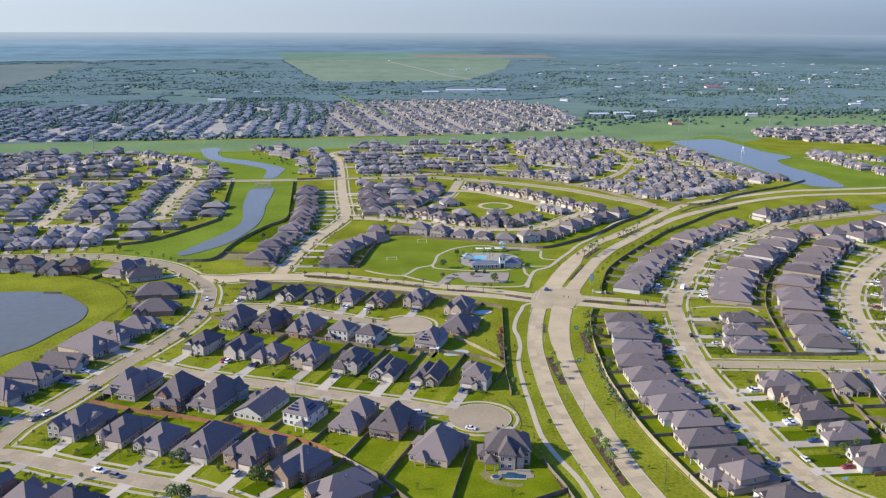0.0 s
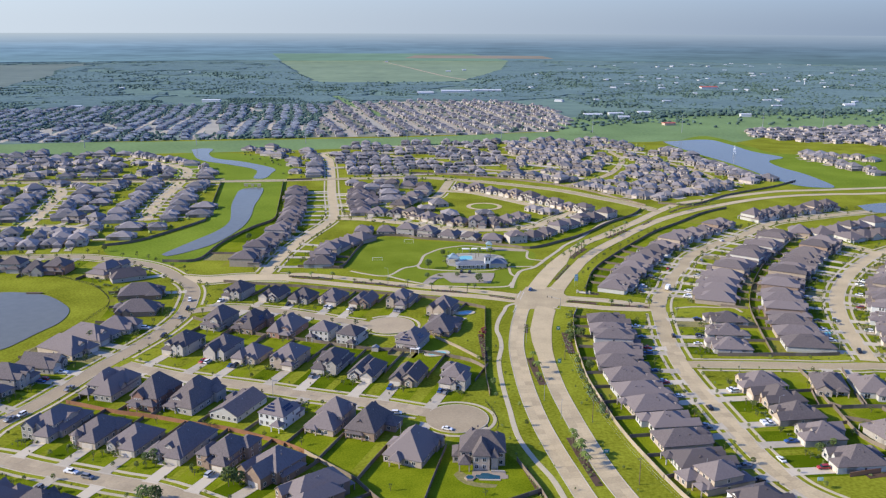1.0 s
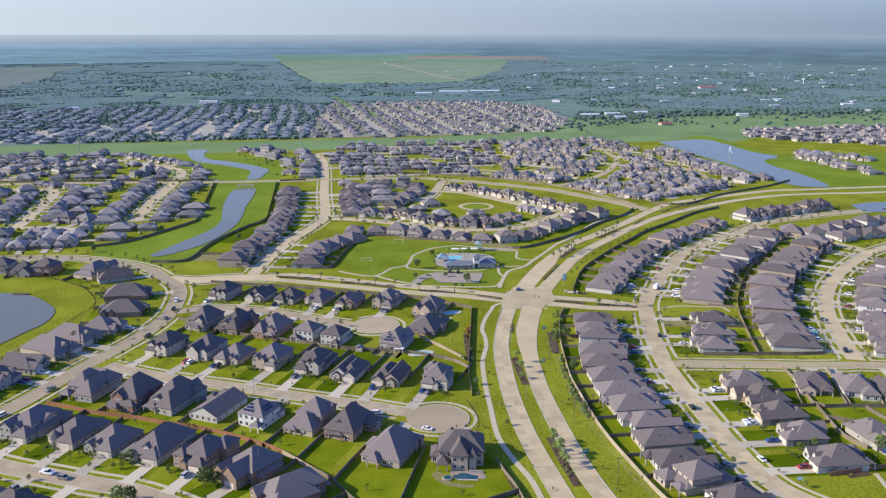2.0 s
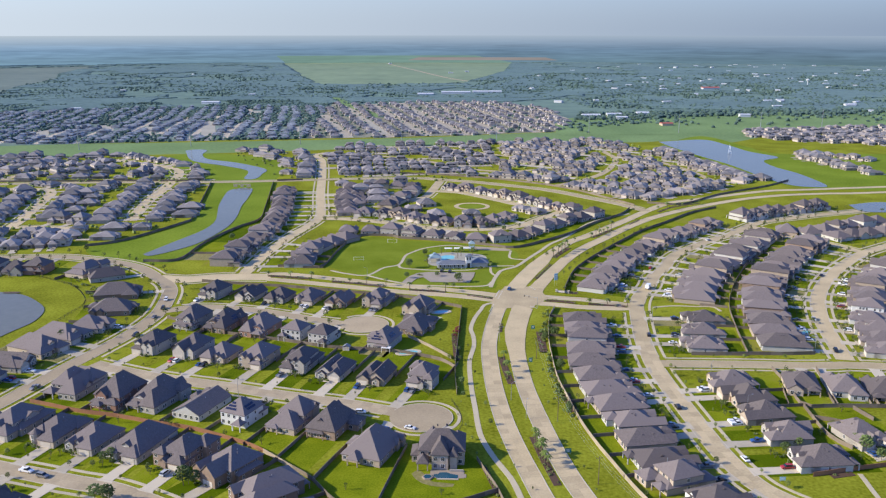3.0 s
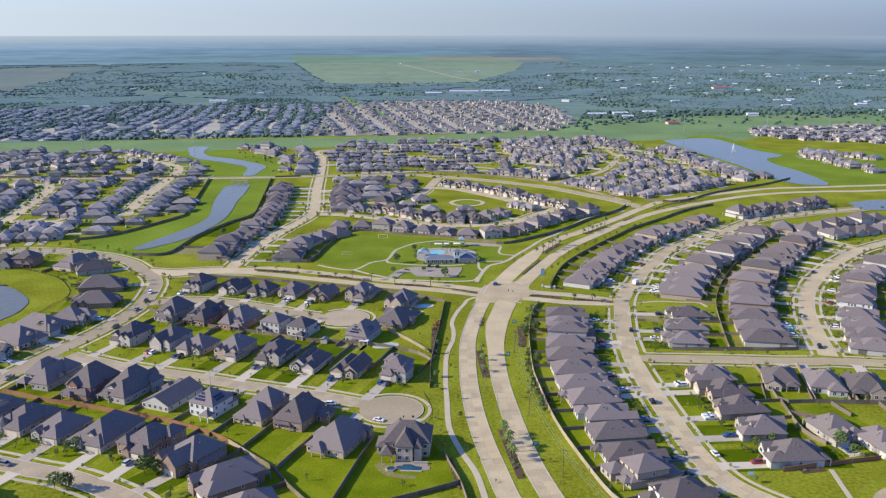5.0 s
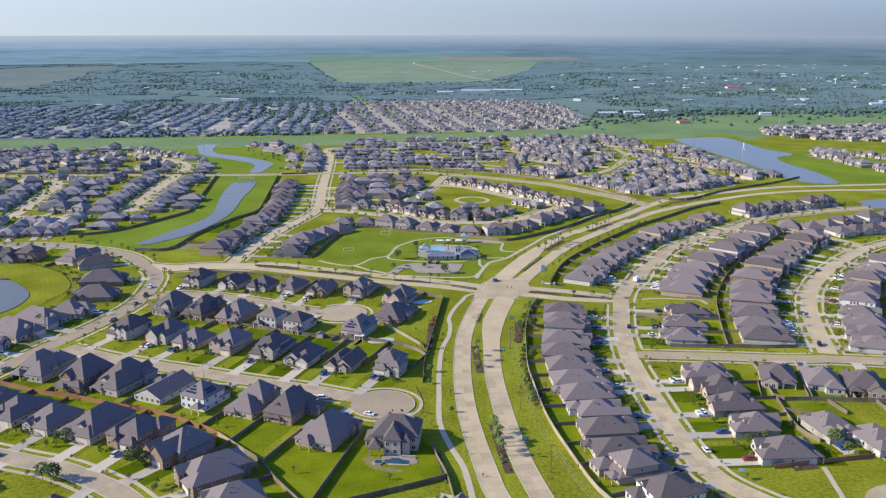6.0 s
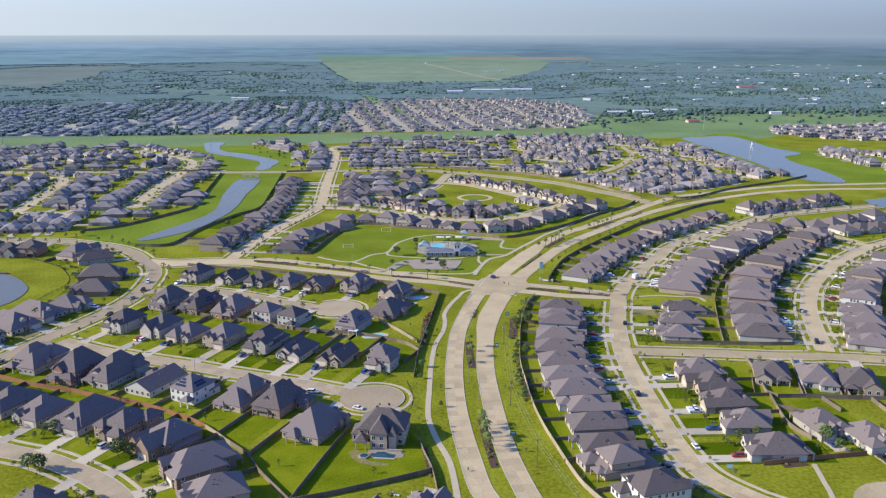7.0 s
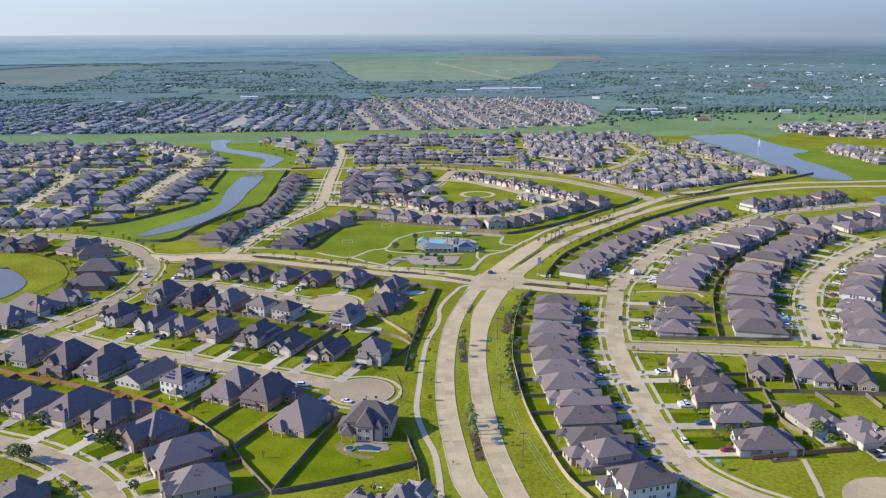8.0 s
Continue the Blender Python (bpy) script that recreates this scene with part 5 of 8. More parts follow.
def row(points, spacing, side, w, d, detail=1, seed=1, tall=0.35, front=7.0, back=7.0, steep=1.0, clads="", rear=False):
    """Houses along a line of house centres; side 1: their fronts look to its left."""
    r = random.Random(seed)
    q, nrm = spline(points, spacing)
    for (x, y), n in zip(q, nrm):
        house(x + r.uniform(-0.5, 0.5), y + r.uniform(-0.5, 0.5), facing(n * side) + r.uniform(-1.5, 1.5), w + r.uniform(-0.6, 0.6), d + r.uniform(-1, 1), r.random() < tall, detail, r, front, back, steep, int(r.choice(clads)) if clads else None, plain=bool(clads) and r.random() < 0.85, rear=rear)


UP4 = [(-70.6, 374.6), (-46.9, 366.2)]
dir_street = (np.array(UP4[1]) - np.array(UP4[0]))
dir_street = dir_street / np.linalg.norm(dir_street)
north = np.array((-dir_street[1], dir_street[0]))
# the row with its backs to the camera, along the middle street
for k, (x, y, turn, plan, clad) in enumerate([(-141.5, 360.6, -17, "twin_ridge", "stone"), (-118.4, 349.8, -19, "dormer_lodge", "red"), (-101.0, 347.0, -22, "catslide", "stone"), (-79.2, 339.6, -22, "long_gable", "pale"), (-57.4, 333.2, -24, "white_box", "white"), (-36.4, 326.4, -22, "step_back", "beige"), (-19.1, 321.6, -20, "big_slope", "brown")]):
    villa(x, y, turn, plan, clad, "n", False, k + 1, 9.0, True, plan == "white_box")
villa(-0.8, 300.4, -22, "broad_hip", "beige", "n", False, 8, 12.0, False)
villa(29.8, 297.6, -3, "manor", "beige", "n", False, 9, 12.0, False)
# the row along the south street
for k, (x, y, turn, plan, clad, mirror) in enumerate([(-151.3, 320.8, -17, "stone_front", "stone", False), (-131.4, 315.8, -18, "turret_entry", "beige", False), (-113.4, 309.2, -19, "cottage", "stone", False), (-93.8, 302.5, -19, "great_hip", "stone", False), (-73.6, 296.6, -22, "brick_court", "brown", False), (-56.4, 285.0, -34, "steep_gables", "brown", False), (-40.6, 268.0, -52, "twin_wing", "brown", False), (-29.5, 251.0, -62, "arched_porch", "stone", True)]):
    villa(x, y, turn, plan, clad, "s", mirror, 20 + k, 6.0, steep=0.74)
# across the middle street
for k, (x, y, turn, plan, clad, mirror) in enumerate([(-123.0, 414.8, -21, "arched_porch", "stone", True), (-101.6, 408.8, -21, "steep_gables", "stone", True), (-84.4, 402.6, -20, "cottage", "beige", True), (-64.4, 395.9, -20, "arched_porch", "beige", False), (-42.9, 389.5, -18, "stone_front", "stone", True), (-23.9, 381.5, -18, "two_gables", "stone", False), (-3.2, 375.2, -18, "two_gables", "beige", True), (19.4, 371.0, -20, "brick_court", "stone", True)]):
    villa(x, y, turn, plan, clad, "s", mirror, 40 + k, 8.0, True, False, 0.92, 0.74, 9.0)
# backs of the close
for k, (x, y, turn, plan, clad, mirror) in enumerate([(-113.4, 453.2, -20, "dormer_lodge", "stone", True), (-94.7, 447.8, -20, "catslide", "brown", False), (-73.0, 440.0, -20, "catslide", "red", True), (-50.4, 436.6, -20, "white_box", "pale", True), (-35.0, 430.0, -22, "white_box", "pale", False), (-2.4, 421.0, -20, "big_slope", "stone", True)]):
    villa(x, y, turn, plan, clad, "n", mirror, 60 + k, 8.0, True, k in (1, 5), 0.92, 0.86, 9.0)
villa(12.7, 444.5, -20, "broad_hip", "brown", "n", True, 70, 6.0, steep=0.7)
# along the collector road's fence
for k, (x, y, turn, plan, clad, mirror) in enumerate([(-114.0, 507.0, -20, "arched_porch", "stone", True), (-90.6, 504.6, -19, "two_gables", "stone", True), (-71.6, 499.6, -18, "cottage", "stone", True), (-53.6, 496.6, -17, "turret_entry", "beige", False), (-33.4, 491.6, -17, "two_gables", "brown", True), (-10.6, 489.6, -17, "stone_front", "beige", False), (13.6, 475.4, -22, "steep_gables", "beige", False)]):
    villa(x, y, turn, plan, clad, "s", mirror, 80 + k, 6.0, True, False, 0.88, 0.74, 12.0)
# between the lake lawn and the west street
for k, (x, y, plan, clad) in enumerate([(-206, 580.5, "stone_front", "beige"), (-185, 560.5, "two_gables", "stone"), (-158.5, 519, "great_hip", "brown"), (-152.5, 486, "broad_hip", "brown"), (-154, 454, "cottage", "stone"), (-162, 435, "great_hip", "stone"), (-167, 416.5, "great_hip", "beige"), (-173, 398, "two_gables", "stone"), (-179.5, 379, "arched_porch", "stone"), (-185.5, 360, "great_hip", "beige"), (-190.5, 340, "steep_gables", "stone")]):
    villa(x, y, facing(nearest_road_dir(x, y)), plan, clad, "s", k % 2 == 1, 100 + k, 8.0, True, False, 1.03, 0.68, 11.0)
place([(-161.1, 278.8), (-142.9, 271.5), (-124.6, 265.9)], north, 15, 19, "212", 2, 27, 9)
place([(-76, 247), (36.4, 245.8), (49.4, 249.8), (17, 236.7)], north, 15, 18, "1122", 2, 25, 9)
row([(112.7, 463.8), (110.2, 436.5), (107, 410.3), (105.8, 390.7), (107.1, 372.9), (109.2, 356.6), (111.6, 337.6), (113.5, 319.9), (116.2, 300.7)], 17.2, 1, 14.4, 24.5, 2, 31, 0.08, back=5, steep=0.62, clads="0045777")
place([(116.5, 286.2), (126, 266.5)], (0.85, 0.3), 15, 24, "22", 2, 33, steep=0.8, clads="08")
row([(130.5, 527.5), (156.5, 580.5), (182.3, 622), (209.3, 657.1), (237.4, 687.3), (261.5, 713)], 17.2, -1, 14.8, 22, 2, 35, 0.3, back=5, steep=0.64, clads="0457718")
place([(180.3, 464.5), (173.6, 443.7), (168, 422.9)], (-1, 0.08), 15, 22, "111", 2, 37, back=5, steep=0.64, clads="474")
row([(187.2, 504), (193.9, 523.2), (208.2, 553.4), (227.6, 582.6), (251.2, 615), (276.6, 649.2), (291, 670)], 17.2, 1, 14.8, 26, 2, 39, 0.3, back=4, steep=0.64, clads="045771")
row([(211.3, 425), (214.2, 445.6), (219.6, 470.8), (227.4, 498.6), (239.4, 528.7), (254.9, 556.5), (273.5, 584.2), (294.6, 612.8), (316.9, 638.6)], 17.2, -1, 14.8, 25.5, 2, 41, 0.25, back=4, steep=0.64, clads="045771")
row([(260.8, 413.2), (266.7, 434.4), (276.1, 462.8), (289.8, 495.1), (306.5, 528.1), (330.3, 560.2), (362.5, 591.6)], 17.2, 1, 14.8, 22, 2, 43, 0.25, back=5, steep=0.64, clads="0457778")
place([(166.1, 374.6), (168.2, 357.9), (169.2, 340.3), (172.5, 321.3), (176.4, 300.2)], (-0.9, -0.1), 15, 22, "11111", 2, 47, steep=0.8, clads="00047")
place([(198.6, 372.4), (216.9, 368.3), (233.7, 364.8)], (0.2, 1), 15, 23, "111", 2, 49, steep=0.75, clads="070")
place([(201.5, 321), (215.5, 310.7), (230.8, 301.6)], (0.3, -1), 15, 21, "112", 2, 51, steep=0.75, clads="474")
row([(298, 736.1), (318.6, 749.5), (336.6, 760.6), (359.1, 769.5), (383.1, 781.4)], 17, -1, 15.6, 19, 1, 53, 0.6, steep=0.8, clads="04577")
row([(315.6, 683), (331.1, 677.6), (353.6, 691.3), (376.9, 705.6), (404.7, 718.2)], 17, 1, 15.6, 19, 1, 55, 0.5, steep=0.8, clads="04577")
row([(347.5, 664.4), (377.7, 676), (408.8, 687.9)], 18, 1, 15.6, 19, 1, 56, 0.5, steep=0.66, clads="0457")
row([(-120.9, 591.8), (-118.7, 630), (-115.3, 664.5), (-112.1, 705.1), (-113.9, 755.7), (-119.3, 804.3), (-127.1, 869.7)], 17, -1, 15.6, 21, 2, 57, 0.3, back=6, steep=0.66, clads="0045524")
row([(-68.6, 587.8), (-67.3, 617.7), (-59.7, 642.8), (-45.6, 661.9)], 17, 1, 15.6, 20, 2, 59, 0.3, steep=0.66, clads="0045524")
row([(-44.5, 688), (-27, 687), (-9, 685), (8, 678), (25, 672.6), (46.2, 663.6), (71.6, 657.7), (92.6, 669), (112.7, 692.5), (135.2, 718.7), (167, 748.7)], 18, 1, 14.8, 17, 1, 61, 0.25, back=5, steep=0.72, clads="4422", rear=True)
row([(-53.2, 761.5), (-61.3, 816.5), (-64.2, 862.3)], 17, 1, 15.6, 20, 1, 63, 0.3, steep=0.66, clads="0045524")
row([(-37.5, 759.6), (-11.1, 753), (10.6, 736), (36.3, 717.6), (65.2, 714.3), (89.3, 740.1)], 17, -1, 15.6, 19, 1, 65, 0.5, steep=0.66, clads="0045524")
row([(-62.8, 891), (-27.6, 896.5), (2.5, 894.3)], 17, 1, 15.6, 17, 1, 67, 0.3, steep=0.66, clads="0045524")
row([(-46.4, 802), (-52.5, 842.6)], 17, -1, 15.6, 17, 1, 66, 0.3, steep=0.66, clads="0045524")
row([(-18.5, 794.5), (-7.3, 825.5), (2.6, 858.8)], 17, 1, 15.6, 17, 1, 68, 0.3, steep=0.66, clads="0045524")
row([(41.5, 885.3), (68.1, 869), (96.2, 840.4), (122.2, 807.6), (150.5, 769.4)], 17, -1, 15.6, 17, 1, 69, 0.3, steep=0.66, clads="0045524")
place([(-327.1, 580), (-312.5, 580), (-297.2, 578.6), (-279.6, 577.1), (-260.8, 569.9), (-246.8, 572.8)], (0.05, 1), 14.5, 19, "121212", 1, 81, back=4)

# ---- far houses, joined ----
FAR_PLACED = []


class FarRows:
    """Roofs, walls, drives and streets of far houses, each joined into one mesh."""

    def __init__(self, seed, flat=1.0):
        self.r, self.flat = random.Random(seed), flat
        self.roofs, self.walls, self.flats, self.panes, self.garages = [], [], [], [], []

    def at(self, x, y, a, tall, drive=9.0, size=1.0):
        """A house at x, y whose front looks along its own -y, turned by a."""
        r = self.r
        FAR_PLACED.append((x, y))
        c, s = math.cos(a), math.sin(a)

        def turned(px, py, pz):
            return (x + c * px - s * py, y + s * px + c * py, pz)

        def block(x0, y0, x1, y1, z, p, foot=0.0):
            self.walls.append([turned(px, py, pz) for pz in (foot, z) for px, py in ((x0, y0), (x1, y0), (x1, y1), (x0, y1))])
            o = 0.45
            x0, y0, x1, y1 = x0 - o, y0 - o, x1 + o, y1 + o
            k = min(x1 - x0, y1 - y0) / 2
            if x1 - x0 > y1 - y0 + 0.4:
                corners, ridge = ((x0, y1), (x0, y0), (x1, y0), (x1, y1)), ((x0 + k, (y0 + y1) / 2), (x1 - k, (y0 + y1) / 2))
            else:
                cx, ya, yb = (x0 + x1) / 2, y0 + k - 0.1, y1 - k + 0.1
                corners, ridge = ((x0, y0), (x1, y0), (x1, y1), (x0, y1)), ((cx, ya), (cx, yb))
            self.roofs.append([turned(px, py, z) for px, py in corners] + [turned(px, py, z + k * p) for px, py in ridge])

        w, d = size * r.uniform(14.3, 15.8), size * r.uniform(19, 24)
        hw, hd = w / 2, d / 2
        p = r.uniform(0.42, 0.56) * self.flat
        gx = r.choice((-1, 1)) * (hw - 3.2)
        wide = r.random() < 0.4
        back = hd - 2 - (d * 0.3 if wide else 0)
        block(-hw, -hd + 3, hw, back, 3.0, 0.4 if tall else p)
        block(gx - 3.2, -hd, gx + 3.2, 0, 2.99, p * r.uniform(1.0, 1.3))
        if tall:
            u = r.uniform(0, 0.35) * w
            block(-hw + u, -hd + 4, hw - 0.3, back - 1, 5.9, p * r.uniform(0.95, 1.25), 2.8)
            if r.random() < 0.5:
                block(-gx * 0.7 - 2.2, -hd + 2.4, -gx * 0.7 + 2.2, -hd + 8, 5.4, p * 1.6, 0.0)
        else:
            block(-gx * 0.6 - 3, back - 4, -gx * 0.6 + 3, back + 2, 2.98, p)
            block(-gx * 0.7 - 2.4, -hd + 1.6, -gx * 0.7 + 2.4, -hd + 8, 2.97, p * 1.5)

        def face(px, py, w2, z0, z1, into):
            """An opening on a wall that looks along y, 5 cm proud."""
            into.append([turned(px - w2, py, z0), turned(px + w2, py, z0), turned(px + w2, py, z1), turned(px - w2, py, z1)])

        face(gx, -hd - 0.05, 2.5, 0.1, 2.3, self.garages)
        face(-gx * 0.7, -hd + (2.35 if tall else 1.55), 1.2, 0.7, 2.3, self.panes)
        for k in (-0.55, 0.5):
            face(k * hw, back + 0.05 if tall or (k > 0) == (gx > 0) else back + 2.05, 1.1, 0.7, 2.3, self.panes)
            if tall:
                face(k * hw + 0.6, -hd + 3.95, 0.9, 3.8, 5.2, self.panes)
                face(k * hw + 0.6, back - 0.95, 0.9, 3.8, 5.2, self.panes)
        z = 0.26 + r.random() * 0.08
        self.flats.append([turned(gx - 2.7, -hd - drive, z), turned(gx + 2.7, -hd - drive, z), turned(gx + 2.7, -hd, z), turned(gx - 2.7, -hd, z)])

    def build(self, name, roof, label, wall=None):
        rv, wv, fv, pv, gv = (np.array(k).reshape(-1, 3) for k in (self.roofs, self.walls, self.flats, self.panes, self.garages))
        rf = np.array([(0, 1, 4), (1, 2, 5), (1, 5, 4), (2, 3, 5), (3, 0, 4), (3, 4, 5)])
        wf = np.array([(0, 1, 5, 4), (1, 2, 6, 5), (2, 3, 7, 6), (3, 0, 4, 7)])
        ff = np.array([(0, 1, 2, 3)])
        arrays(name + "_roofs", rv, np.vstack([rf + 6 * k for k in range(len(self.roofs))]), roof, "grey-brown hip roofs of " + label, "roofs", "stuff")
        arrays(name + "_walls", wv, np.vstack([wf + 8 * k for k in range(len(self.walls))]), wall or FAR_WALL, "brick walls of " + label, "houses", "stuff")
        arrays(name + "_drives", fv, np.vstack([ff + 4 * k for k in range(len(self.flats))]), DRIVE, "pale concrete drives of " + label, "driveways", "stuff")
        arrays(name + "_windows", pv, np.vstack([ff + 4 * k for k in range(len(self.panes))]), PANE, "dark windows of " + label, "windows", "stuff")
        arrays(name + "_garage_doors", gv, np.vstack([ff + 4 * k for k in range(len(self.garages))]), FAR_WALL, "pale garage doors of " + label, "garage doors", "stuff")


def far_houses(name, lines, spacing, seed, label, tall=0.3):
    """Rows of houses along lines, their fronts to the nearest street."""
    rows = FarRows(seed)
    for points in lines:
        q, nrm = spline(points, spacing)
        for (x, y), n in zip(q, nrm):
            if rows.r.random() < 0.04 or road_gap(x, y) < 7:
                continue
            v = nearest_road_dir(x, y)
            n = n if np.dot(n, v) > 0 else -n
            rows.at(x, y, math.atan2(n[1], n[0]) + math.pi / 2 + rows.r.uniform(-0.06, 0.06), rows.r.random() < tall)
    rows.build(name, FAR_ROOF, label)


far_houses("lake_side", [[(521.7, 1149), (551.9, 1117.9), (578.1, 1083.4)], [(508.2, 1095), (523.5, 1033.4), (530.8, 978.1)], [(509.2, 1115.8), (517, 1065.7), (520.4, 1011.1)]], 16.5, 73, "houses beyond the lake")


def pack(name, outline, names, seed, angle, label, tall=0.35, lines=(), fill_room=23.0, setback=19.5):
    """Houses along both sides of the lanes inside an outline, then more behind them wherever there is room."""
    rows = FarRows(seed)
    r = rows.r
    placed = [(h[0], h[1]) for h in HOUSES] + FAR_PLACED

    def attempt(x, y, room, away, n=None):
        if not inside(x, y, outline) or road_gap(x, y) < away or any(abs(x - a) < room and math.hypot(x - a, y - b) < room for a, b in placed):
            return
        v = nearest_road_dir(x, y)
        if n is not None:
            v = n if np.dot(n, v) > 0 else -n
        placed.append((x, y))
        rows.at(x, y, math.atan2(v[1], v[0]) + math.pi / 2 + r.uniform(-0.08, 0.08), r.random() < tall, setback - 12.5)

    for rd in ROADS:
        if rd[0] in names:
            q, nrm = spline(rd[1][::3], 16.3)
            for side in (1, -1):
                for (x, y), n in zip(q, nrm):
                    attempt(x + n[0] * side * setback, y + n[1] * side * setback, 15.0, 11, n)
    for points in lines:
        for (x, y), n in zip(*spline(points, 16.0)):
            attempt(x, y, 15.0, 9, n)
    o = np.array(outline)
    mid, reach = o.mean(0), np.linalg.norm(o - o.mean(0), axis=1).max()
    c, s = math.cos(angle), math.sin(angle)
    for k, v in enumerate(np.arange(-reach, reach, 25.0)):
        for u in np.arange(-reach, reach, 15.8):
            attempt(mid[0] + c * u - s * v, mid[1] + s * u + c * v, fill_room, 12, np.array((-s, c)) * (1 if k % 2 else -1))
    rows.build(name, FAR_ROOF, label)


pack("west_estate", [(-788.9, 1109.6), (-585.9, 1113.4), (-402.9, 1139.8), (-325.3, 1108.6), (-250.6, 1009.3), (-227.4, 940.4), (-195.8, 758.9), (-198.1, 740.3), (-216, 686.2), (-244.1, 658.7), (-247.3, 630.4), (-422.6, 628.9)], ("west_lane",), 75, radians(97), "houses west of the canal", 0.25, [
    [(-327.5, 789), (-326.3, 853), (-316.9, 908.1)], [(-323.9, 755), (-323.9, 810.5), (-322.5, 877.9)], [(-384.4, 786.1), (-381.7, 833.3), (-372.5, 843.8)], [(-446.4, 813.7), (-427.5, 841), (-400, 856.2)], [(-317.9, 652.7), (-294, 660.3), (-268.2, 674.6)], [(-376.8, 671.1), (-339, 688.9), (-315.2, 699.5), (-281.7, 691.9)], [(-350.6, 630.7), (-309.9, 638.8), (-265, 649.3)],
    [(-448, 909.4), (-402.3, 907.7), (-353.6, 898.6)], [(-521.3, 934.1), (-479.2, 953.1), (-422.5, 960.2)], [(-569.6, 989), (-509.3, 1006.1), (-452.1, 1018.6)], [(-609.3, 1051.4), (-521, 1066.3), (-428.8, 1060.1)], [(-386, 998), (-361.8, 1023)], [(-576.2, 1096.6), (-512.7, 1122.7), (-402.9, 1139.8)], [(-319.4, 969.7), (-302.9, 997.4)]], 18.5, 24.0)
pack("bend_estate", [(-259.1, 1177.3), (-172.2, 1187.8), (-145.3, 1189), (-105.3, 950.6), (-148.5, 948.4), (-163, 1072.9)], ("park_street",), 77, 1.2, "houses beside the canal bend")
pack("pocket_estate", [(-85.3, 923.6), (24.3, 929.1), (14.7, 850.2), (1.7, 805.9), (-13.2, 771.1), (-42.2, 756.2), (-57.6, 768.8)], (), 78, 0.2, "houses between the lanes", 0.3, [[(-75.4, 894), (-34, 899.7), (8.2, 898.2)], [(-46.2, 818.5), (-51.4, 873.8)], [(-27.9, 804.4), (-33.7, 867.8)], [(-11.8, 805.2), (2.2, 862.8)]], 17.0)
pack("inner_estate", [(18.4, 837.4), (53.8, 774.6), (89.9, 781.9), (122.7, 767.4), (113.4, 731.5), (88.8, 704.5), (70.1, 703.5), (37.1, 704.1), (-8.5, 730), (3, 791.5)], ("pocket_street",), 79, 0.2, "houses between the lanes", 0.3, (), 19.0)

pack("collector_side", [(79.8, 989.4), (155.2, 959.4), (208.4, 893.9), (285.4, 877.2), (406, 971.9), (394, 917.6), (312.6, 852.5), (236.9, 800.7), (197.5, 816), (138.2, 890.4), (79.7, 924.1)], (), 80, 0.2, "houses behind the collector road's fence", 0.3, [[(246.6, 845.9), (277.1, 860.3), (317.5, 892.5), (361.9, 927), (389.5, 943.5)], [(163.3, 909.6), (189.6, 882.5), (213.9, 853.8), (233.9, 826.8)], [(95.6, 964.7), (129.7, 950.1), (153.1, 931.6)]], 90.0)
pack("lake_bank", [(336, 1237.4), (365.8, 1164.4), (403.3, 963.7), (376.3, 916.7), (316.1, 1139.2)], (), 82, 0.2, "houses along the lake bank", 0.3, [[(339.8, 1175), (353.7, 1108.3), (364.2, 1034.7), (372.8, 974.3), (381.6, 943.1)]], 90.0)

# ---- fences ----
def fence(points, mat, h, bay_length=6.0):
    """A closed-board fence: a thing with its bays, each of boards, rail and post."""
    q, nrm = spline(points, bay_length)
    new_wood = mat is FENCE_NEW
    label = "reddish new cedar board fence between back gardens" if new_wood else "weathered brown board fence between back gardens"
    ob = thing("fence", pose(float(q[0][0]), float(q[0][1]), 0), label, "fence", "garden fences")
    o = q[0]
    ring = [(-0.03, 0), (-0.03, h - 0.12), (-0.09, h - 0.1), (-0.09, h), (0.09, h), (0.09, h - 0.1), (0.03, h - 0.12), (0.03, 0)]
    for k in range(len(q) - 1):
        a, b = q[k] - o, q[k + 1] - o
        length = float(np.linalg.norm(b - a))
        sh = Shape()
        n = len(ring)
        sh.add([(0, u, v) for u, v in ring] + [(length, u, v) for u, v in ring], [(i, (i + 1) % n, n + (i + 1) % n, n + i) for i in range(n)] + [tuple(range(n)), tuple(range(2 * n - 1, n - 1, -1))])
        bay = part("fence_panel", sh, mat, ob)
        bay.matrix_basis = pose(float(a[0]), float(a[1]), 0, 0, 0, math.degrees(math.atan2(b[1] - a[1], b[0] - a[0])))


for run in FENCE_RUNS:
    fence(*run)


def lot_fence(x, y, turn, hw, y0, y1, h=1.6):
    """A side fence between two lots, seen from above as one straight run."""
    c, s = math.cos(radians(turn)), math.sin(radians(turn))
    fence([(x + c * hw - s * y0, y + s * hw + c * y0), (x + c * hw - s * (y0 + y1) / 2, y + s * hw + c * (y0 + y1) / 2), (x + c * hw - s * y1, y + s * hw + c * y1)], FENCE, h, 12.0)


for hx, hy, ht, hwid, hdep, hproj, hreach, htall, hgx, hy0, hside, hlw, hback in HOUSES:
    if hy < 620 and not (140 < hx < 230 and hy < 325) and not (-10 < hx < 50 and hy < 345):
        lot_fence(hx, hy, ht, hlw, hdep * 0.15, hdep / 2 + hback)

# ---- paths, beds, park ----
def path(points, width, label, mat=WALK, z=0.11):
    q, nrm = spline(points, 4.0)
    tagged(new("footpath", ribbon(q, nrm, -width / 2, width / 2, 0, z).mesh("footpath", mat)), label, "footpath", kind="structure")


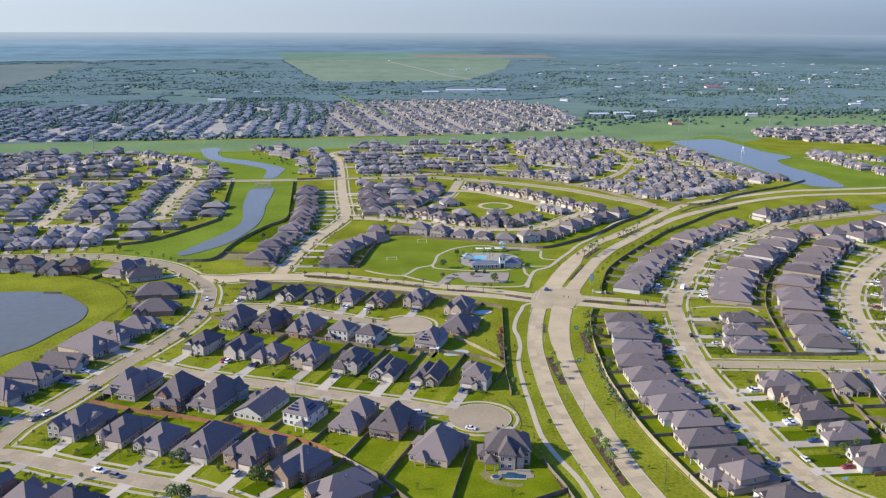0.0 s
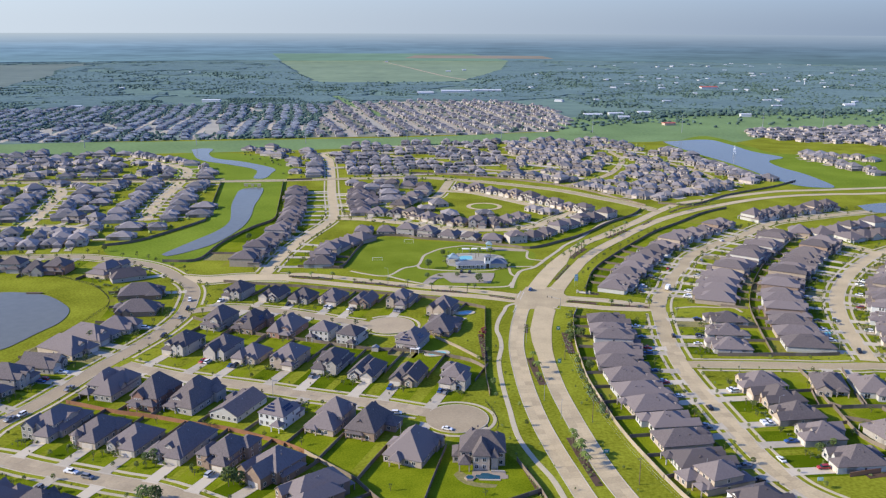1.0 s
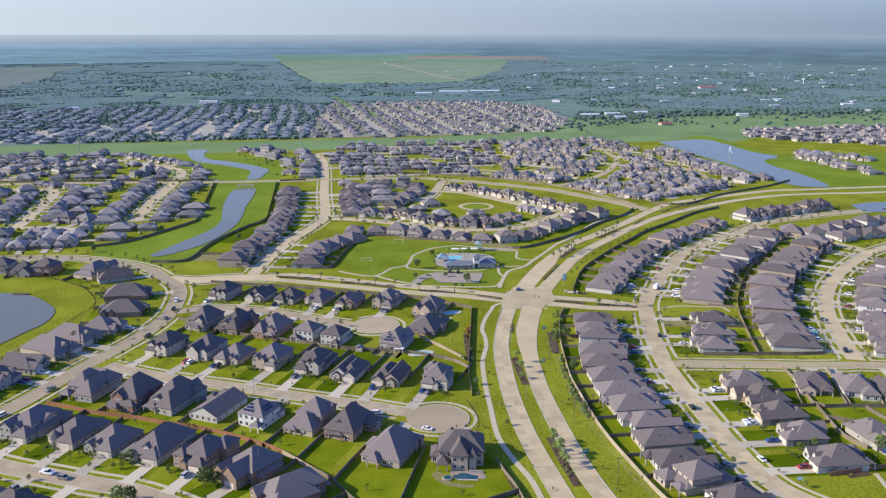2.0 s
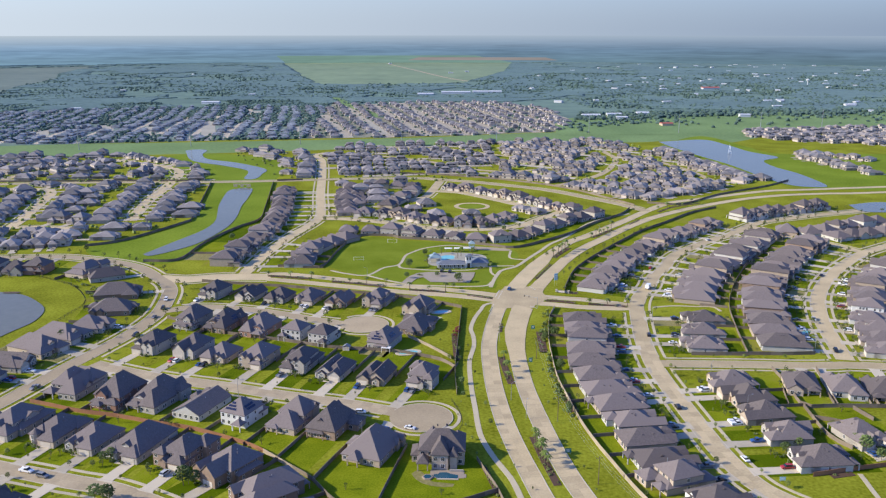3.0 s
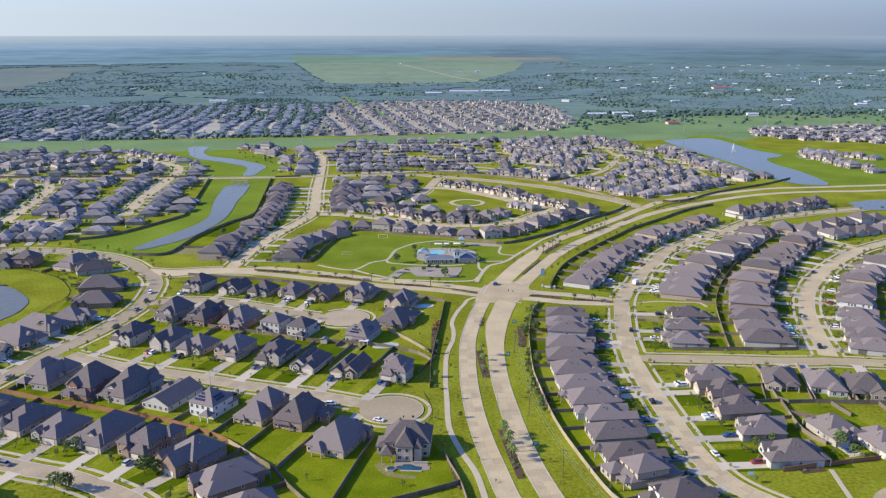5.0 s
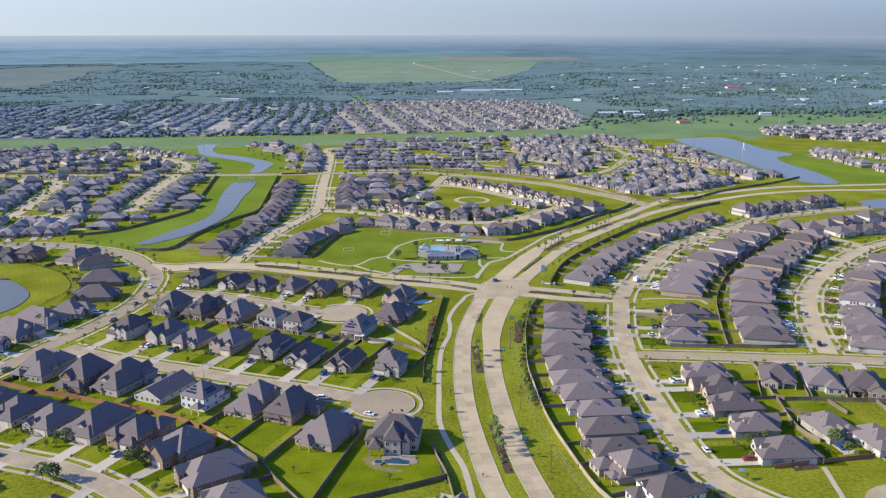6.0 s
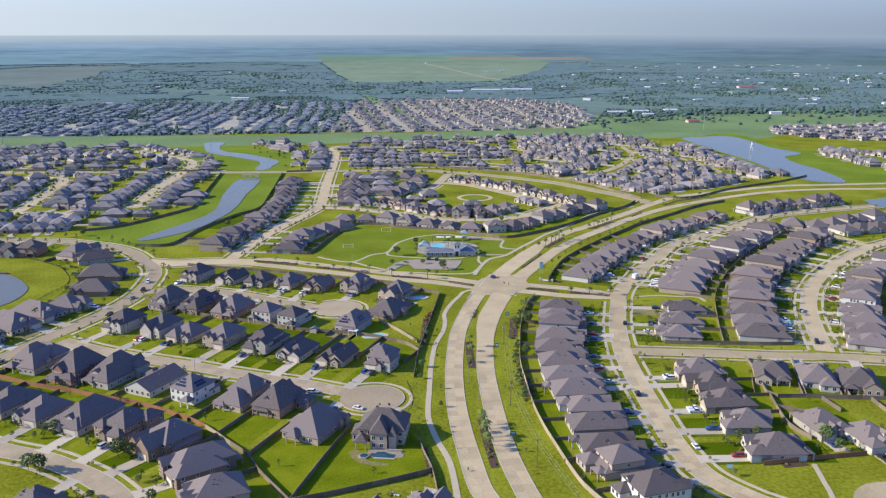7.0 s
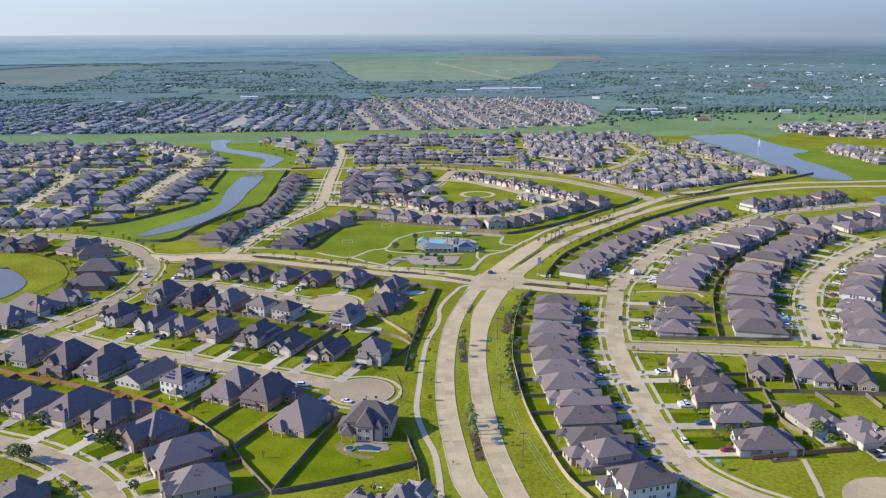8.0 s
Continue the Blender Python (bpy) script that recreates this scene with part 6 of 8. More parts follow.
path([(96.1, -39.7), (74.8, 139.1), (65.4, 218.5), (60.7, 258.3), (59.1, 272.1), (56.4, 288.5), (51.1, 304.8), (47.1, 321), (45.9, 334.4), (45.5, 348.9), (44.6, 375.5), (44.9, 405), (48, 426.5), (48.3, 441.9), (47.4, 454), (50.3, 471.9), (55.1, 488.7), (56.2, 494), (59, 498.4), (63.6, 500.7)], 2.3, "pale winding concrete footpath beside the boulevard")
path([(63.2, 533), (66.2, 549), (69.4, 562), (73.6, 573.5), (84.4, 583.5), (96.2, 607), (107, 628), (116.5, 647.8), (133, 672.4), (156.8, 717.2), (177.4, 742.2), (203.1, 761.1)], 2.6, "pale winding concrete footpath beside the boulevard", z=0.12)
path([(-45.6, 573.5), (-35.1, 566.3), (-19.5, 561.2), (-9.1, 580.2), (1.2, 588.4), (4.9, 612.7), (9, 622), (19.4, 636), (38, 644.5), (53.7, 638.9)], 2.0, "pale concrete park footpath")
path([(-19.5, 561.2), (-6.3, 550.2), (9.6, 539.8)], 2.0, "pale concrete park footpath", z=0.115)
path([(1.2, 588.4), (3, 580), (17, 575.4), (33, 573.1), (52.4, 574.5), (65, 583), (83, 585)], 2.0, "pale concrete park footpath", z=0.118)
path([(66, 583), (65.7, 567), (68.2, 560)], 1.8, "pale concrete park footpath", z=0.121)
path([(84, 627), (82, 606), (93.4, 601)], 1.8, "pale concrete park footpath", z=0.123)
path([(7, 538.6), (28.4, 536.4), (46.7, 534.7), (61, 536.6), (64.5, 545)], 2.0, "pale concrete park footpath", z=0.122)
path([(187.9, 291.8), (187.4, 285.7), (186.7, 279.4), (186.2, 272.6), (184.8, 264.4), (182.8, 252.6)], 1.8, "pale concrete garden footpath")
path([(158.3, 490.9), (171.8, 493.9), (184.6, 492.4), (194.9, 491.8), (197.1, 483.2)], 1.8, "pale concrete footpath along a green strip")
def marking(points, width=0.3):
    q, nrm = spline(points, 3.0)
    tagged(new("road_marking", ribbon(q, nrm, -width / 2, width / 2, 0.1, 0.19).mesh("road_marking", MARKING)), "worn white painted line on the concrete road", "road marking", kind="structure")


for line in ([(64.7, 511.5), (68.6, 526.9)], [(66.2, 508), (70.4, 524.5)], [(84.6, 493.6), (88.5, 489.3)], [(59.5, 483.2), (63, 497.1)], [(88.3, 534.6), (91.7, 526.9)]):
    marking(line, 0.25)
path([(96.5, 513.3), (106.7, 509), (123.3, 503.9), (139.9, 501.3)], 1.8, "pale concrete footpath", z=0.125)

sheet("lawn", [(-50.6, 584.3), (-44.2, 629.8), (-29.2, 672.2), (-0.6, 661.3), (35.6, 653.2), (70.8, 637.8), (87.7, 625.9), (85.3, 594.9), (73.9, 575.3), (68.2, 545.8), (63.5, 529.3), (35.5, 538.5), (9.3, 542.5), (-19.4, 558.2)], 0.045, PARK, "bright mown park lawn", "lawn")
sheet("car_park", [(22.5, 568.5), (54.5, 567.5), (53.4, 558), (50, 543), (24, 544.5), (19, 556), (14.5, 552), (10.3, 540), (4.6, 542.5), (9.6, 558.5), (15, 566)], 0.3, CAR_PARK, "tan concrete car park of the pool house", "car park", False)

BED_RUNS = []
BED_RUNS.append(([(61.4, 411.1), (62.3, 393.8), (63.8, 376.6)], 3.4))
BED_RUNS.append(([(68, 322.7), (70.1, 304), (73, 284)], 3.0))
BED_RUNS.append(([(64.9, 463), (63.5, 448)], 1.8))
BED_RUNS.append(([(-86, 560.6), (-71, 556.9), (-56.3, 553.3)], 4.0))
BED_RUNS.append(([(-41.2, 546.8), (-24.1, 542.1), (-5.2, 534.9)], 4.0))
BED_RUNS.append(([(11.1, 527.7), (22.1, 525.7), (33.9, 522.5)], 3.6))
BED_RUNS.append(([(47.7, 516.8), (63.7, 509)], 3.6))
BED_RUNS.append(([(95.6, 504.8), (104.7, 502.9), (112.9, 499.8)], 4.0))
BED_RUNS.append(([(120.8, 497.9), (132.5, 495.1), (143.1, 492.3)], 4.0))
BED_RUNS.append(([(113.8, 606.4), (120.7, 620.5), (129.3, 635.4)], 4.0))
BED_RUNS.append(([(152.6, 669.4), (163, 682.3), (173.7, 695.7)], 4.0))
BED_RUNS.append(([(192.9, 716.8), (205.1, 733.9)], 3.0))
BED_RUNS.append(([(230.6, 767.7), (250.2, 790.2), (280.2, 808.6)], 3.0))
BED_RUNS.append(([(94.6, 552), (100.2, 566), (109.4, 588)], 2.0))
BED_RUNS.append(([(87.9, 365.8), (88.9, 346)], 4.0))
BED_RUNS.append(([(105.7, 523.8), (117.7, 519.4)], 5.0))
BED_RUNS.append(([(85.3, 448.6), (84, 417.3)], 4.0))
BED_RUNS.append(([(176.1, 289.9), (185.6, 292.1)], 3.0))
BED_RUNS.append(([(37.9, 446), (38.5, 406.5)], 3.0))
BED_RUNS.append(([(46.6, 298.1), (50.8, 277.1)], 2.0))


# ---- plants ----
def clump(sh, x, y, z, r, rnd):
    """A small uneven tuft of leaves: a twisted eight-sided lump."""
    k = len(sh.v)
    a0 = rnd.random() * 6.28
    ring = []
    for i in range(4):
        a = a0 + i * 1.57 + rnd.uniform(-0.4, 0.4)
        q = r * rnd.uniform(0.6, 1.25)
        ring.append((x + q * math.cos(a), y + q * math.sin(a), z + r * rnd.uniform(-0.35, 0.35)))
    sh.v += ring + [(x + r * rnd.uniform(-0.4, 0.4), y + r * rnd.uniform(-0.4, 0.4), z + r * rnd.uniform(0.5, 1.0)), (x + r * rnd.uniform(-0.3, 0.3), y + r * rnd.uniform(-0.3, 0.3), z - r * rnd.uniform(0.4, 0.9))]
    for i in range(4):
        j = (i + 1) % 4
        sh.f += [(k + i, k + j, k + 4), (k + j, k + i, k + 5)]


def make_tree(height, spread, seed, mat, label):
    rnd = random.Random(seed)
    ob = thing("tree", pose(0, 0, 0), label, "tree", "street trees")
    trunk = Shape().taper(0, 0, 0, height * 0.55, 0.05 * spread, 0.03 * spread, 7)
    tips = []
    for i in range(5):
        a = i * 1.257 + rnd.uniform(-0.3, 0.3)
        tip = (math.cos(a) * spread * 0.55, math.sin(a) * spread * 0.55, height * rnd.uniform(0.6, 0.85))
        trunk.rod((0, 0, height * rnd.uniform(0.3, 0.5)), tip, 0.025 * spread, 0.01 * spread)
        tips.append(tip)
    crown = Shape()
    for i in range(190):
        u = rnd.random() * 6.283
        v = rnd.uniform(-0.75, 1.0)
        rad = rnd.uniform(0.45, 1.05) * math.sqrt(max(0.05, 1 - v * v))
        x, y = math.cos(u) * rad * spread, math.sin(u) * rad * spread
        clump(crown, x, y, height * 0.64 + v * height * 0.33, spread * rnd.uniform(0.09, 0.19), rnd)
    for tx, ty, tz in tips:
        clump(crown, tx, ty, tz, spread * 0.24, rnd)
    part("trunk", trunk, BARK, ob)
    part("crown", crown, mat, ob)
    return ob


def make_palm(height, seed):
    rnd = random.Random(seed)
    ob = thing("palm_tree", pose(0, 0, 0), "small palm with green fronds in a planted median", "palm tree", "median palms")
    trunk = Shape()
    for i in range(5):
        trunk.taper(0, 0, height * i / 5, height * (i + 1) / 5 + 0.02, 0.2 - 0.01 * i, 0.17 - 0.01 * i, 7)
    crown = Shape()
    for i in range(18):
        a = i * 2.4 + rnd.uniform(-0.2, 0.2)
        lift, reach = rnd.uniform(-0.2, 0.9), rnd.uniform(1.5, 2.1)
        c, s = math.cos(a), math.sin(a)
        mid = []
        for k in range(5):
            u = k / 4
            mid.append((reach * u, height + lift * u * 1.6 - 1.5 * u * u))
        wid = (0.1, 0.34, 0.36, 0.24, 0.03)
        base = len(crown.v)
        for k in range(5):
            rr, zz = mid[k]
            crown.v += [(c * rr - s * wid[k], s * rr + c * wid[k], zz - 0.14), (c * rr, s * rr, zz), (c * rr + s * wid[k], s * rr - c * wid[k], zz - 0.14)]
        for k in range(4):
            p = base + 3 * k
            crown.f += [(p, p + 1, p + 4, p + 3), (p + 1, p + 2, p + 5, p + 4)]
    part("trunk", trunk, BARK, ob)
    part("fronds", crown, PALM, ob)
    return ob


def make_shrub(seed, mat, label):
    rnd = random.Random(seed)
    sh = Shape()
    for i in range(22):
        a, q = rnd.random() * 6.28, rnd.random() ** 0.5
        clump(sh, math.cos(a) * q * 0.8, math.sin(a) * q * 0.8, 0.35 + 0.55 * (1 - q * q) + rnd.uniform(-0.1, 0.1), rnd.uniform(0.22, 0.4), rnd)
    return tagged(new("shrub", sh.mesh("shrub", mat)), label, "shrub", "garden shrubs")


TREES = [make_tree(5.0, 1.5, 1, LEAF, "young green street tree on a grass verge"), make_tree(6.5, 2.1, 2, LEAF, "green street tree on a grass verge"), make_tree(4.2, 1.1, 3, LEAF, "slender young street tree on a grass verge")]
OAKS = [make_tree(8.5, 3.6, 4, LEAF_DARK, "dark green spreading garden oak"), make_tree(7.0, 3.0, 5, LEAF_DARK, "dark green garden tree with dense crown")]
PALMS = [make_palm(4.2, 6), make_palm(5.2, 7)]
SHRUBS = [make_shrub(8, SHRUB, "low green shrub in a planting bed"), make_shrub(9, SHRUB, "rounded green shrub beside a house"), make_shrub(10, RED_LEAF, "red-leaved shrub beside a fence")]
used = set()


def plant(templates, x, y, rnd, size=1.0, z=0.0):
    k = rnd.randrange(len(templates))
    t = templates[k]
    s = size * rnd.uniform(0.8, 1.2)
    m = pose(x, y, z, 0, 0, rnd.uniform(0, 360)) @ Matrix.Diagonal((s, s, s * rnd.uniform(0.9, 1.1), 1))
    if t.name in used:
        return copy_thing(t, m)
    used.add(t.name)
    t.matrix_basis = m
    return t


def bush(sh, x, y, rnd, size):
    for i in range(7):
        clump(sh, x + rnd.uniform(-0.7, 0.7) * size, y + rnd.uniform(-0.7, 0.7) * size, rnd.uniform(0.3, 0.8) * size, 0.5 * size * rnd.uniform(0.7, 1.2), rnd)


def far_tree(crowns, trunks, x, y, rnd, size):
    h, w = size * rnd.uniform(4, 6.5), size * rnd.uniform(1.1, 1.9)
    trunks.taper(x, y, 0, h * 0.6, 0.12, 0.07, 5)
    for i in range(26):
        a, q = rnd.random() * 6.28, rnd.random() ** 0.5
        clump(crowns, x + math.cos(a) * q * w, y + math.sin(a) * q * w, h * (0.62 + rnd.uniform(-0.3, 0.38) * (1 - 0.5 * q)), w * rnd.uniform(0.2, 0.36), rnd)


bed_rest, garden_rest, verge_rest, crown_rest, trunk_rest = Shape(), Shape(), Shape(), Shape(), Shape()
rnd = random.Random(23)
for points, width in BED_RUNS:
    q, nrm = spline(points, 2.0)
    tagged(new("planting_bed", ribbon(q, nrm, -width / 2, width / 2, 0, 0.14).mesh("planting_bed", MULCH)), "dark bark mulch planting bed", "planting bed", kind="structure")
    for (x, y), n in zip(q, nrm):
        for _ in range(1 if width < 3.5 or rnd.random() < 0.5 else 2):
            o = rnd.uniform(-0.4, 0.4) * width
            px, py = float(x + n[0] * o), float(y + n[1] * o)
            if rnd.random() < 0.35:
                continue
            if py < 420:
                plant(SHRUBS[:2], px, py, rnd, 0.9)
            else:
                bush(bed_rest, px, py, rnd, 0.75)
for points, step in (([(68.1, 318), (70.9, 296.3)], 3.6), ([(61.6, 404.6), (63.2, 383.6)], 6.5), ([(114.4, 609.8), (129.3, 635.4)], 7.0), ([(152.6, 669.4), (173.7, 695.7)], 7.0), ([(-85.6, 559.1), (-56.6, 554.7)], 12.0), ([(-40.6, 544), (-5.4, 536.2)], 14.0), ([(11.3, 526.4), (33.8, 523.7)], 12.0), ([(120.7, 496.8), (143.2, 493.4)], 12.0), ([(230.6, 767.7), (280.2, 808.6)], 12.0)):
    for x, y in spline(points, step)[0]:
        plant(PALMS, float(x) + rnd.uniform(-0.7, 0.7), float(y) + rnd.uniform(-0.7, 0.7), rnd)
# street trees on the verges, one or so a lot
for i, (name, q, nrm, half, z, label, walks, kerbs, mat) in enumerate(ROADS):
    if name in ("boulevard", "collector_road", "lake_lane", "north_lane", "west_lane"):
        continue
    for side in (1, -1):
        last = None
        for k in range(1, len(q) - 1):
            x, y = q[k] + nrm[k] * side * (half + 1.4 + rnd.uniform(-0.3, 5.5))
            if last is not None and math.hypot(x - last[0], y - last[1]) < 9 or rnd.random() < 0.3 or not 190 < y < 780:
                continue
            if road_gap(x, y) < 0.8 or min(math.hypot(x - h[0], y - h[1]) for h in HOUSES) < 12.5:
                continue
            last = (x, y)
            if y < 440:
                plant(TREES, float(x), float(y), rnd, 0.65)
            else:
                far_tree(crown_rest, trunk_rest, float(x), float(y), rnd, 0.85)
for points, step in (([(75.8, 408.6), (77.1, 365.2), (81.3, 319.3), (87.8, 279.2)], 18.0), ([(83.1, 439.1), (81.8, 393.4), (83.9, 346.9)], 11.0), ([(45.9, 441.7), (47.2, 391.5), (50.7, 345), (53.4, 317.7), (62, 281.7)], 17.0), ([(108.7, 548), (130.9, 594.1), (165.4, 648.5), (204.3, 701.7)], 14.0), ([(89, 576.1), (107.9, 609.5), (136.1, 656.6)], 20.0), ([(31.7, 431.7), (38.6, 369.7), (40, 338.6), (45.9, 307.4)], 12.0)):
    for x, y in spline(points, step)[0]:
        if y < 500:
            plant(TREES, float(x) + rnd.uniform(-2, 2), float(y) + rnd.uniform(-2, 2), rnd, 0.6)
        else:
            far_tree(crown_rest, trunk_rest, float(x) + rnd.uniform(-2, 2), float(y) + rnd.uniform(-2, 2), rnd, 0.8)
for x, y in [(-64.5, 285), (-92.9, 274.9), (-87.8, 273.1), (-95.3, 379.8), (-144.9, 527.3), (-134.6, 662.4), (84.1, 695.3), (91.3, 711.5), (70, 705.8), (165.8, 307.2), (173.8, 313.7), (197.9, 316.1), (198.5, 309.1), (201.3, 302.5), (-111.3, 428.3), (-119.3, 432.5), (-171.9, 434.4), (-236, 627.1), (-255.1, 616.7), (56.1, 698.3), (79.5, 724.9), (92.6, 439.7), (89.4, 393.9), (181, 545), (8.8, 579.5), (19.4, 613.4), (7.9, 553.8), (28.4, 557.8), (42.5, 544.4)]:
    if road_gap(x, y) > 1.8:
        plant(OAKS, x, y, rnd, 0.75)
for x, y in [(-50.3, 268.1), (-41, 255.9), (-70.4, 255.7), (-60.7, 286.1), (-62.3, 256.9), (-100.8, 302.9), (-98.3, 305)]:
    plant(OAKS, x, y, rnd, 0.6)
for x, y in [(93.5, 478.6), (91.5, 465.8), (89.4, 456.7), (90.1, 448), (87.2, 438.5), (87.3, 427.7), (85.7, 417.4), (85.8, 406), (84.5, 392.1), (85.1, 379.1), (85.4, 369), (90.4, 474.1), (95.6, 485.2), (110.6, 529.2), (113.4, 534.6), (107.4, 522.6), (117.7, 551.2)]:
    plant(TREES, x, y, rnd, 0.62)
for x, y in [(85.5, 355.5), (86.6, 349.5), (85.7, 343.5), (86.8, 339), (86.2, 345.9), (85.8, 443.9), (86.6, 434.8), (93.3, 463.9), (90.8, 451.8), (40.2, 376.6), (40.5, 363.1), (40.2, 419.1), (40.2, 406.6)]:
    plant(OAKS, x, y, rnd, 0.5)
for x, y in [(23.6, 616.8), (31.5, 617.2), (43.5, 606.4), (46, 612), (54.8, 615.2), (64.4, 590.6), (62.6, 586), (21.4, 592.7), (66.2, 579), (38.6, 530.6)]:
    plant(PALMS, x, y, rnd, 0.9)
for x, y in [(28.2, 576.2), (31.7, 576), (37.2, 576.3), (42.7, 576.6), (59.1, 578.3), (62.5, 578.7), (66.8, 592.8), (22.4, 583.6), (20.4, 597.8), (20.5, 611.5), (55.6, 577.4), (17.5, 560), (15.9, 561.5), (43, 547.2), (45, 548)]:
    plant(SHRUBS[:2], x, y, rnd, 1.6)
for x, y in [(38.3, 441.3), (40.5, 453), (39.2, 446.1), (-55.7, 646.4), (-53.9, 650.4), (-118.4, 335.4)]:
    plant(SHRUBS[2:], x, y, rnd, 1.6)
# shrubs along the house fronts
for hx, hy, ht, hwid, hdep, hproj, hreach, htall, hgx, hy0, hside, hlw, hback in HOUSES:
    if hy > 640:
        continue
    c, s = math.cos(radians(ht)), math.sin(radians(ht))
    for k in range(3):
        a, b = -hside * rnd.uniform(0.0, 0.55) * hwid, -hdep / 2 - rnd.uniform(2.0, 5.8)
        if rnd.random() < 0.65 and road_gap(hx + c * a - s * b, hy + s * a + c * b) > 3:
            far_tree(crown_rest, trunk_rest, hx + c * a - s * b, hy + s * a + c * b, rnd, 0.62)
    for k in range(9):
        a, b = -hside * rnd.uniform(-0.1, 0.5) * hwid, -hdep / 2 + rnd.uniform(-1.6, 1.2)
        bush(garden_rest, hx + c * a - s * b, hy + s * a + c * b, rnd, 0.8)
    if rnd.random() < 0.45:
        a, b = rnd.uniform(-0.4, 0.4) * hwid, hdep / 2 + hback * rnd.uniform(0.5, 0.95)
        far_tree(crown_rest, trunk_rest, hx + c * a - s * b, hy + s * a + c * b, rnd, 0.6)
for points in ([(90.2, 462), (88.6, 447), (87.4, 434)], [(86.2, 414), (85.4, 398), (85.2, 378), (85.4, 362)], [(94, 487), (91.6, 474)], [(112, 531), (116, 545), (121, 557)]):
    for x, y in spline(points, 1.9)[0]:
        if rnd.random() < 0.72:
            bush(verge_rest, float(x) + rnd.uniform(-1.6, 1.2), float(y), rnd, rnd.uniform(0.8, 2.0))
tagged(new("verge_thicket", verge_rest.mesh("verge_thicket", LEAF)), "leafy yellow-green shrubs along a garden fence", "shrubs", kind="stuff")
tagged(new("bed_shrubs", bed_rest.mesh("bed_shrubs", SHRUB)), "low green shrubs in far planting beds", "shrubs", kind="stuff")
tagged(new("garden_shrubs", garden_rest.mesh("garden_shrubs", SHRUB)), "low green shrubs along house fronts", "shrubs", kind="stuff")
tagged(new("far_tree_crowns", crown_rest.mesh("far_tree_crowns", LEAF)), "green crowns of small street and garden trees", "trees", kind="stuff")
tagged(new("far_tree_trunks", trunk_rest.mesh("far_tree_trunks", BARK)), "thin brown trunks of small street trees", "trees", kind="stuff")

# ---- far estates and woods ----
def fill(outline, spacing, seed, angle=0.0, jitter=0.5):
    """Places on a turned, shaken grid inside an outline."""
    g = np.random.default_rng(seed)
    o = np.array(outline)
    mid, reach = o.mean(0), np.linalg.norm(o - o.mean(0), axis=1).max()
    sx, sy = (spacing, spacing) if np.isscalar(spacing) else spacing
    u, v = np.meshgrid(np.arange(-reach, reach, sx), np.arange(-reach, reach, sy))
    u, v = u.ravel() + g.uniform(-jitter, jitter, u.size) * sx, v.ravel() + g.uniform(-jitter, jitter, v.size) * sy
    c, s = math.cos(angle), math.sin(angle)
    x, y = mid[0] + c * u - s * v, mid[1] + s * u + c * v
    hit = np.zeros(len(x), bool)
    j = len(o) - 1
    for i in range(len(o)):
        cut = (o[i, 1] > y) != (o[j, 1] > y)
        with np.errstate(divide="ignore", invalid="ignore"):
            hit ^= cut & (x < (o[j, 0] - o[i, 0]) * (y - o[i, 1]) / (o[j, 1] - o[i, 1]) + o[i, 0])
        j = i
    return np.stack([x[hit], y[hit]], 1), g


def within(x, y, outline):
    """Which of many places lie inside an outline."""
    o = np.array(outline)
    hit = np.zeros(x.shape, bool)
    j = len(o) - 1
    for i in range(len(o)):
        cut = (o[i, 1] > y) != (o[j, 1] > y)
        with np.errstate(divide="ignore", invalid="ignore"):
            hit ^= cut & (x < (o[j, 0] - o[i, 0]) * (y - o[i, 1]) / (o[j, 1] - o[i, 1]) + o[i, 0])
        j = i
    return hit


def canopy(name, outline, step, height, seed, mat, label, avoid=(), gaps=0.3):
    """The closed, bumpy roof of a wood as one sheet that comes down to the ground at its edges and clearings."""
    g = np.random.default_rng(seed)
    o = np.array(outline)
    (xa, ya), (xb, yb) = o.min(0), o.max(0)
    nx, ny = int((xb - xa) / step) + 2, int((yb - ya) / step) + 2
    x, y = np.meshgrid(xa + step * np.arange(nx), ya + step * np.arange(ny))
    x, y = x + g.uniform(-0.35, 0.35, x.shape) * step, y + g.uniform(-0.35, 0.35, y.shape) * step
    dens = np.array([noise.noise((a / 170, b / 260, seed)) + 0.5 * noise.noise((a / 45, b / 70, seed)) for a, b in zip(x.ravel(), y.ravel())]).reshape(x.shape)
    keep = within(x, y, outline) & (dens > gaps - 0.5)
    for line in avoid:
        keep &= ~within(x, y, line)
    z = np.where(keep, height * (0.8 + g.uniform(-0.13, 0.16, x.shape)), -0.6)
    k = np.arange(nx * ny).reshape(ny, nx)
    quads = np.stack([k[:-1, :-1], k[:-1, 1:], k[1:, 1:], k[1:, :-1]], -1).reshape(-1, 4)
    quads = quads[keep.ravel()[quads].any(1)]
    used_rows, flat_index = np.unique(quads, return_inverse=True)
    verts = np.stack([x.ravel(), y.ravel(), z.ravel()], 1)[used_rows]
    arrays(name, verts, flat_index.reshape(-1, 4), mat, label, "woods", "stuff")


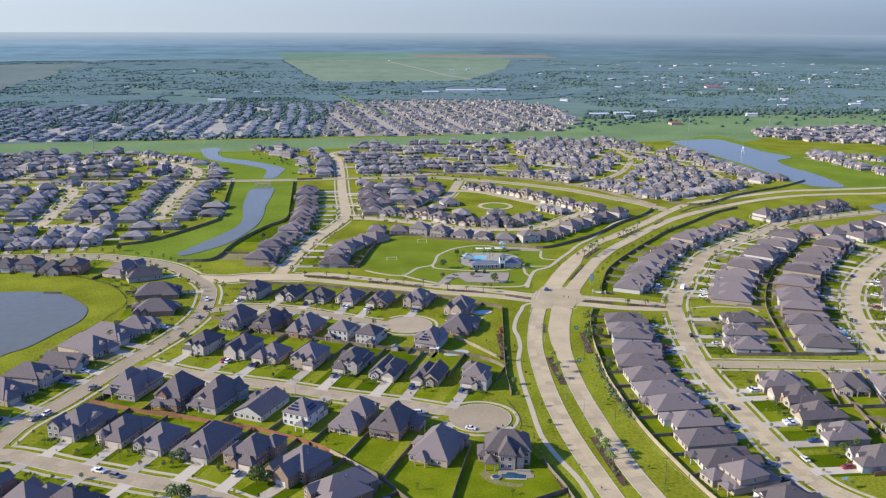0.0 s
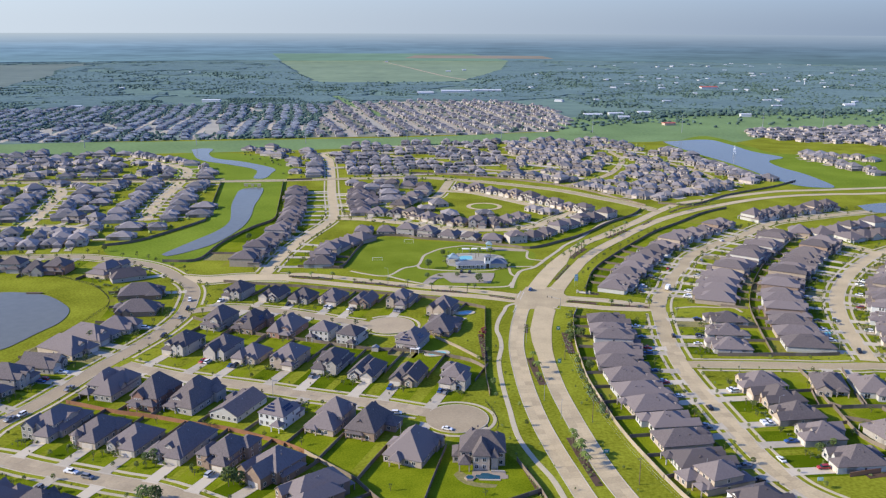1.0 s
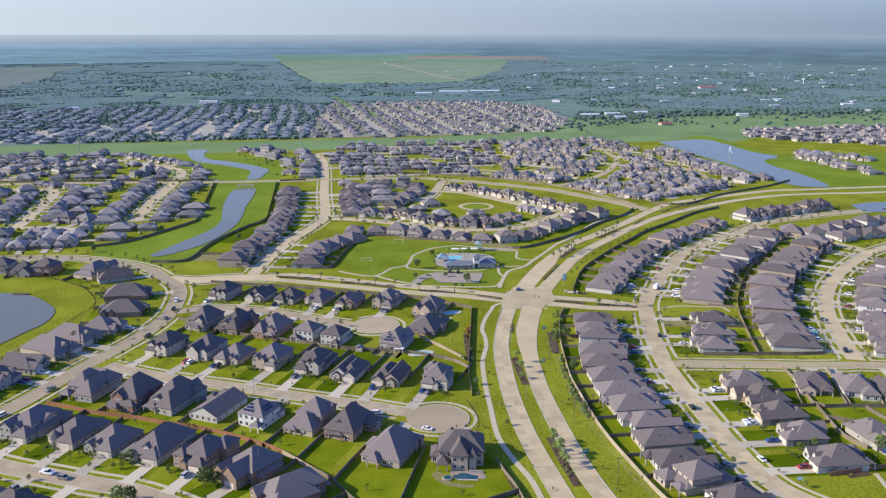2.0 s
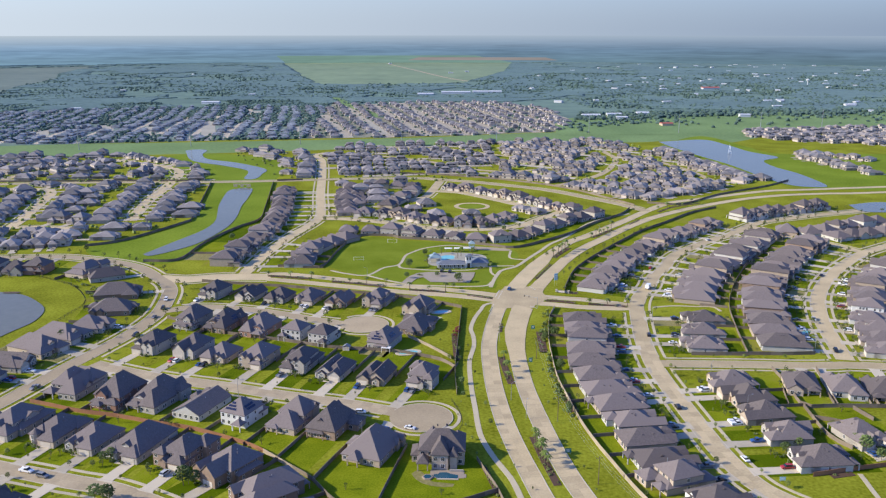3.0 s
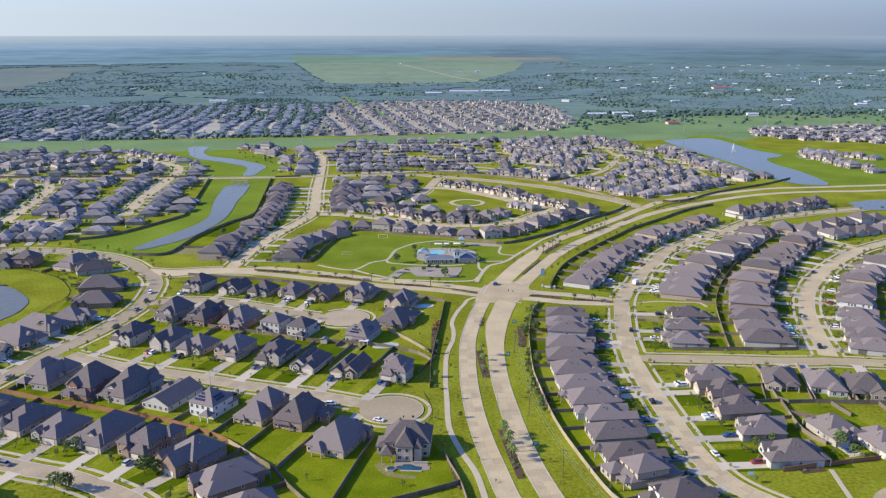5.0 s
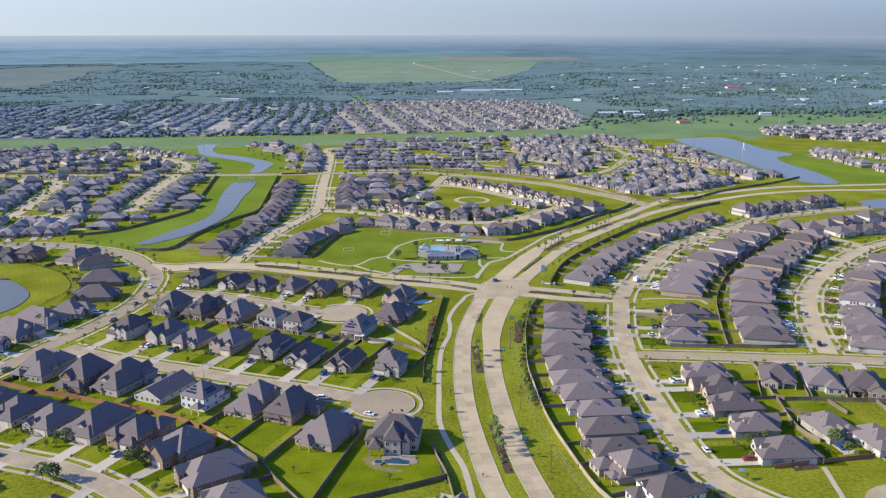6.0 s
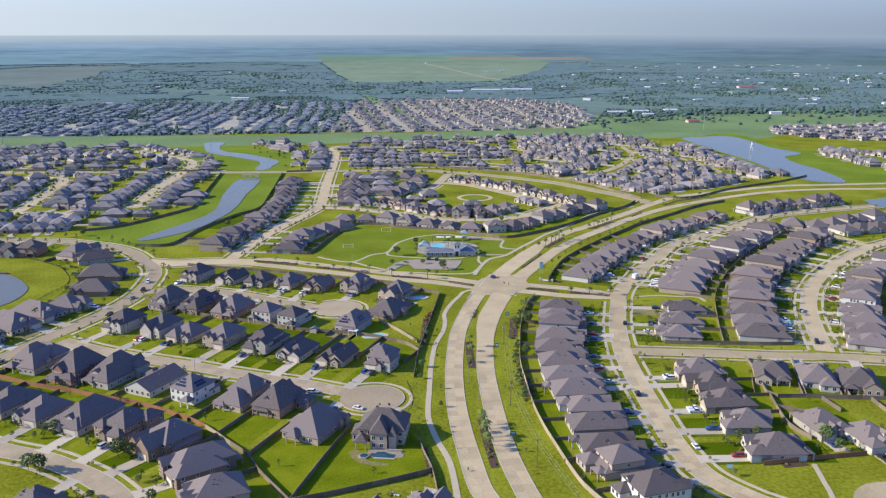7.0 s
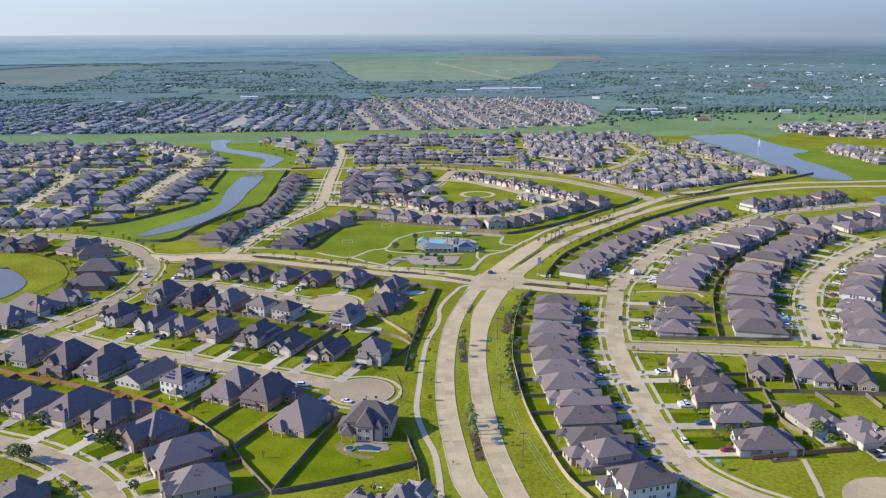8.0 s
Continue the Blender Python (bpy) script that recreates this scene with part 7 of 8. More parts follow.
def woods(name, outline, spacing, size, seed, mat, label, keep=1.0, avoid=(), patchy=0.0, flat=1.0):
    """Tree crowns as uneven lumps, joined into one mesh."""
    p, g = fill(outline, spacing, seed)
    p = p[g.random(len(p)) < keep]
    if patchy:
        dens = np.array([noise.noise((x / 170, y / 260, seed)) + 0.5 * noise.noise((x / 45, y / 70, seed)) for x, y in p])
        p = p[dens > patchy - 0.5]
    for o in avoid:
        p = np.array([q for q in p if not inside(q[0], q[1], o)])
    n = len(p)
    r = size * g.uniform(0.6, 1.3, n)
    a = g.uniform(0, 6.28, n)
    vs = np.zeros((n, 11, 3))
    for i in range(5):
        for k, (zz, f) in enumerate(((0.15, 0.85), (0.95, 0.8))):
            q = r * f * g.uniform(0.7, 1.25, n)
            t = a + i * 1.2566 + k * 0.6 + g.uniform(-0.2, 0.2, n)
            vs[:, k * 5 + i] = np.stack([p[:, 0] + q * np.cos(t), p[:, 1] + q * np.sin(t), r * 0.8 * (zz + g.uniform(-0.12, 0.12, n))], 1)
    vs[:, 10] = np.stack([p[:, 0] + r * g.uniform(-0.3, 0.3, n), p[:, 1] + r * g.uniform(-0.3, 0.3, n), r * g.uniform(0.95, 1.25, n)], 1)
    vs[:, :, 2] *= flat
    fs = []
    for i in range(5):
        j = (i + 1) % 5
        fs += [(i, j, 5 + i), (j, 5 + j, 5 + i), (5 + i, 5 + j, 10)]
    arrays(name, vs.reshape(-1, 3), (np.array(fs)[None] + 11 * np.arange(n)[:, None, None]).reshape(-1, 3), mat, label, "woods", "stuff")


def estate(name, outline, seed, angle, label, roof, gap=64.0, tall=0.4, wide=16.5, size=1.0, wall=None, gaps=0.06, flat=1.0, street=4.3, wind=1.0):
    """Gently winding streets side by side with a row of houses on either hand, inside an outline."""
    rows = FarRows(seed, flat)
    r = rows.r
    before = list(FAR_PLACED)
    o = np.array(outline)
    mid, reach = o.mean(0), np.linalg.norm(o - o.mean(0), axis=1).max()
    c, s = math.cos(angle), math.sin(angle)

    def at(u, v):
        v += wind * (9 * math.sin(u / 90 + seed) + 5 * math.sin(u / 37 + v))
        return mid[0] + c * u - s * v, mid[1] + s * u + c * v

    v = -reach
    while v < reach:
        u = -reach + r.uniform(0, wide)
        while u < reach:
            h = wide / 2 + 0.3
            x, y = at(u, v)
            if inside(x, y, outline) and road_gap(x, y) > 2:
                quad = [at(u - h, v), at(u + h, v)]
                (xa, ya), (xb, yb) = quad
                rows.flats.append([(xa + s * street, ya - c * street, 0.22), (xb + s * street, yb - c * street, 0.22), (xb - s * street, yb + c * street, 0.22), (xa - s * street, ya + c * street, 0.22)])
            for k in (-1, 1):
                x, y = at(u + r.uniform(-0.8, 0.8), v + k * (gap * 0.29 + r.uniform(-1.4, 1.4)))
                if r.random() < gaps or not inside(x, y, outline) or road_gap(x, y) < 8 or any(inside(x, y, o) for o in COURTS) or any(abs(x - a) < 14 and math.hypot(x - a, y - b) < 14 for a, b in before):
                    continue
                rows.at(x, y, angle + (0 if k > 0 else math.pi) + r.uniform(-0.12, 0.12), r.random() < tall, 5.0, size)
            u += wide
        v += gap
    rows.build(name, roof, label, wall)


# open paved courts and street ends between the far houses
COURTS = [[(-604.9, 1334.8), (-653.6, 1471.8), (-649.6, 1517.5), (-578.4, 1334.8)], [(-531.3, 1412.5), (-607.7, 1628.7), (-593.1, 1673.1), (-505.2, 1412.5)], [(-413.4, 1285.8), (-473.3, 1472.3), (-457.8, 1481.3), (-394.7, 1285.8)], [(-327.6, 1286), (-405.7, 1587), (-385.4, 1597.4), (-305.5, 1292.9)], [(-299, 1527.9), (-350.1, 1770), (-335, 1770.1), (-276.9, 1528)], [(-203, 1518.7), (-222, 1640.5), (-200.4, 1640.6), (-180.1, 1518.8)], [(-74.8, 1366.1), (-106.7, 1557.6), (-96, 1577.6), (-48.2, 1373.9)], [(-10.8, 1366.3), (-54.7, 1598.3), (-50, 1608.8), (-3.8, 1374)], [(27, 1374.1), (-15.2, 1577.8), (-3.3, 1598.4), (36.9, 1381.9)]]
for court in COURTS:
    sheet("court", court, 0.4, PALE_LOT, "pale paved street end between far houses", "road", False)
q, nrm = spline([(-223.2, 4303.6), (-60.9, 3572.8), (62.2, 3016), (130.2, 2813.2)], 20.0)
tagged(new("farm_track", ribbon(q, nrm, -5, 5, 0.2, 0.45).mesh("farm_track", SAND)), "pale sandy farm track across a field", "track", kind="structure")
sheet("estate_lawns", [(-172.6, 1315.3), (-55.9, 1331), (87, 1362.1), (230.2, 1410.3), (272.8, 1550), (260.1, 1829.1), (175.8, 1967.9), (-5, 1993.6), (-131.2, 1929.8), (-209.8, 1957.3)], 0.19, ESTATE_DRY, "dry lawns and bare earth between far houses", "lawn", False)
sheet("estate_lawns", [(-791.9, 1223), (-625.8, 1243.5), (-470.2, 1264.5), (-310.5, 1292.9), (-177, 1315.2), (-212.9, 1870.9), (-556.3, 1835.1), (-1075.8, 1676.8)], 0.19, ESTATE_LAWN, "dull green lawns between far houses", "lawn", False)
estate("far_estate_west", [(-791.9, 1223), (-625.8, 1243.5), (-470.2, 1264.5), (-310.5, 1292.9), (-177, 1315.2), (-212.9, 1870.9), (-556.3, 1835.1), (-1075.8, 1676.8)], 91, radians(98), "a far estate among trees", HAZY_ROOF, 54.0, 0.25, 12.5, 0.68, FAR_BRICK, 0.14, 0.8, 5.0, 0.5)
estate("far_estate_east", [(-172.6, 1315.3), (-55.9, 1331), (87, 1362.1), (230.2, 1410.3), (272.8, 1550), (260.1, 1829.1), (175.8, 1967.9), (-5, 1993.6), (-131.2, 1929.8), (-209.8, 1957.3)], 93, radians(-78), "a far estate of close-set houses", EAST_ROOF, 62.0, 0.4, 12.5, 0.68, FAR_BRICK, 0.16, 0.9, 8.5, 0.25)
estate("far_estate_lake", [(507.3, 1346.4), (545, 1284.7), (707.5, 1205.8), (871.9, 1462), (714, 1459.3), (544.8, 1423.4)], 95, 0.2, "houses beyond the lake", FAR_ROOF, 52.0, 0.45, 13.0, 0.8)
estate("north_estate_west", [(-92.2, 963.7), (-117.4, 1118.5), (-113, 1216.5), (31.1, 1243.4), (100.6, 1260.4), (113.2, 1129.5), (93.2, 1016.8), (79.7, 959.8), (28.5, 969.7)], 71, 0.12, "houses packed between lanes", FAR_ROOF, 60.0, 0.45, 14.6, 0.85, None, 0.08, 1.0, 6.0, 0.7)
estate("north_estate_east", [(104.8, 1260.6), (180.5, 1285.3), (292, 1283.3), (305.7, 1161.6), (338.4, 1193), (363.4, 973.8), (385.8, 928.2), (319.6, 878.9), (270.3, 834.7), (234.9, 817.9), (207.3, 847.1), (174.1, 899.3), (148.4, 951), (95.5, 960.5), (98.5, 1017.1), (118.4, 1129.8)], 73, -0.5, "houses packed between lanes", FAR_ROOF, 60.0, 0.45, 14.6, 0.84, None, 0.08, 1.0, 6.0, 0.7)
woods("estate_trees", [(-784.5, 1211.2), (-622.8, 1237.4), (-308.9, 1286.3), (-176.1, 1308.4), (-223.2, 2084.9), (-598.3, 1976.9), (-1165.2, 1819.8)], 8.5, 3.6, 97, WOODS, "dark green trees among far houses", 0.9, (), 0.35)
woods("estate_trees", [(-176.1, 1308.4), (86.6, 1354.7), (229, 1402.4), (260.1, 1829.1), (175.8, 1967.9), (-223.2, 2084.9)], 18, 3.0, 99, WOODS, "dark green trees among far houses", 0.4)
FIELD_LINES = [f[1] for f in far_sheets]
GREEN_STRIP = [(-250, 2191), (-233, 2191), (-150, 1900), (-70, 1641), (-92, 1641), (-172, 1890)]
sheet("green_strip", GREEN_STRIP, 0.5, CHANNEL, "narrow green strip between far estates", "grass", False)
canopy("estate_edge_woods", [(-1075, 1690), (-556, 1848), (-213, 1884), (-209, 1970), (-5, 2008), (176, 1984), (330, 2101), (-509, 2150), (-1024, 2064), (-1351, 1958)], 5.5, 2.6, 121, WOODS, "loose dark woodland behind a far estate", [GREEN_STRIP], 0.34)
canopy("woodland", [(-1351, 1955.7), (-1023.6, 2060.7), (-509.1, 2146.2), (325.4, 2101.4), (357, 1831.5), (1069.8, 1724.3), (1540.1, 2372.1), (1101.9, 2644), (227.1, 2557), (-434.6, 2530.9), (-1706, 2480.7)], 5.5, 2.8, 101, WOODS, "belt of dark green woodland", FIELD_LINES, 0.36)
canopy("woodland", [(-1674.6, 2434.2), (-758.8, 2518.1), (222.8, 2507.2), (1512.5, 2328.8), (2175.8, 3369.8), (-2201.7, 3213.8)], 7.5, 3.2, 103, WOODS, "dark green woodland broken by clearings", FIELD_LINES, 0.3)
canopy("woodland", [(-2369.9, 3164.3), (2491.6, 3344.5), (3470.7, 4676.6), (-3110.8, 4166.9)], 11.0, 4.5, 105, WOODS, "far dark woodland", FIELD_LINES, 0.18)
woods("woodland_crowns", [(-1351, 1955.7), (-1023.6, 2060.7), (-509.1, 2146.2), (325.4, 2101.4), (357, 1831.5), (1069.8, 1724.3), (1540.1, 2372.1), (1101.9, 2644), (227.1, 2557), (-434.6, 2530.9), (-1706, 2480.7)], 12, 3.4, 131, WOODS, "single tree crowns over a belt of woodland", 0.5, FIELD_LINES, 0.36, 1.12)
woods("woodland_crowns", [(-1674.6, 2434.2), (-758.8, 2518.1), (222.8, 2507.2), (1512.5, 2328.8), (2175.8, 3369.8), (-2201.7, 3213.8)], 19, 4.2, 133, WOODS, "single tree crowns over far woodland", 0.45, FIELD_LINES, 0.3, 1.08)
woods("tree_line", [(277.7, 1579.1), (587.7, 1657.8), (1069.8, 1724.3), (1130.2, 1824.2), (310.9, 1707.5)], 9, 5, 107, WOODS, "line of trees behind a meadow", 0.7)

woods("scattered_trees", [(219.6, 1402.3), (333.6, 1708), (677.4, 1813.3), (1099.1, 1772.9), (1035.2, 1667.2), (594.3, 1585.3), (265.6, 1451.6)], 13, 4.6, 123, WOODS, "loose belt of trees round far farm buildings", 0.6, (), 0.42, 0.8)
woods("meadow_trees", [(242.4, 1371.9), (512.3, 1439.2), (978.3, 1573.1), (1069.8, 1724.3), (301, 1651.7)], 26, 4.5, 109, WOODS, "scattered trees and scrub in a meadow", 0.5, (), 0.45)
woods("channel_trees", [(-814.4, 1285.9), (-316.8, 1320.2), (222, 1418.2), (236.6, 1451.2), (-323.4, 1348.5), (-835.1, 1319.6)], 15, 3.0, 111, WOODS, "row of scrubby trees behind the channel", 0.5, (), 0.4)

for area, seed in (([(-771.9, 1087.3), (-576.2, 1096.6), (-393.4, 1116.8), (-247.7, 1000.1), (-227.4, 940.4), (-195.8, 758.9), (-216, 686.2), (-247.3, 630.4), (-422.6, 628.9)], 113), ([(-255.6, 1165), (-143, 1176.5), (-105.3, 950.6), (-148.5, 948.4)], 115), ([(-58.7, 768.7), (-113, 1216.5), (100.6, 1260.4), (113.2, 1129.5), (79.7, 947.6), (24.6, 925.2), (2.2, 800.1)], 117), ([(104.8, 1260.6), (292, 1283.3), (338.4, 1193), (385.8, 928.2), (270.3, 834.7), (207.3, 847.1), (148.4, 951), (95.5, 960.5)], 119), ([(521.7, 1149), (578.1, 1083.4), (530.8, 978.1), (505.2, 1105.1)], 121)):
    woods("garden_trees", area, 12, 1.9, seed, LEAF, "small green garden trees between far houses", 0.55)

# ---- far buildings ----
def shed(x, y, turn, w, d, h, wall_mat, roof_mat, label, category="building", name="warehouse"):
    ob = thing(name, pose(x, y, 0, 0, 0, turn), label, category)
    part("wall", Shape().box(-w / 2, -d / 2, 0, w / 2, d / 2, h), wall_mat, ob)
    part("roof", Shape().add([(-w / 2 - 0.5, -d / 2 - 0.5, h), (w / 2 + 0.5, -d / 2 - 0.5, h), (w / 2 + 0.5, d / 2 + 0.5, h), (-w / 2 - 0.5, d / 2 + 0.5, h), (-w / 2 - 0.5, 0, h + d * 0.12), (w / 2 + 0.5, 0, h + d * 0.12)],
                              [(0, 1, 5, 4), (2, 3, 4, 5), (0, 4, 3), (1, 2, 5), (3, 2, 1, 0)]), roof_mat, ob)
    return ob


for (x, y), w, d in zip([(-2.7, 2199.3), (75.5, 2259.9), (158.4, 2282.8), (-482.5, 1949.8), (320.9, 1641.4), (369.2, 1664), (430.1, 1687.4), (371.5, 1601), (617, 1647.6), (925, 1872.5)], (40, 75, 75, 40, 34, 28, 24, 20, 20, 22), (18, 18, 18, 14, 16, 14, 16, 12, 12, 14)):
    shed(x, y, rnd.uniform(-4, 4), w, d, 5.0, METAL_WHITE, METAL_WHITE, "long white metal-roofed warehouse among trees")
shed(787.3, 2411.4, 3, 46, 22, 6, METAL_WHITE, BRICK_ROOF_RED, "red-roofed white farm building among trees")
shed(427.8, 1497.6, 10, 20, 14, 4, BRICK_BEIGE, BRICK_ROOF_RED, "brown-roofed farmhouse in a meadow", name="farmhouse")
g = np.random.default_rng(5)
for (x, y) in [(576, 2791.8), (676.3, 2708.9), (843.6, 2929.3), (872.8, 2775), (1360.7, 3974.3), (1430.6, 4101.6), (1761, 4703.4), (1173, 2729.8), (1500.5, 3706.2), (1225.9, 3159.5), (983, 4134.2), (998.6, 3780.7), (724, 3763.3), (841.1, 2347.8), (872.5, 2348.9), (819, 1985.6), (829, 2017.1), (930.1, 2869), (595.4, 2571.5), (1201.6, 3963.7), (-824.2, 2353.2), (-869.7, 3205.8), (78, 3340.5), (142.6, 3432.2), (-203.8, 4248.9), (-723.4, 1804.8), (-443.8, 2203.8), (1522.2, 3252.6), (1740.4, 3477.8), (1734, 4187.1), (1144.8, 2470.3), (907.3, 1744.3)] + [(float(g.uniform(0.12, 0.52) * q), float(q)) for q in g.uniform(1850, 4300, 46)]:
    shed(x, y, float(g.uniform(-40, 40)), float(g.uniform(9, 20)), float(g.uniform(8, 12)), 4.0, METAL_WHITE, METAL_WHITE, "small white building among far trees", name="far_building")


def water_tower(x, y, h):
    ob = thing("water_tower", pose(x, y, 0), "white water tower above far woods", "water tower")
    part("stem", Shape().taper(0, 0, 0, h * 0.75, 1.6, 1.2, 12), METAL_WHITE, ob)
    part("tank", Shape().taper(0, 0, h * 0.68, h * 0.78, 1.3, 5, 14).taper(0, 0, h * 0.78, h * 0.92, 5, 5, 14).taper(0, 0, h * 0.92, h, 5, 1.4, 14), METAL_WHITE, ob)


water_tower(1135.6, 2592.9, 20)
water_tower(2192.9, 4501.3, 44)


def pylon(x, y, h):
    ob = thing("power_pole", pose(x, y, 0), "tall grey steel transmission pole beside the channel", "power pole", "transmission poles")
    part("mast", Shape().taper(0, 0, 0, h, 0.55, 0.25, 8), GALV, ob)
    for k in (0.8, 0.88, 0.96):
        part("arm", Shape().box(-2.6, -0.12, h * k, 2.6, 0.12, h * k + 0.22), GALV, ob)


for x, y in [(-601.1, 1167.6), (-471.8, 1193.1), (-325.4, 1226.8), (-172, 1247.8), (-24.8, 1275.9), (118.4, 1304.4), (272.6, 1381.9), (419.7, 1388.5), (567.1, 1428.8), (687.8, 1469.4)]:
    pylon(x, y, 30)

# ---- cars ----
CARS = {}
WHEEL = Shape().rod((0, -0.12, 0), (0, 0.12, 0), 0.35, 0.35, 10).rod((0, -0.13, 0), (0, 0.13, 0), 0.2, 0.2, 8).mesh("wheel", TYRE, RIM)
for side_face in WHEEL.polygons[12:]:
    side_face.material_index = 1


def make_car(kind, paint, colour):
    """A saloon, an SUV or a pickup: body, glass, roof, four wheels."""
    ob = thing("car", pose(0, 0, 0), f"{colour} {kind} parked on pale concrete", "car", "parked cars")
    length, width, tall = {"saloon": (4.7, 1.82, 1.42), "SUV": (4.8, 1.95, 1.78), "pickup": (5.7, 2.0, 1.85)}[kind]
    hl, hw = length / 2, width / 2
    belt = 0.92 if kind == "saloon" else 1.08
    prof = [(-hl, 0.35), (-hl, belt - 0.1), (-hl + 0.15, belt), (hl - 1.25, belt), (hl - 0.2, belt - 0.18), (hl, 0.6), (hl - 0.05, 0.35)]
    n = len(prof)
    bd = Shape().add([(px, -hw, pz) for px, pz in prof] + [(px, hw, pz) for px, pz in prof], [tuple(range(n)), tuple(range(2 * n - 1, n - 1, -1))] + [(i, n + i, n + (i + 1) % n, (i + 1) % n) for i in range(n)])
    if kind == "pickup":
        x0, x1, x2, x3 = -0.5, -0.35, 0.75, 1.45
        bd.box(-hl + 0.05, -hw + 0.02, belt, -0.75, -hw + 0.14, belt + 0.2).box(-hl + 0.05, hw - 0.14, belt, -0.75, hw - 0.02, belt + 0.2)
    elif kind == "SUV":
        x0, x1, x2, x3 = -hl + 0.1, -hl + 0.45, 0.55, 1.3
    else:
        x0, x1, x2, x3 = -hl + 0.75, -hl + 1.45, 0.3, 1.15
    gl = Shape().add([(x0, -hw + 0.08, belt), (x3, -hw + 0.08, belt), (x3, hw - 0.08, belt), (x0, hw - 0.08, belt), (x1, -hw + 0.25, tall - 0.07), (x2, -hw + 0.25, tall - 0.07), (x2, hw - 0.25, tall - 0.07), (x1, hw - 0.25, tall - 0.07)],
                     [(0, 1, 5, 4), (1, 2, 6, 5), (2, 3, 7, 6), (3, 0, 4, 7), (4, 5, 6, 7)])
    part("body", bd, paint, ob)
    part("window_glass", gl, CAR_GLASS, ob, "dark car glass")
    part("roof", Shape().box(x1 - 0.04, -hw + 0.22, tall - 0.07, x2 + 0.04, hw - 0.22, tall), paint, ob)
    for wx in (-hl + 0.95, hl - 0.9):
        for wy in (-hw + 0.1, hw - 0.1):
            wh = part("wheel", WHEEL, None, ob)
            wh.matrix_basis = pose(wx, wy, 0.35)
    return ob


PAINTS = [(PAINT_WHITE, "white"), (PAINT_BLACK, "black"), (PAINT_GREY, "dark grey"), (PAINT_SILVER, "silver"), (PAINT_BLUE, "blue"), (PAINT_RED, "red")]


def car(x, y, turn, kind, k, z=0.16):
    m = pose(x, y, z, 0, 0, turn)
    key = (kind, k)
    if key in CARS:
        return copy_thing(CARS[key], m)
    CARS[key] = make_car(kind, *PAINTS[k])
    CARS[key].matrix_basis = m


KINDS = ("saloon", "SUV", "SUV", "pickup")
crnd = random.Random(3)
for hx, hy, ht, hwid, hdep, hproj, hreach, htall, hgx, hy0, hside, hlw, hback in HOUSES:
    if hy > 560 or hreach < 5.5 or crnd.random() > (0.7 if hx > 60 else 0.42):
        continue
    c, s = math.cos(radians(ht)), math.sin(radians(ht))
    for k in range(1 if crnd.random() < 0.65 else 2):
        a, b = hgx + (-1.2, 1.3)[k], hy0 - 3.2 - crnd.uniform(0, 0.5)
        car(hx + c * a - s * b, hy + s * a + c * b, ht + 90 + crnd.choice((0, 180)) + crnd.uniform(-2, 2), crnd.choice(KINDS), crnd.choice((0, 0, 1, 1, 2, 3, 4, 5)))


def street_car(spot, offset, kind, k):
    """A car by the kerb of the street that passes the spot."""
    i = int(np.argmin(np.hypot(ALL_LINE[:, 0] - spot[0], ALL_LINE[:, 1] - spot[1])))
    j = min(i + 1, len(ALL_LINE) - 1)
    d = ALL_LINE[j] - ALL_LINE[i - 1]
    car(spot[0], spot[1], math.degrees(math.atan2(d[1], d[0])) + offset, kind, k, 0.17)


for (spot, off, kind, k) in zip([(-139.1, 506.6), (-135.7, 489.7), (-135.8, 473.6), (-136.2, 443.2), (-4.7, 345.5), (-158.9, 372.6), (-171.2, 340.5), (-168.2, 344.9), (-126.6, 295.2), (-118.8, 291.3), (135, 349.8), (163.1, 550.9), (178.1, 577.9), (144.2, 441.6), (235.7, 417.6), (210.7, 641.6), (75, 527.3), (243.2, 658.4), (148.3, 302.7), (208.1, 598.3), (289.3, 557.8), (245.5, 467.3)], (0, 0, 0, 0, 20, 0, 0, 0, 0, 0, 0, 0, 0, 0, 0, 0, 0, 0, 0, 0, 0, 0), ("SUV", "SUV", "saloon", "SUV", "SUV", "pickup", "pickup", "SUV", "pickup", "SUV", "SUV", "SUV", "saloon", "SUV", "SUV", "saloon", "SUV", "saloon", "saloon", "SUV", "saloon", "pickup"), (0, 1, 2, 1, 0, 2, 2, 0, 0, 2, 1, 2, 5, 1, 1, 3, 4, 0, 0, 2, 1, 3)):
    street_car(spot, off, kind, k)
car(17.3, 330, -20, "saloon", 0, 0.28)
for x, y in [(31.7, 569), (37.2, 567.6)]:
    car(x, y, 80, "SUV", 1, 0.31)


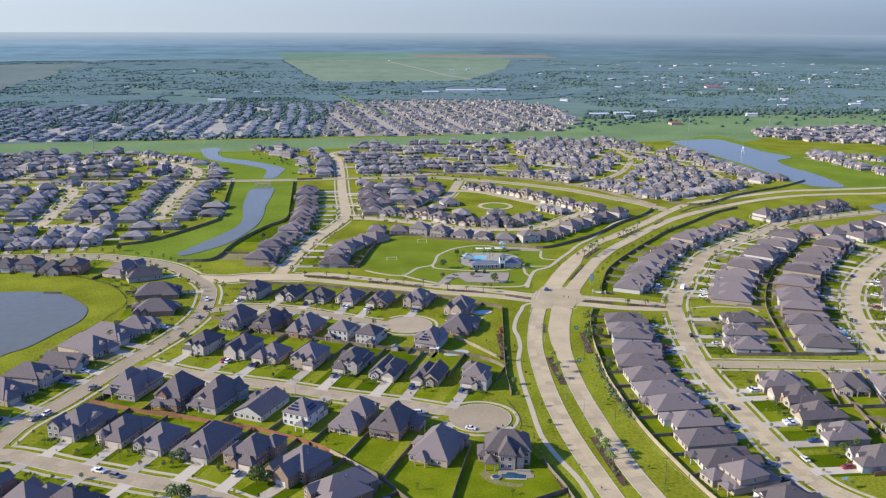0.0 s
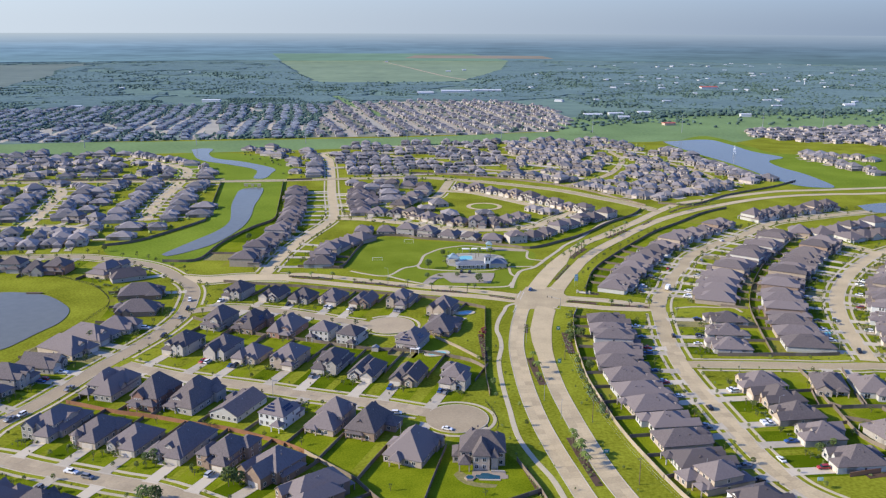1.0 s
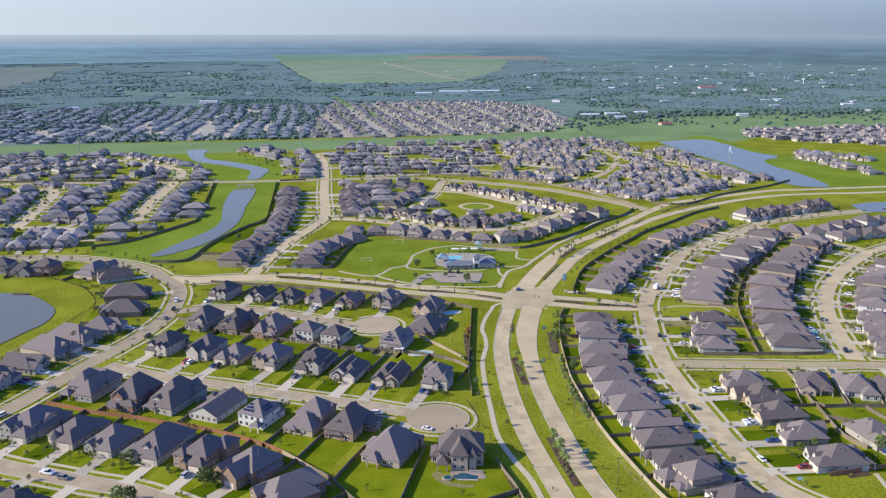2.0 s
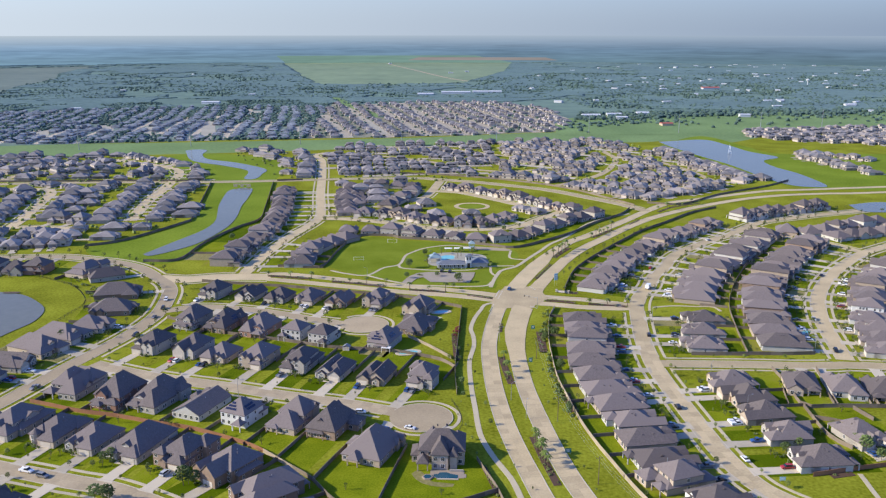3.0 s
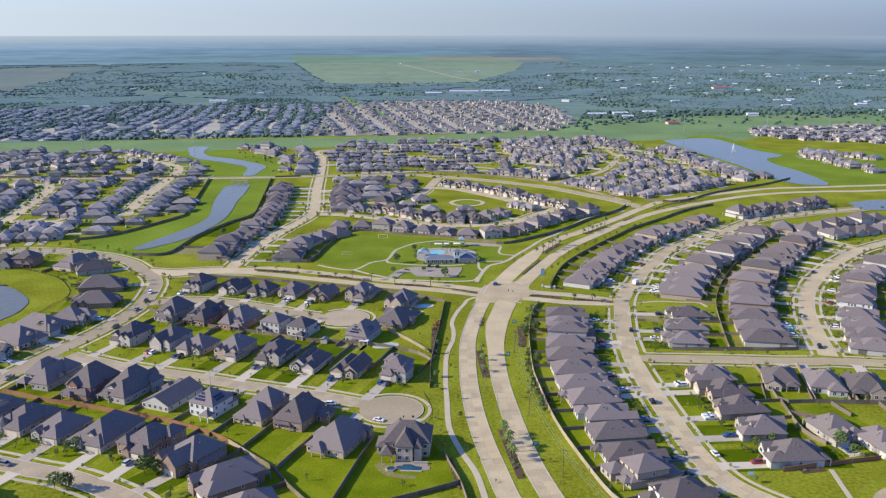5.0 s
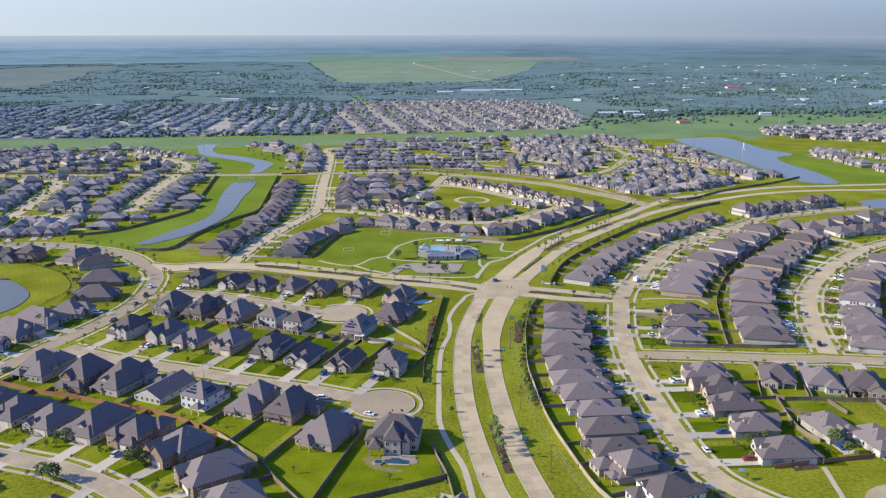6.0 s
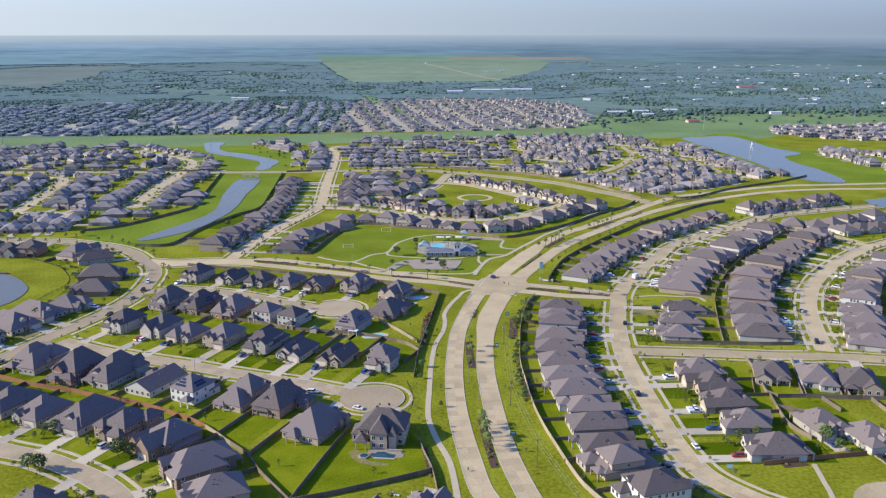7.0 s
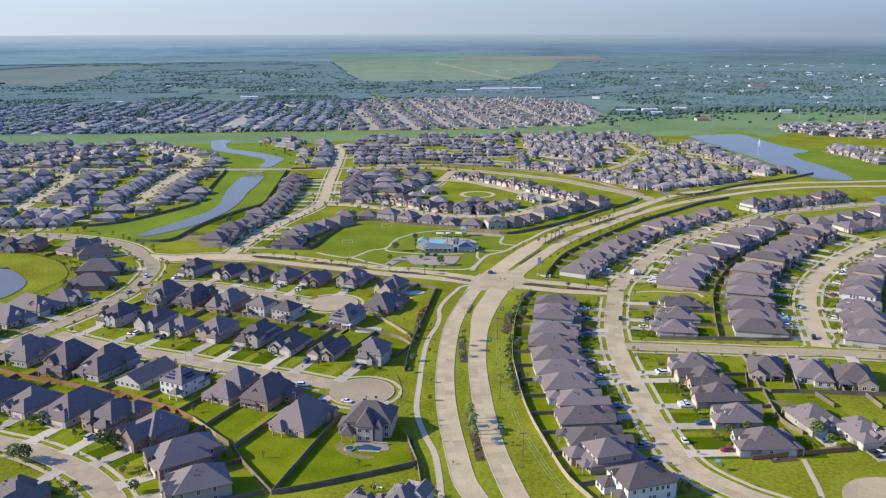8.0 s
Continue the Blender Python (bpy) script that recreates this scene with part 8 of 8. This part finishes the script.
def box_truck(x, y, turn):
    ob = thing("delivery_truck", pose(x, y, 0.17, 0, 0, turn), "white delivery truck on the street", "truck")
    part("cargo_box", Shape().box(-3.6, -1.15, 0.8, 1.4, 1.15, 3.2), PAINT_WHITE, ob)
    part("cab", Shape().add([(1.5, -1.05, 0.5), (3.3, -1.05, 0.5), (3.3, -1.05, 1.4), (2.7, -1.05, 2.3), (1.5, -1.05, 2.3), (1.5, 1.05, 0.5), (3.3, 1.05, 0.5), (3.3, 1.05, 1.4), (2.7, 1.05, 2.3), (1.5, 1.05, 2.3)],
                            [(0, 1, 2, 3, 4), (9, 8, 7, 6, 5), (1, 6, 7, 2), (2, 7, 8, 3), (3, 8, 9, 4), (4, 9, 5, 0)]), PAINT_WHITE, ob)
    part("windscreen", Shape().add([(3.32, -0.9, 1.45), (3.32, 0.9, 1.45), (2.75, 0.9, 2.25), (2.75, -0.9, 2.25)], [(0, 1, 2, 3)]), CAR_GLASS, ob)
    for wx in (-2.4, 2.4):
        for wy in (-0.95, 0.95):
            wh = part("tyre", Shape().rod((0, -0.16, 0), (0, 0.16, 0), 0.45, 0.45, 10), TYRE, ob)
            wh.matrix_basis = pose(wx, wy, 0.45)


box_truck(164.9, 529.6, 60)

# ---- pools and the park's pool house ----
def garden_pool(spot, turn, rx, ry, water, deck_mat, label):
    ob = thing("swimming_pool", pose(*spot, 0.06, 0, 0, turn), label, "swimming pool")
    n = 28
    ring = [(math.cos(2 * math.pi * i / n), math.sin(2 * math.pi * i / n)) for i in range(n)]
    wob = [1 + 0.14 * math.sin(2 * a * 2 * math.pi / n + 1) for a in range(n)]
    dk = Shape()
    dk.v = [((rx + 1.8) * w * x, (ry + 1.8) * w * y, 0.0) for (x, y), w in zip(ring, wob)] + [((rx + 1.8) * w * x, (ry + 1.8) * w * y, 0.2) for (x, y), w in zip(ring, wob)]
    dk.v += [(rx * w * x, ry * w * y, 0.2) for (x, y), w in zip(ring, wob)] + [(rx * w * x, ry * w * y, 0.06) for (x, y), w in zip(ring, wob)]
    for i in range(n):
        j = (i + 1) % n
        for k in range(3):
            dk.f.append((k * n + i, k * n + j, (k + 1) * n + j, (k + 1) * n + i))
    part("terrace", dk, deck_mat, ob)
    part("water", Shape().add([(rx * w * x, ry * w * y, 0.12) for (x, y), w in zip(ring, wob)], [tuple(range(n))]), water, ob)
    return ob


garden_pool((13.6, 417.5), 10, 4.4, 2.7, POOL, KERB, "turquoise free-form garden pool with stone edge")
garden_pool((30.8, 482.8), 10, 3.8, 2.5, POOL, KERB, "turquoise garden pool beside a house")
garden_pool((-143.3, 344.2), 20, 3.2, 1.8, POOL, KERB, "small turquoise garden pool behind a house")
garden_pool((231.8, 446.5), 20, 3.6, 2.0, POOL, KERB, "small garden pool behind a house")
deck = thing("pool_terrace", pose(31.6, 291.4, 0, 0, 0, -3), "tan paved terrace with a dark blue pool and raised spa", "pool terrace")
part("paving", Shape().box(-5.6, -1.6, 0, 7.2, 4.2, 0.16).box(-3.0, -3.0, 0, 5.2, -1.58, 0.15).box(5.22, -1.2, 0, 8.0, 1.4, 0.17), TERRACE, deck)
pool_ring = [(-4.2, -0.6), (-2.6, -2.2), (4.4, -2.2), (5.0, -1.4), (5.0, 0.6), (2.4, 1.2), (0.6, 2.4), (-2.0, 2.2), (-2.6, 1.0), (-4.2, 0.8)]
part("water", Shape().add([(px, py, 0.19) for px, py in pool_ring] + [(px, py, 0.05) for px, py in pool_ring], [tuple(range(10))] + [(i, 10 + i, 10 + (i + 1) % 10, (i + 1) % 10) for i in range(10)]), POOL_DARK, deck)
spa = part("spa", Shape().taper(-6.4, -1.6, 0, 0.5, 2.2, 2.1, 6), TERRACE, deck, "raised stone spa")
part("spa_water", Shape().taper(-6.4, -1.6, 0.4, 0.53, 1.6, 1.6, 6), POOL_DARK, spa)
part("wall", Shape().box(1.6, 2.9, 0.1, 6.8, 3.5, 0.9), STONE, deck)
part("coping", Shape().box(-2.6, -2.9, 0.14, 5.1, -2.3, 0.3), KERB, deck, "pale stone coping")

sheet("pool_deck", [(21.5, 606), (24.5, 586), (47, 583.2), (63, 590), (65, 606), (60.5, 616.5), (46, 621.5), (29.5, 620.5)], 0.12, PALE_LOT, "pale paved deck round the park pool", "terrace")
lagoon = thing("swimming_pool", pose(35.6, 606.4, 0.1), "turquoise free-form public pool with a pale stone edge", "swimming pool")
pool_ring = [(-4.9, 3.6), (-2.2, 6.4), (1.0, 7.4), (4.4, 6.6), (5.9, 4.2), (5.2, 1.2), (5.6, -1.8), (3.4, -4.2), (0.6, -3.6), (-1.4, -6.4), (-4.4, -6.8), (-5.4, -3.8), (-3.6, -0.8)]
pool_line = [(float(px), float(py)) for px, py in spline(pool_ring + pool_ring[:1], 1.2)[0][:-1]]
n = len(pool_line)
edge = [(px * 1.13, py * 1.11) for px, py in pool_line]
part("coping", Shape().add([(px, py, 0.0) for px, py in edge] + [(px, py, 0.22) for px, py in edge] + [(px, py, 0.22) for px, py in pool_line] + [(px, py, 0.05) for px, py in pool_line],
                           [(k * n + i, k * n + (i + 1) % n, (k + 1) * n + (i + 1) % n, (k + 1) * n + i) for k in range(3) for i in range(n)]), KERB, lagoon, "pale stone coping")
part("water", Shape().add([(px, py, 0.13) for px, py in pool_line], [tuple(reversed(range(n)))]), POOL, lagoon)

club = thing("pool_house", pose(50.5, 582.6, 0, 0, 0, 3), "low grey-roofed pool house with a white tower", "pavilion")
part("wall", Shape().box(-21.5, -3.4, 0, -2.2, 3.2, 3.0), SIDING, club)
part("wall", Shape().box(2.2, -1.8, 0, 13.4, 8.6, 3.2), SIDING, club)
part("roof", Shape().hip(-22.6, -4.6, -1.7, 4.4, 3.0, 0.48), POOL_ROOF, club, "blue-grey metal roof")
part("roof", Shape().hip(1.4, -2.8, 14.4, 9.6, 3.2, 0.52), POOL_ROOF, club, "blue-grey metal roof")
tower = part("tower", Shape().box(-1.9, -2.6, 0, 1.9, 1.2, 8.4), TRIM, club, "white rendered tower")
part("tower_cap", Shape().hip(-2.5, -3.2, 2.5, 1.8, 8.4, 0.55), POOL_ROOF, tower)
for sx in (-1.0, 1.0):
    part("opening", Shape().box(sx - 0.45, -2.68, 5.6, sx + 0.45, -2.56, 7.6), PANE, tower)
part("archway", Shape().box(-1.1, -2.7, 0.05, 1.1, -2.57, 3.4), PANE, tower)
for k in range(8):
    part("column", Shape().box(-22.2 + 2.8 * k, -4.4, 0, -21.85 + 2.8 * k, -4.05, 3.0), TRIM, club)
for k in range(6):
    part("window", Shape().box(-20.4 + 3.0 * k, -3.47, 0.9, -18.8 + 3.0 * k, -3.36, 2.4), PANE, club)
part("gutter", Shape().box(-22.6, -4.72, 2.9, -1.7, -4.58, 3.08), TRIM, club)
kiosk = thing("shade_kiosk", pose(26.6, 598.4, 0, 0, 0, 8), "pale aqua-roofed shade kiosk beside the pool", "kiosk")
part("roof", Shape().hip(-4.3, -4.3, 4.3, 4.3, 3.3, 0.62), AQUA, kiosk)
part("lantern", Shape().hip(-1.3, -1.3, 1.3, 1.3, 5.7, 0.6), AQUA, kiosk)
part("lantern_wall", Shape().box(-1.0, -1.0, 5.0, 1.0, 1.0, 5.7), TRIM, kiosk)
for sx in (-3.8, 3.8):
    for sy in (-3.8, 3.8):
        part("post", Shape().box(sx - 0.15, sy - 0.15, 0, sx + 0.15, sy + 0.15, 3.3), TRIM, kiosk)
for x, y in [(36.9, 624.8), (44.0, 625.2), (51.0, 625.6)]:
    sail = thing("shade_canopy", pose(x, y, 0), "white shade canopy on posts beside the pool", "canopy", "pool canopies")
    part("canopy", Shape().hip(-2.9, -1.8, 2.9, 1.8, 2.8, 0.25, 0.12), TRIM, sail)
    for sx in (-2.5, 2.5):
        for sy in (-1.5, 1.5):
            part("post", Shape().taper(sx, sy, 0, 2.8, 0.07, 0.07), GALV, sail)
slide = thing("play_tower", pose(54.6, 629.5, 0), "aqua play tower with a slide", "play tower")
part("deck", Shape().box(-2.0, -2.0, 2.6, 2.0, 2.0, 2.9), AQUA, slide)
part("roof", Shape().hip(-2.5, -2.5, 2.5, 2.5, 5.4, 0.9), AQUA, slide)
for sx in (-1.8, 1.8):
    for sy in (-1.8, 1.8):
        part("post", Shape().box(sx - 0.14, sy - 0.14, 0, sx + 0.14, sy + 0.14, 5.4), AQUA, slide)
part("slide", Shape().add([(2.0, -0.5, 2.8), (2.0, 0.5, 2.8), (5.7, 0.5, 0.3), (5.7, -0.5, 0.3), (2.0, -0.5, 2.6), (2.0, 0.5, 2.6), (5.7, 0.5, 0.1), (5.7, -0.5, 0.1)], [(0, 3, 2, 1), (4, 5, 6, 7), (0, 4, 7, 3), (1, 2, 6, 5), (2, 3, 7, 6)]), AQUA, slide)
sheet("mulch_area", [(56.1, 641), (66.5, 638.5), (81.5, 634), (84, 627), (67, 629), (55, 633)], 0.1, SAND, "bare bark play area in the park", "play area")


def goal(spot, turn):
    ob = thing("football_goal", pose(*spot, 0, 0, 0, turn), "white football goal frame on the park lawn", "goal")
    for sx in (-3.6, 3.6):
        part("goalpost", Shape().taper(sx, 0, 0, 2.44, 0.09, 0.09), TRIM, ob)
        part("stay", Shape().rod((sx, 0, 2.44), (sx, 1.8, 0.05), 0.05, 0.05), TRIM, ob)
    part("crossbar", Shape().rod((-3.7, 0, 2.44), (3.7, 0, 2.44), 0.09, 0.09), TRIM, ob)
    part("ground_bar", Shape().rod((-3.6, 1.8, 0.06), (3.6, 1.8, 0.06), 0.05, 0.05), TRIM, ob)


goal((-28.5, 600.4), 5)
goal((-7, 654.9), 185)

# ---- signs, poles, wires, fountain ----
def sign(spot, turn, w, h, foot, mat, label):
    ob = thing("road_sign", pose(*spot, 0, 0, 0, turn), label, "sign")
    part("panel", Shape().box(-w / 2, -0.06, foot, w / 2, 0.06, foot + h), mat, ob)
    for sx in (-w * 0.35, w * 0.35):
        part("post", Shape().taper(sx, 0.1, 0, foot + h, 0.06, 0.06), GALV, ob)
    part("writing_bar", Shape().box(-w * 0.32, -0.075, foot + h * 0.58, w * 0.32, -0.06, foot + h * 0.72), TRIM, ob)
    part("writing_bar", Shape().box(-w * 0.25, -0.075, foot + h * 0.3, w * 0.25, -0.06, foot + h * 0.42), TRIM, ob)


sign((106, 536.9), 25, 2.6, 4.6, 3.6, BLUE_SIGN, "tall pale blue two-panel estate sign on posts")
sign((75.5, 403), 0, 1.8, 2.2, 0.6, GREEN_BOX, "small teal sign panel on the verge")
sign((80.3, 307.9), 0, 2.4, 1.8, 0.8, GREEN_BOX, "dark green sign panel on the verge")
sign((81.9, 451.3), 0, 2.0, 2.0, 0.8, GREEN_BOX, "dark green sign panel on the verge")
sign((156.5, 286.3), 0, 2.2, 1.4, 0.6, BLUE_SIGN, "low blue sign panel on a lawn")


entrance = thing("entrance_sign", pose(108.2, 521.0, 0.12, 0, 0, -20), "low pale stone entrance sign in a planting bed", "sign")
part("wall", Shape().box(-3.6, -0.35, 0, 3.6, 0.35, 1.0), STONE, entrance)
part("coping", Shape().box(-3.8, -0.45, 1.0, 3.8, 0.45, 1.14), KERB, entrance)
for sx in (-3.9, 3.9):
    pier_part = part("pier", Shape().box(sx - 0.5, -0.55, 0, sx + 0.5, 0.55, 1.7), STONE, entrance)
    part("cap", Shape().hip(sx - 0.62, -0.67, sx + 0.62, 0.67, 1.7, 0.4, 0.1), KERB, pier_part)
part("writing_bar", Shape().box(-2.6, -0.39, 0.4, 2.6, -0.34, 0.75), TRIM, entrance)


def lamp(spot, turn, h=8.0):
    ob = thing("street_lamp", pose(*spot, 0, 0, 0, turn), "grey steel street lamp with a curved arm", "street lamp", "street lamps")
    part("pole", Shape().taper(0, 0, 0, h, 0.12, 0.07, 7), GALV, ob)
    part("arm", Shape().rod((0, 0, h - 0.1), (1.8, 0, h + 0.35), 0.05, 0.04), GALV, ob)
    part("lamp_head", Shape().box(1.6, -0.15, h + 0.28, 2.3, 0.15, h + 0.42), GALV, ob)


for k, spot in enumerate([(62, 433.4), (62.1, 359.2), (67, 340.1), (88.5, 549.7), (104.3, 592.7), (123.2, 626), (160.2, 678), (-2.1, 322.2), (-58.1, 406.4), (-62.2, 364), (164.1, 345.6), (159.9, 383.4), (150.8, 462), (224.5, 416.9), (-69.8, 575.3), (-18.4, 552.4), (21.5, 532.3)]):
    if road_gap(*spot) > 0.7:
        lamp(spot, 37 * k)
signal = thing("traffic_signal", pose(88.5, 489.3, 0, 0, 0, 150), "grey traffic signal mast over the junction", "traffic signal")
part("pole", Shape().taper(0, 0, 0, 7.5, 0.16, 0.1, 8), GALV, signal)
part("arm", Shape().rod((0, 0, 6.6), (9, 0, 7.2), 0.1, 0.06), GALV, signal)
for k in (5.5, 8.5):
    part("signal_head", Shape().box(k - 0.2, -0.15, 6.2, k + 0.2, 0.15, 7.3), IRON, signal)

WIRE_POLES = [(79.1, 408.8), (80.2, 337.5), (88, 284.9), (99.9, 244.7)]


def wood_pole(spot, h):
    ob = thing("utility_pole", pose(*spot, 0, 0, 0, 10), "grey wooden utility pole beside the boulevard", "utility pole", "utility poles")
    part("pole", Shape().taper(0, 0, 0, h, 0.17, 0.11, 8), BARK, ob)
    part("cross_arm", Shape().box(-1.3, -0.07, h - 0.9, 1.3, 0.07, h - 0.75), BARK, ob)
    for sx in (-1.15, 0, 1.15):
        part("insulator", Shape().taper(sx, 0, h - 0.75, h - 0.5, 0.07, 0.05, 6), IRON, ob)


for spot in WIRE_POLES:
    wood_pole(spot, 11.5)
for k in range(len(WIRE_POLES) - 1):
    for off in (-1.15, 0, 1.15):
        (x0, y0), (x1, y1) = WIRE_POLES[k], WIRE_POLES[k + 1]
        sh = Shape()
        for i in range(11):
            u = i / 10
            x, y, z = x0 + (x1 - x0) * u + off, y0 + (y1 - y0) * u, 11.0 - 4 * u * (1 - u) * 1.1
            sh.v += [(x - 0.022, y, z), (x, y, z - 0.022), (x + 0.022, y, z), (x, y, z + 0.022)]
            if i:
                b = 4 * i
                sh.f += [(b - 4 + k4, b - 4 + (k4 + 1) % 4, b + (k4 + 1) % 4, b + k4) for k4 in range(4)]
        tagged(new("overhead_wire", sh.mesh("overhead_wire", GALV)), "thin sagging overhead wire between utility poles", "wire", "overhead wires")


def fountain(spot, h):
    ob = thing("fountain", pose(*spot, 0.28), "white water jet of a lake fountain", "fountain")
    jet = Shape()
    fr = random.Random(2)
    for i in range(60):
        u = fr.random()
        a = fr.random() * 6.28
        q = 2.6 * u ** 1.5
        z = h * (1 - u * u) * fr.uniform(0.6, 1.0)
        clump(jet, q * math.cos(a), q * math.sin(a), max(0.3, z), 0.45, fr)
    part("spray", jet, SPRAY, ob)
    part("float", Shape().taper(0, 0, -0.1, 0.25, 1.0, 0.9, 12), IRON, ob)


fountain((421.2, 1144.2), 12)
pier = thing("jetty", pose(-241.6, 521.9, 0), "small wooden fishing jetty at the lake", "jetty")
part("deck", Shape().box(-5, -1.2, 0.5, 5, 1.2, 0.65), BARK, pier)
for sx in (-4.5, 0, 4.5):
    part("post", Shape().taper(sx, -1.0, -0.2, 1.4, 0.1, 0.1), BARK, pier)
culvert = thing("culvert", pose(-179.5, 899.8, 0), "pale concrete culvert under the far road", "culvert")
part("headwall", Shape().box(-9, -0.5, 0, -5, 0.5, 2.4).box(-1.5, -0.5, 0, 1.5, 0.5, 2.4).box(5, -0.5, 0, 9, 0.5, 2.4).box(-9, -0.5, 2.4, 9, 0.5, 3.2), WALK, culvert)


# ---- road slabs, laid last ----
def slabs(index, y_from, y_to, step):
    """Concrete slabs, two abreast, with open joints, as parts of a road."""
    name, q, nrm, half, z, label, walks, kerbs, mat = ROADS[index]
    base = next(o for o in bpy.data.objects if o.get("road_index") == index)
    ok = (q[:, 1] > y_from) & (q[:, 1] < y_to)
    q, nrm = q[ok], nrm[ok]
    run = np.concatenate([[0], np.cumsum(np.linalg.norm(np.diff(q, axis=0), axis=1))])
    n = int(run[-1] / step)
    for k in range(n):
        u = np.array((k * step + 0.03, (k + 1) * step - 0.03))
        c = np.stack([np.interp(u, run, q[:, 0]), np.interp(u, run, q[:, 1])], 1)
        m = np.stack([np.interp(u, run, nrm[:, 0]), np.interp(u, run, nrm[:, 1])], 1)
        for a, b in ((-half + 0.02, -0.03), (0.03, half - 0.02)):
            vs = [c[0] + m[0] * a, c[1] + m[1] * a, c[1] + m[1] * b, c[0] + m[0] * b]
            sh = Shape().add([(*p, z + 0.025) for p in vs] + [(*p, z) for p in vs], [(0, 1, 2, 3), (0, 4, 5, 1), (1, 5, 6, 2), (2, 6, 7, 3), (3, 7, 4, 0)])
            part("slab", sh, STREET_SLAB if name in WORN else SLAB, base)


for road_index, (rd_name, *rd_rest) in enumerate(ROADS):
    if rd_name == "boulevard":
        slabs(road_index, 200, 490, 4.6)
    elif rd_name in ("middle_street", "south_street"):
        slabs(road_index, 250, 420, 4.6)
    elif rd_name == "crescent_street":
        slabs(road_index, 200, 440, 4.6)


# ---- iron fence and thicket by the lake ----
def iron_fence(points, h):
    q, nrm = spline(points, 4.0)
    o = q[0]
    ob = thing("iron_fence", pose(float(o[0]), float(o[1]), 0), "black iron railing fence along the lake lawn", "fence")
    for k in range(len(q) - 1):
        a, b = (*(q[k] - o), 0), (*(q[k + 1] - o), 0)
        for z in (0.15, h - 0.15):
            part("rail", Shape().rod((a[0], a[1], z), (b[0], b[1], z), 0.03, 0.03, 4), IRON, ob)
        part("post", Shape().box(a[0] - 0.05, a[1] - 0.05, 0, a[0] + 0.05, a[1] + 0.05, h), IRON, ob)
        bars = Shape()
        for i in range(1, 14):
            u = i / 14
            x, y = a[0] + (b[0] - a[0]) * u, a[1] + (b[1] - a[1]) * u
            bars.box(x - 0.015, y - 0.015, 0.1, x + 0.015, y + 0.015, h)
        tagged(part("railing_panel", bars, IRON, ob), kind="stuff")


iron_fence([(-247.3, 562.6), (-223.3, 547.5), (-207.7, 535.3), (-193, 514.8), (-187.6, 503.4), (-185.6, 492.4), (-187.4, 481.9), (-190, 457.4), (-195.4, 439.4), (-198.5, 415), (-204, 392.4)], 1.6)
iron_fence([(35.2, 357.7), (38.7, 344.4), (39.1, 331.8), (35.6, 326.1)], 1.5)
thicket = Shape()
tr = random.Random(12)
for x, y in [(-210.5, 547.8), (-201.7, 538.1), (-192.7, 526), (-183.7, 510.6), (-178, 495.8), (-175.6, 484), (-190.9, 531.7), (-183.8, 518.4), (-178.7, 503.2), (-181.4, 521.2), (-176, 505.9), (-218, 556.4), (-224.9, 562.2), (-189.8, 515.5), (-173.8, 476)]:
    for k in range(5):
        bush(thicket, x + tr.uniform(-4, 4), y + tr.uniform(-5, 5), tr, tr.uniform(0.7, 1.5))
tagged(new("thicket", thicket.mesh("thicket", SHRUB)), "green shrubs between gardens and lake fence", "shrubs", kind="stuff")


def lounger(spot, turn):
    ob = thing("sun_lounger", pose(*spot, 0.03, 0, 0, turn), "white garden lounger on a back lawn", "lounger", "garden loungers")
    part("frame", Shape().box(-0.35, -1.0, 0.3, 0.35, 1.0, 0.38).box(-0.35, -1.0, 0, -0.27, -0.9, 0.3).box(0.27, -1.0, 0, 0.35, -0.9, 0.3).box(-0.35, 0.6, 0, -0.27, 0.7, 0.3).box(0.27, 0.6, 0, 0.35, 0.7, 0.3), TRIM, ob)
    part("backrest", Shape().add([(-0.35, 0.3, 0.4), (0.35, 0.3, 0.4), (0.35, 0.95, 0.95), (-0.35, 0.95, 0.95), (-0.35, 0.36, 0.36), (0.35, 0.36, 0.36), (0.35, 1.01, 0.91), (-0.35, 1.01, 0.91)], [(0, 1, 2, 3), (7, 6, 5, 4), (0, 3, 7, 4), (1, 5, 6, 2), (3, 2, 6, 7)]), TRIM, ob)


def pergola(spot, turn):
    ob = thing("pergola", pose(*spot, 0.02, 0, 0, turn), "white garden pergola behind a house", "pergola")
    part("roof", Shape().box(-2.4, -1.8, 2.6, 2.4, 1.8, 2.78), TRIM, ob)
    for sx in (-2.2, 2.2):
        for sy in (-1.6, 1.6):
            part("post", Shape().box(sx - 0.1, sy - 0.1, 0, sx + 0.1, sy + 0.1, 2.6), TRIM, ob)


pergola((2.2, 418.6), -12)
garden_shed = thing("garden_shed", pose(-18.7, 421.8, 0.02, 0, 0, -12), "small grey garden shed against a fence", "shed")
part("wall", Shape().box(-1.8, -1.4, 0, 1.8, 1.4, 2.1), STONE, garden_shed)
part("roof", Shape().gable(-2.0, -1.6, 2.0, 1.6, 2.1, 0.5), HAZY_ROOF, garden_shed)
for k, spot in enumerate([(38.7, 264.1), (39.7, 263.5), (45.5, 264.9), (46.6, 264.6)]):
    lounger(spot, 40 + 30 * k)

sheet("lawn", [(CIRCLES[3][1][0] + 13 * math.cos(a / 8 * math.pi), CIRCLES[3][1][1] + 13 * math.sin(a / 8 * math.pi)) for a in range(16)], 0.34, PARK, "round grass island in a turning circle", "lawn", False)
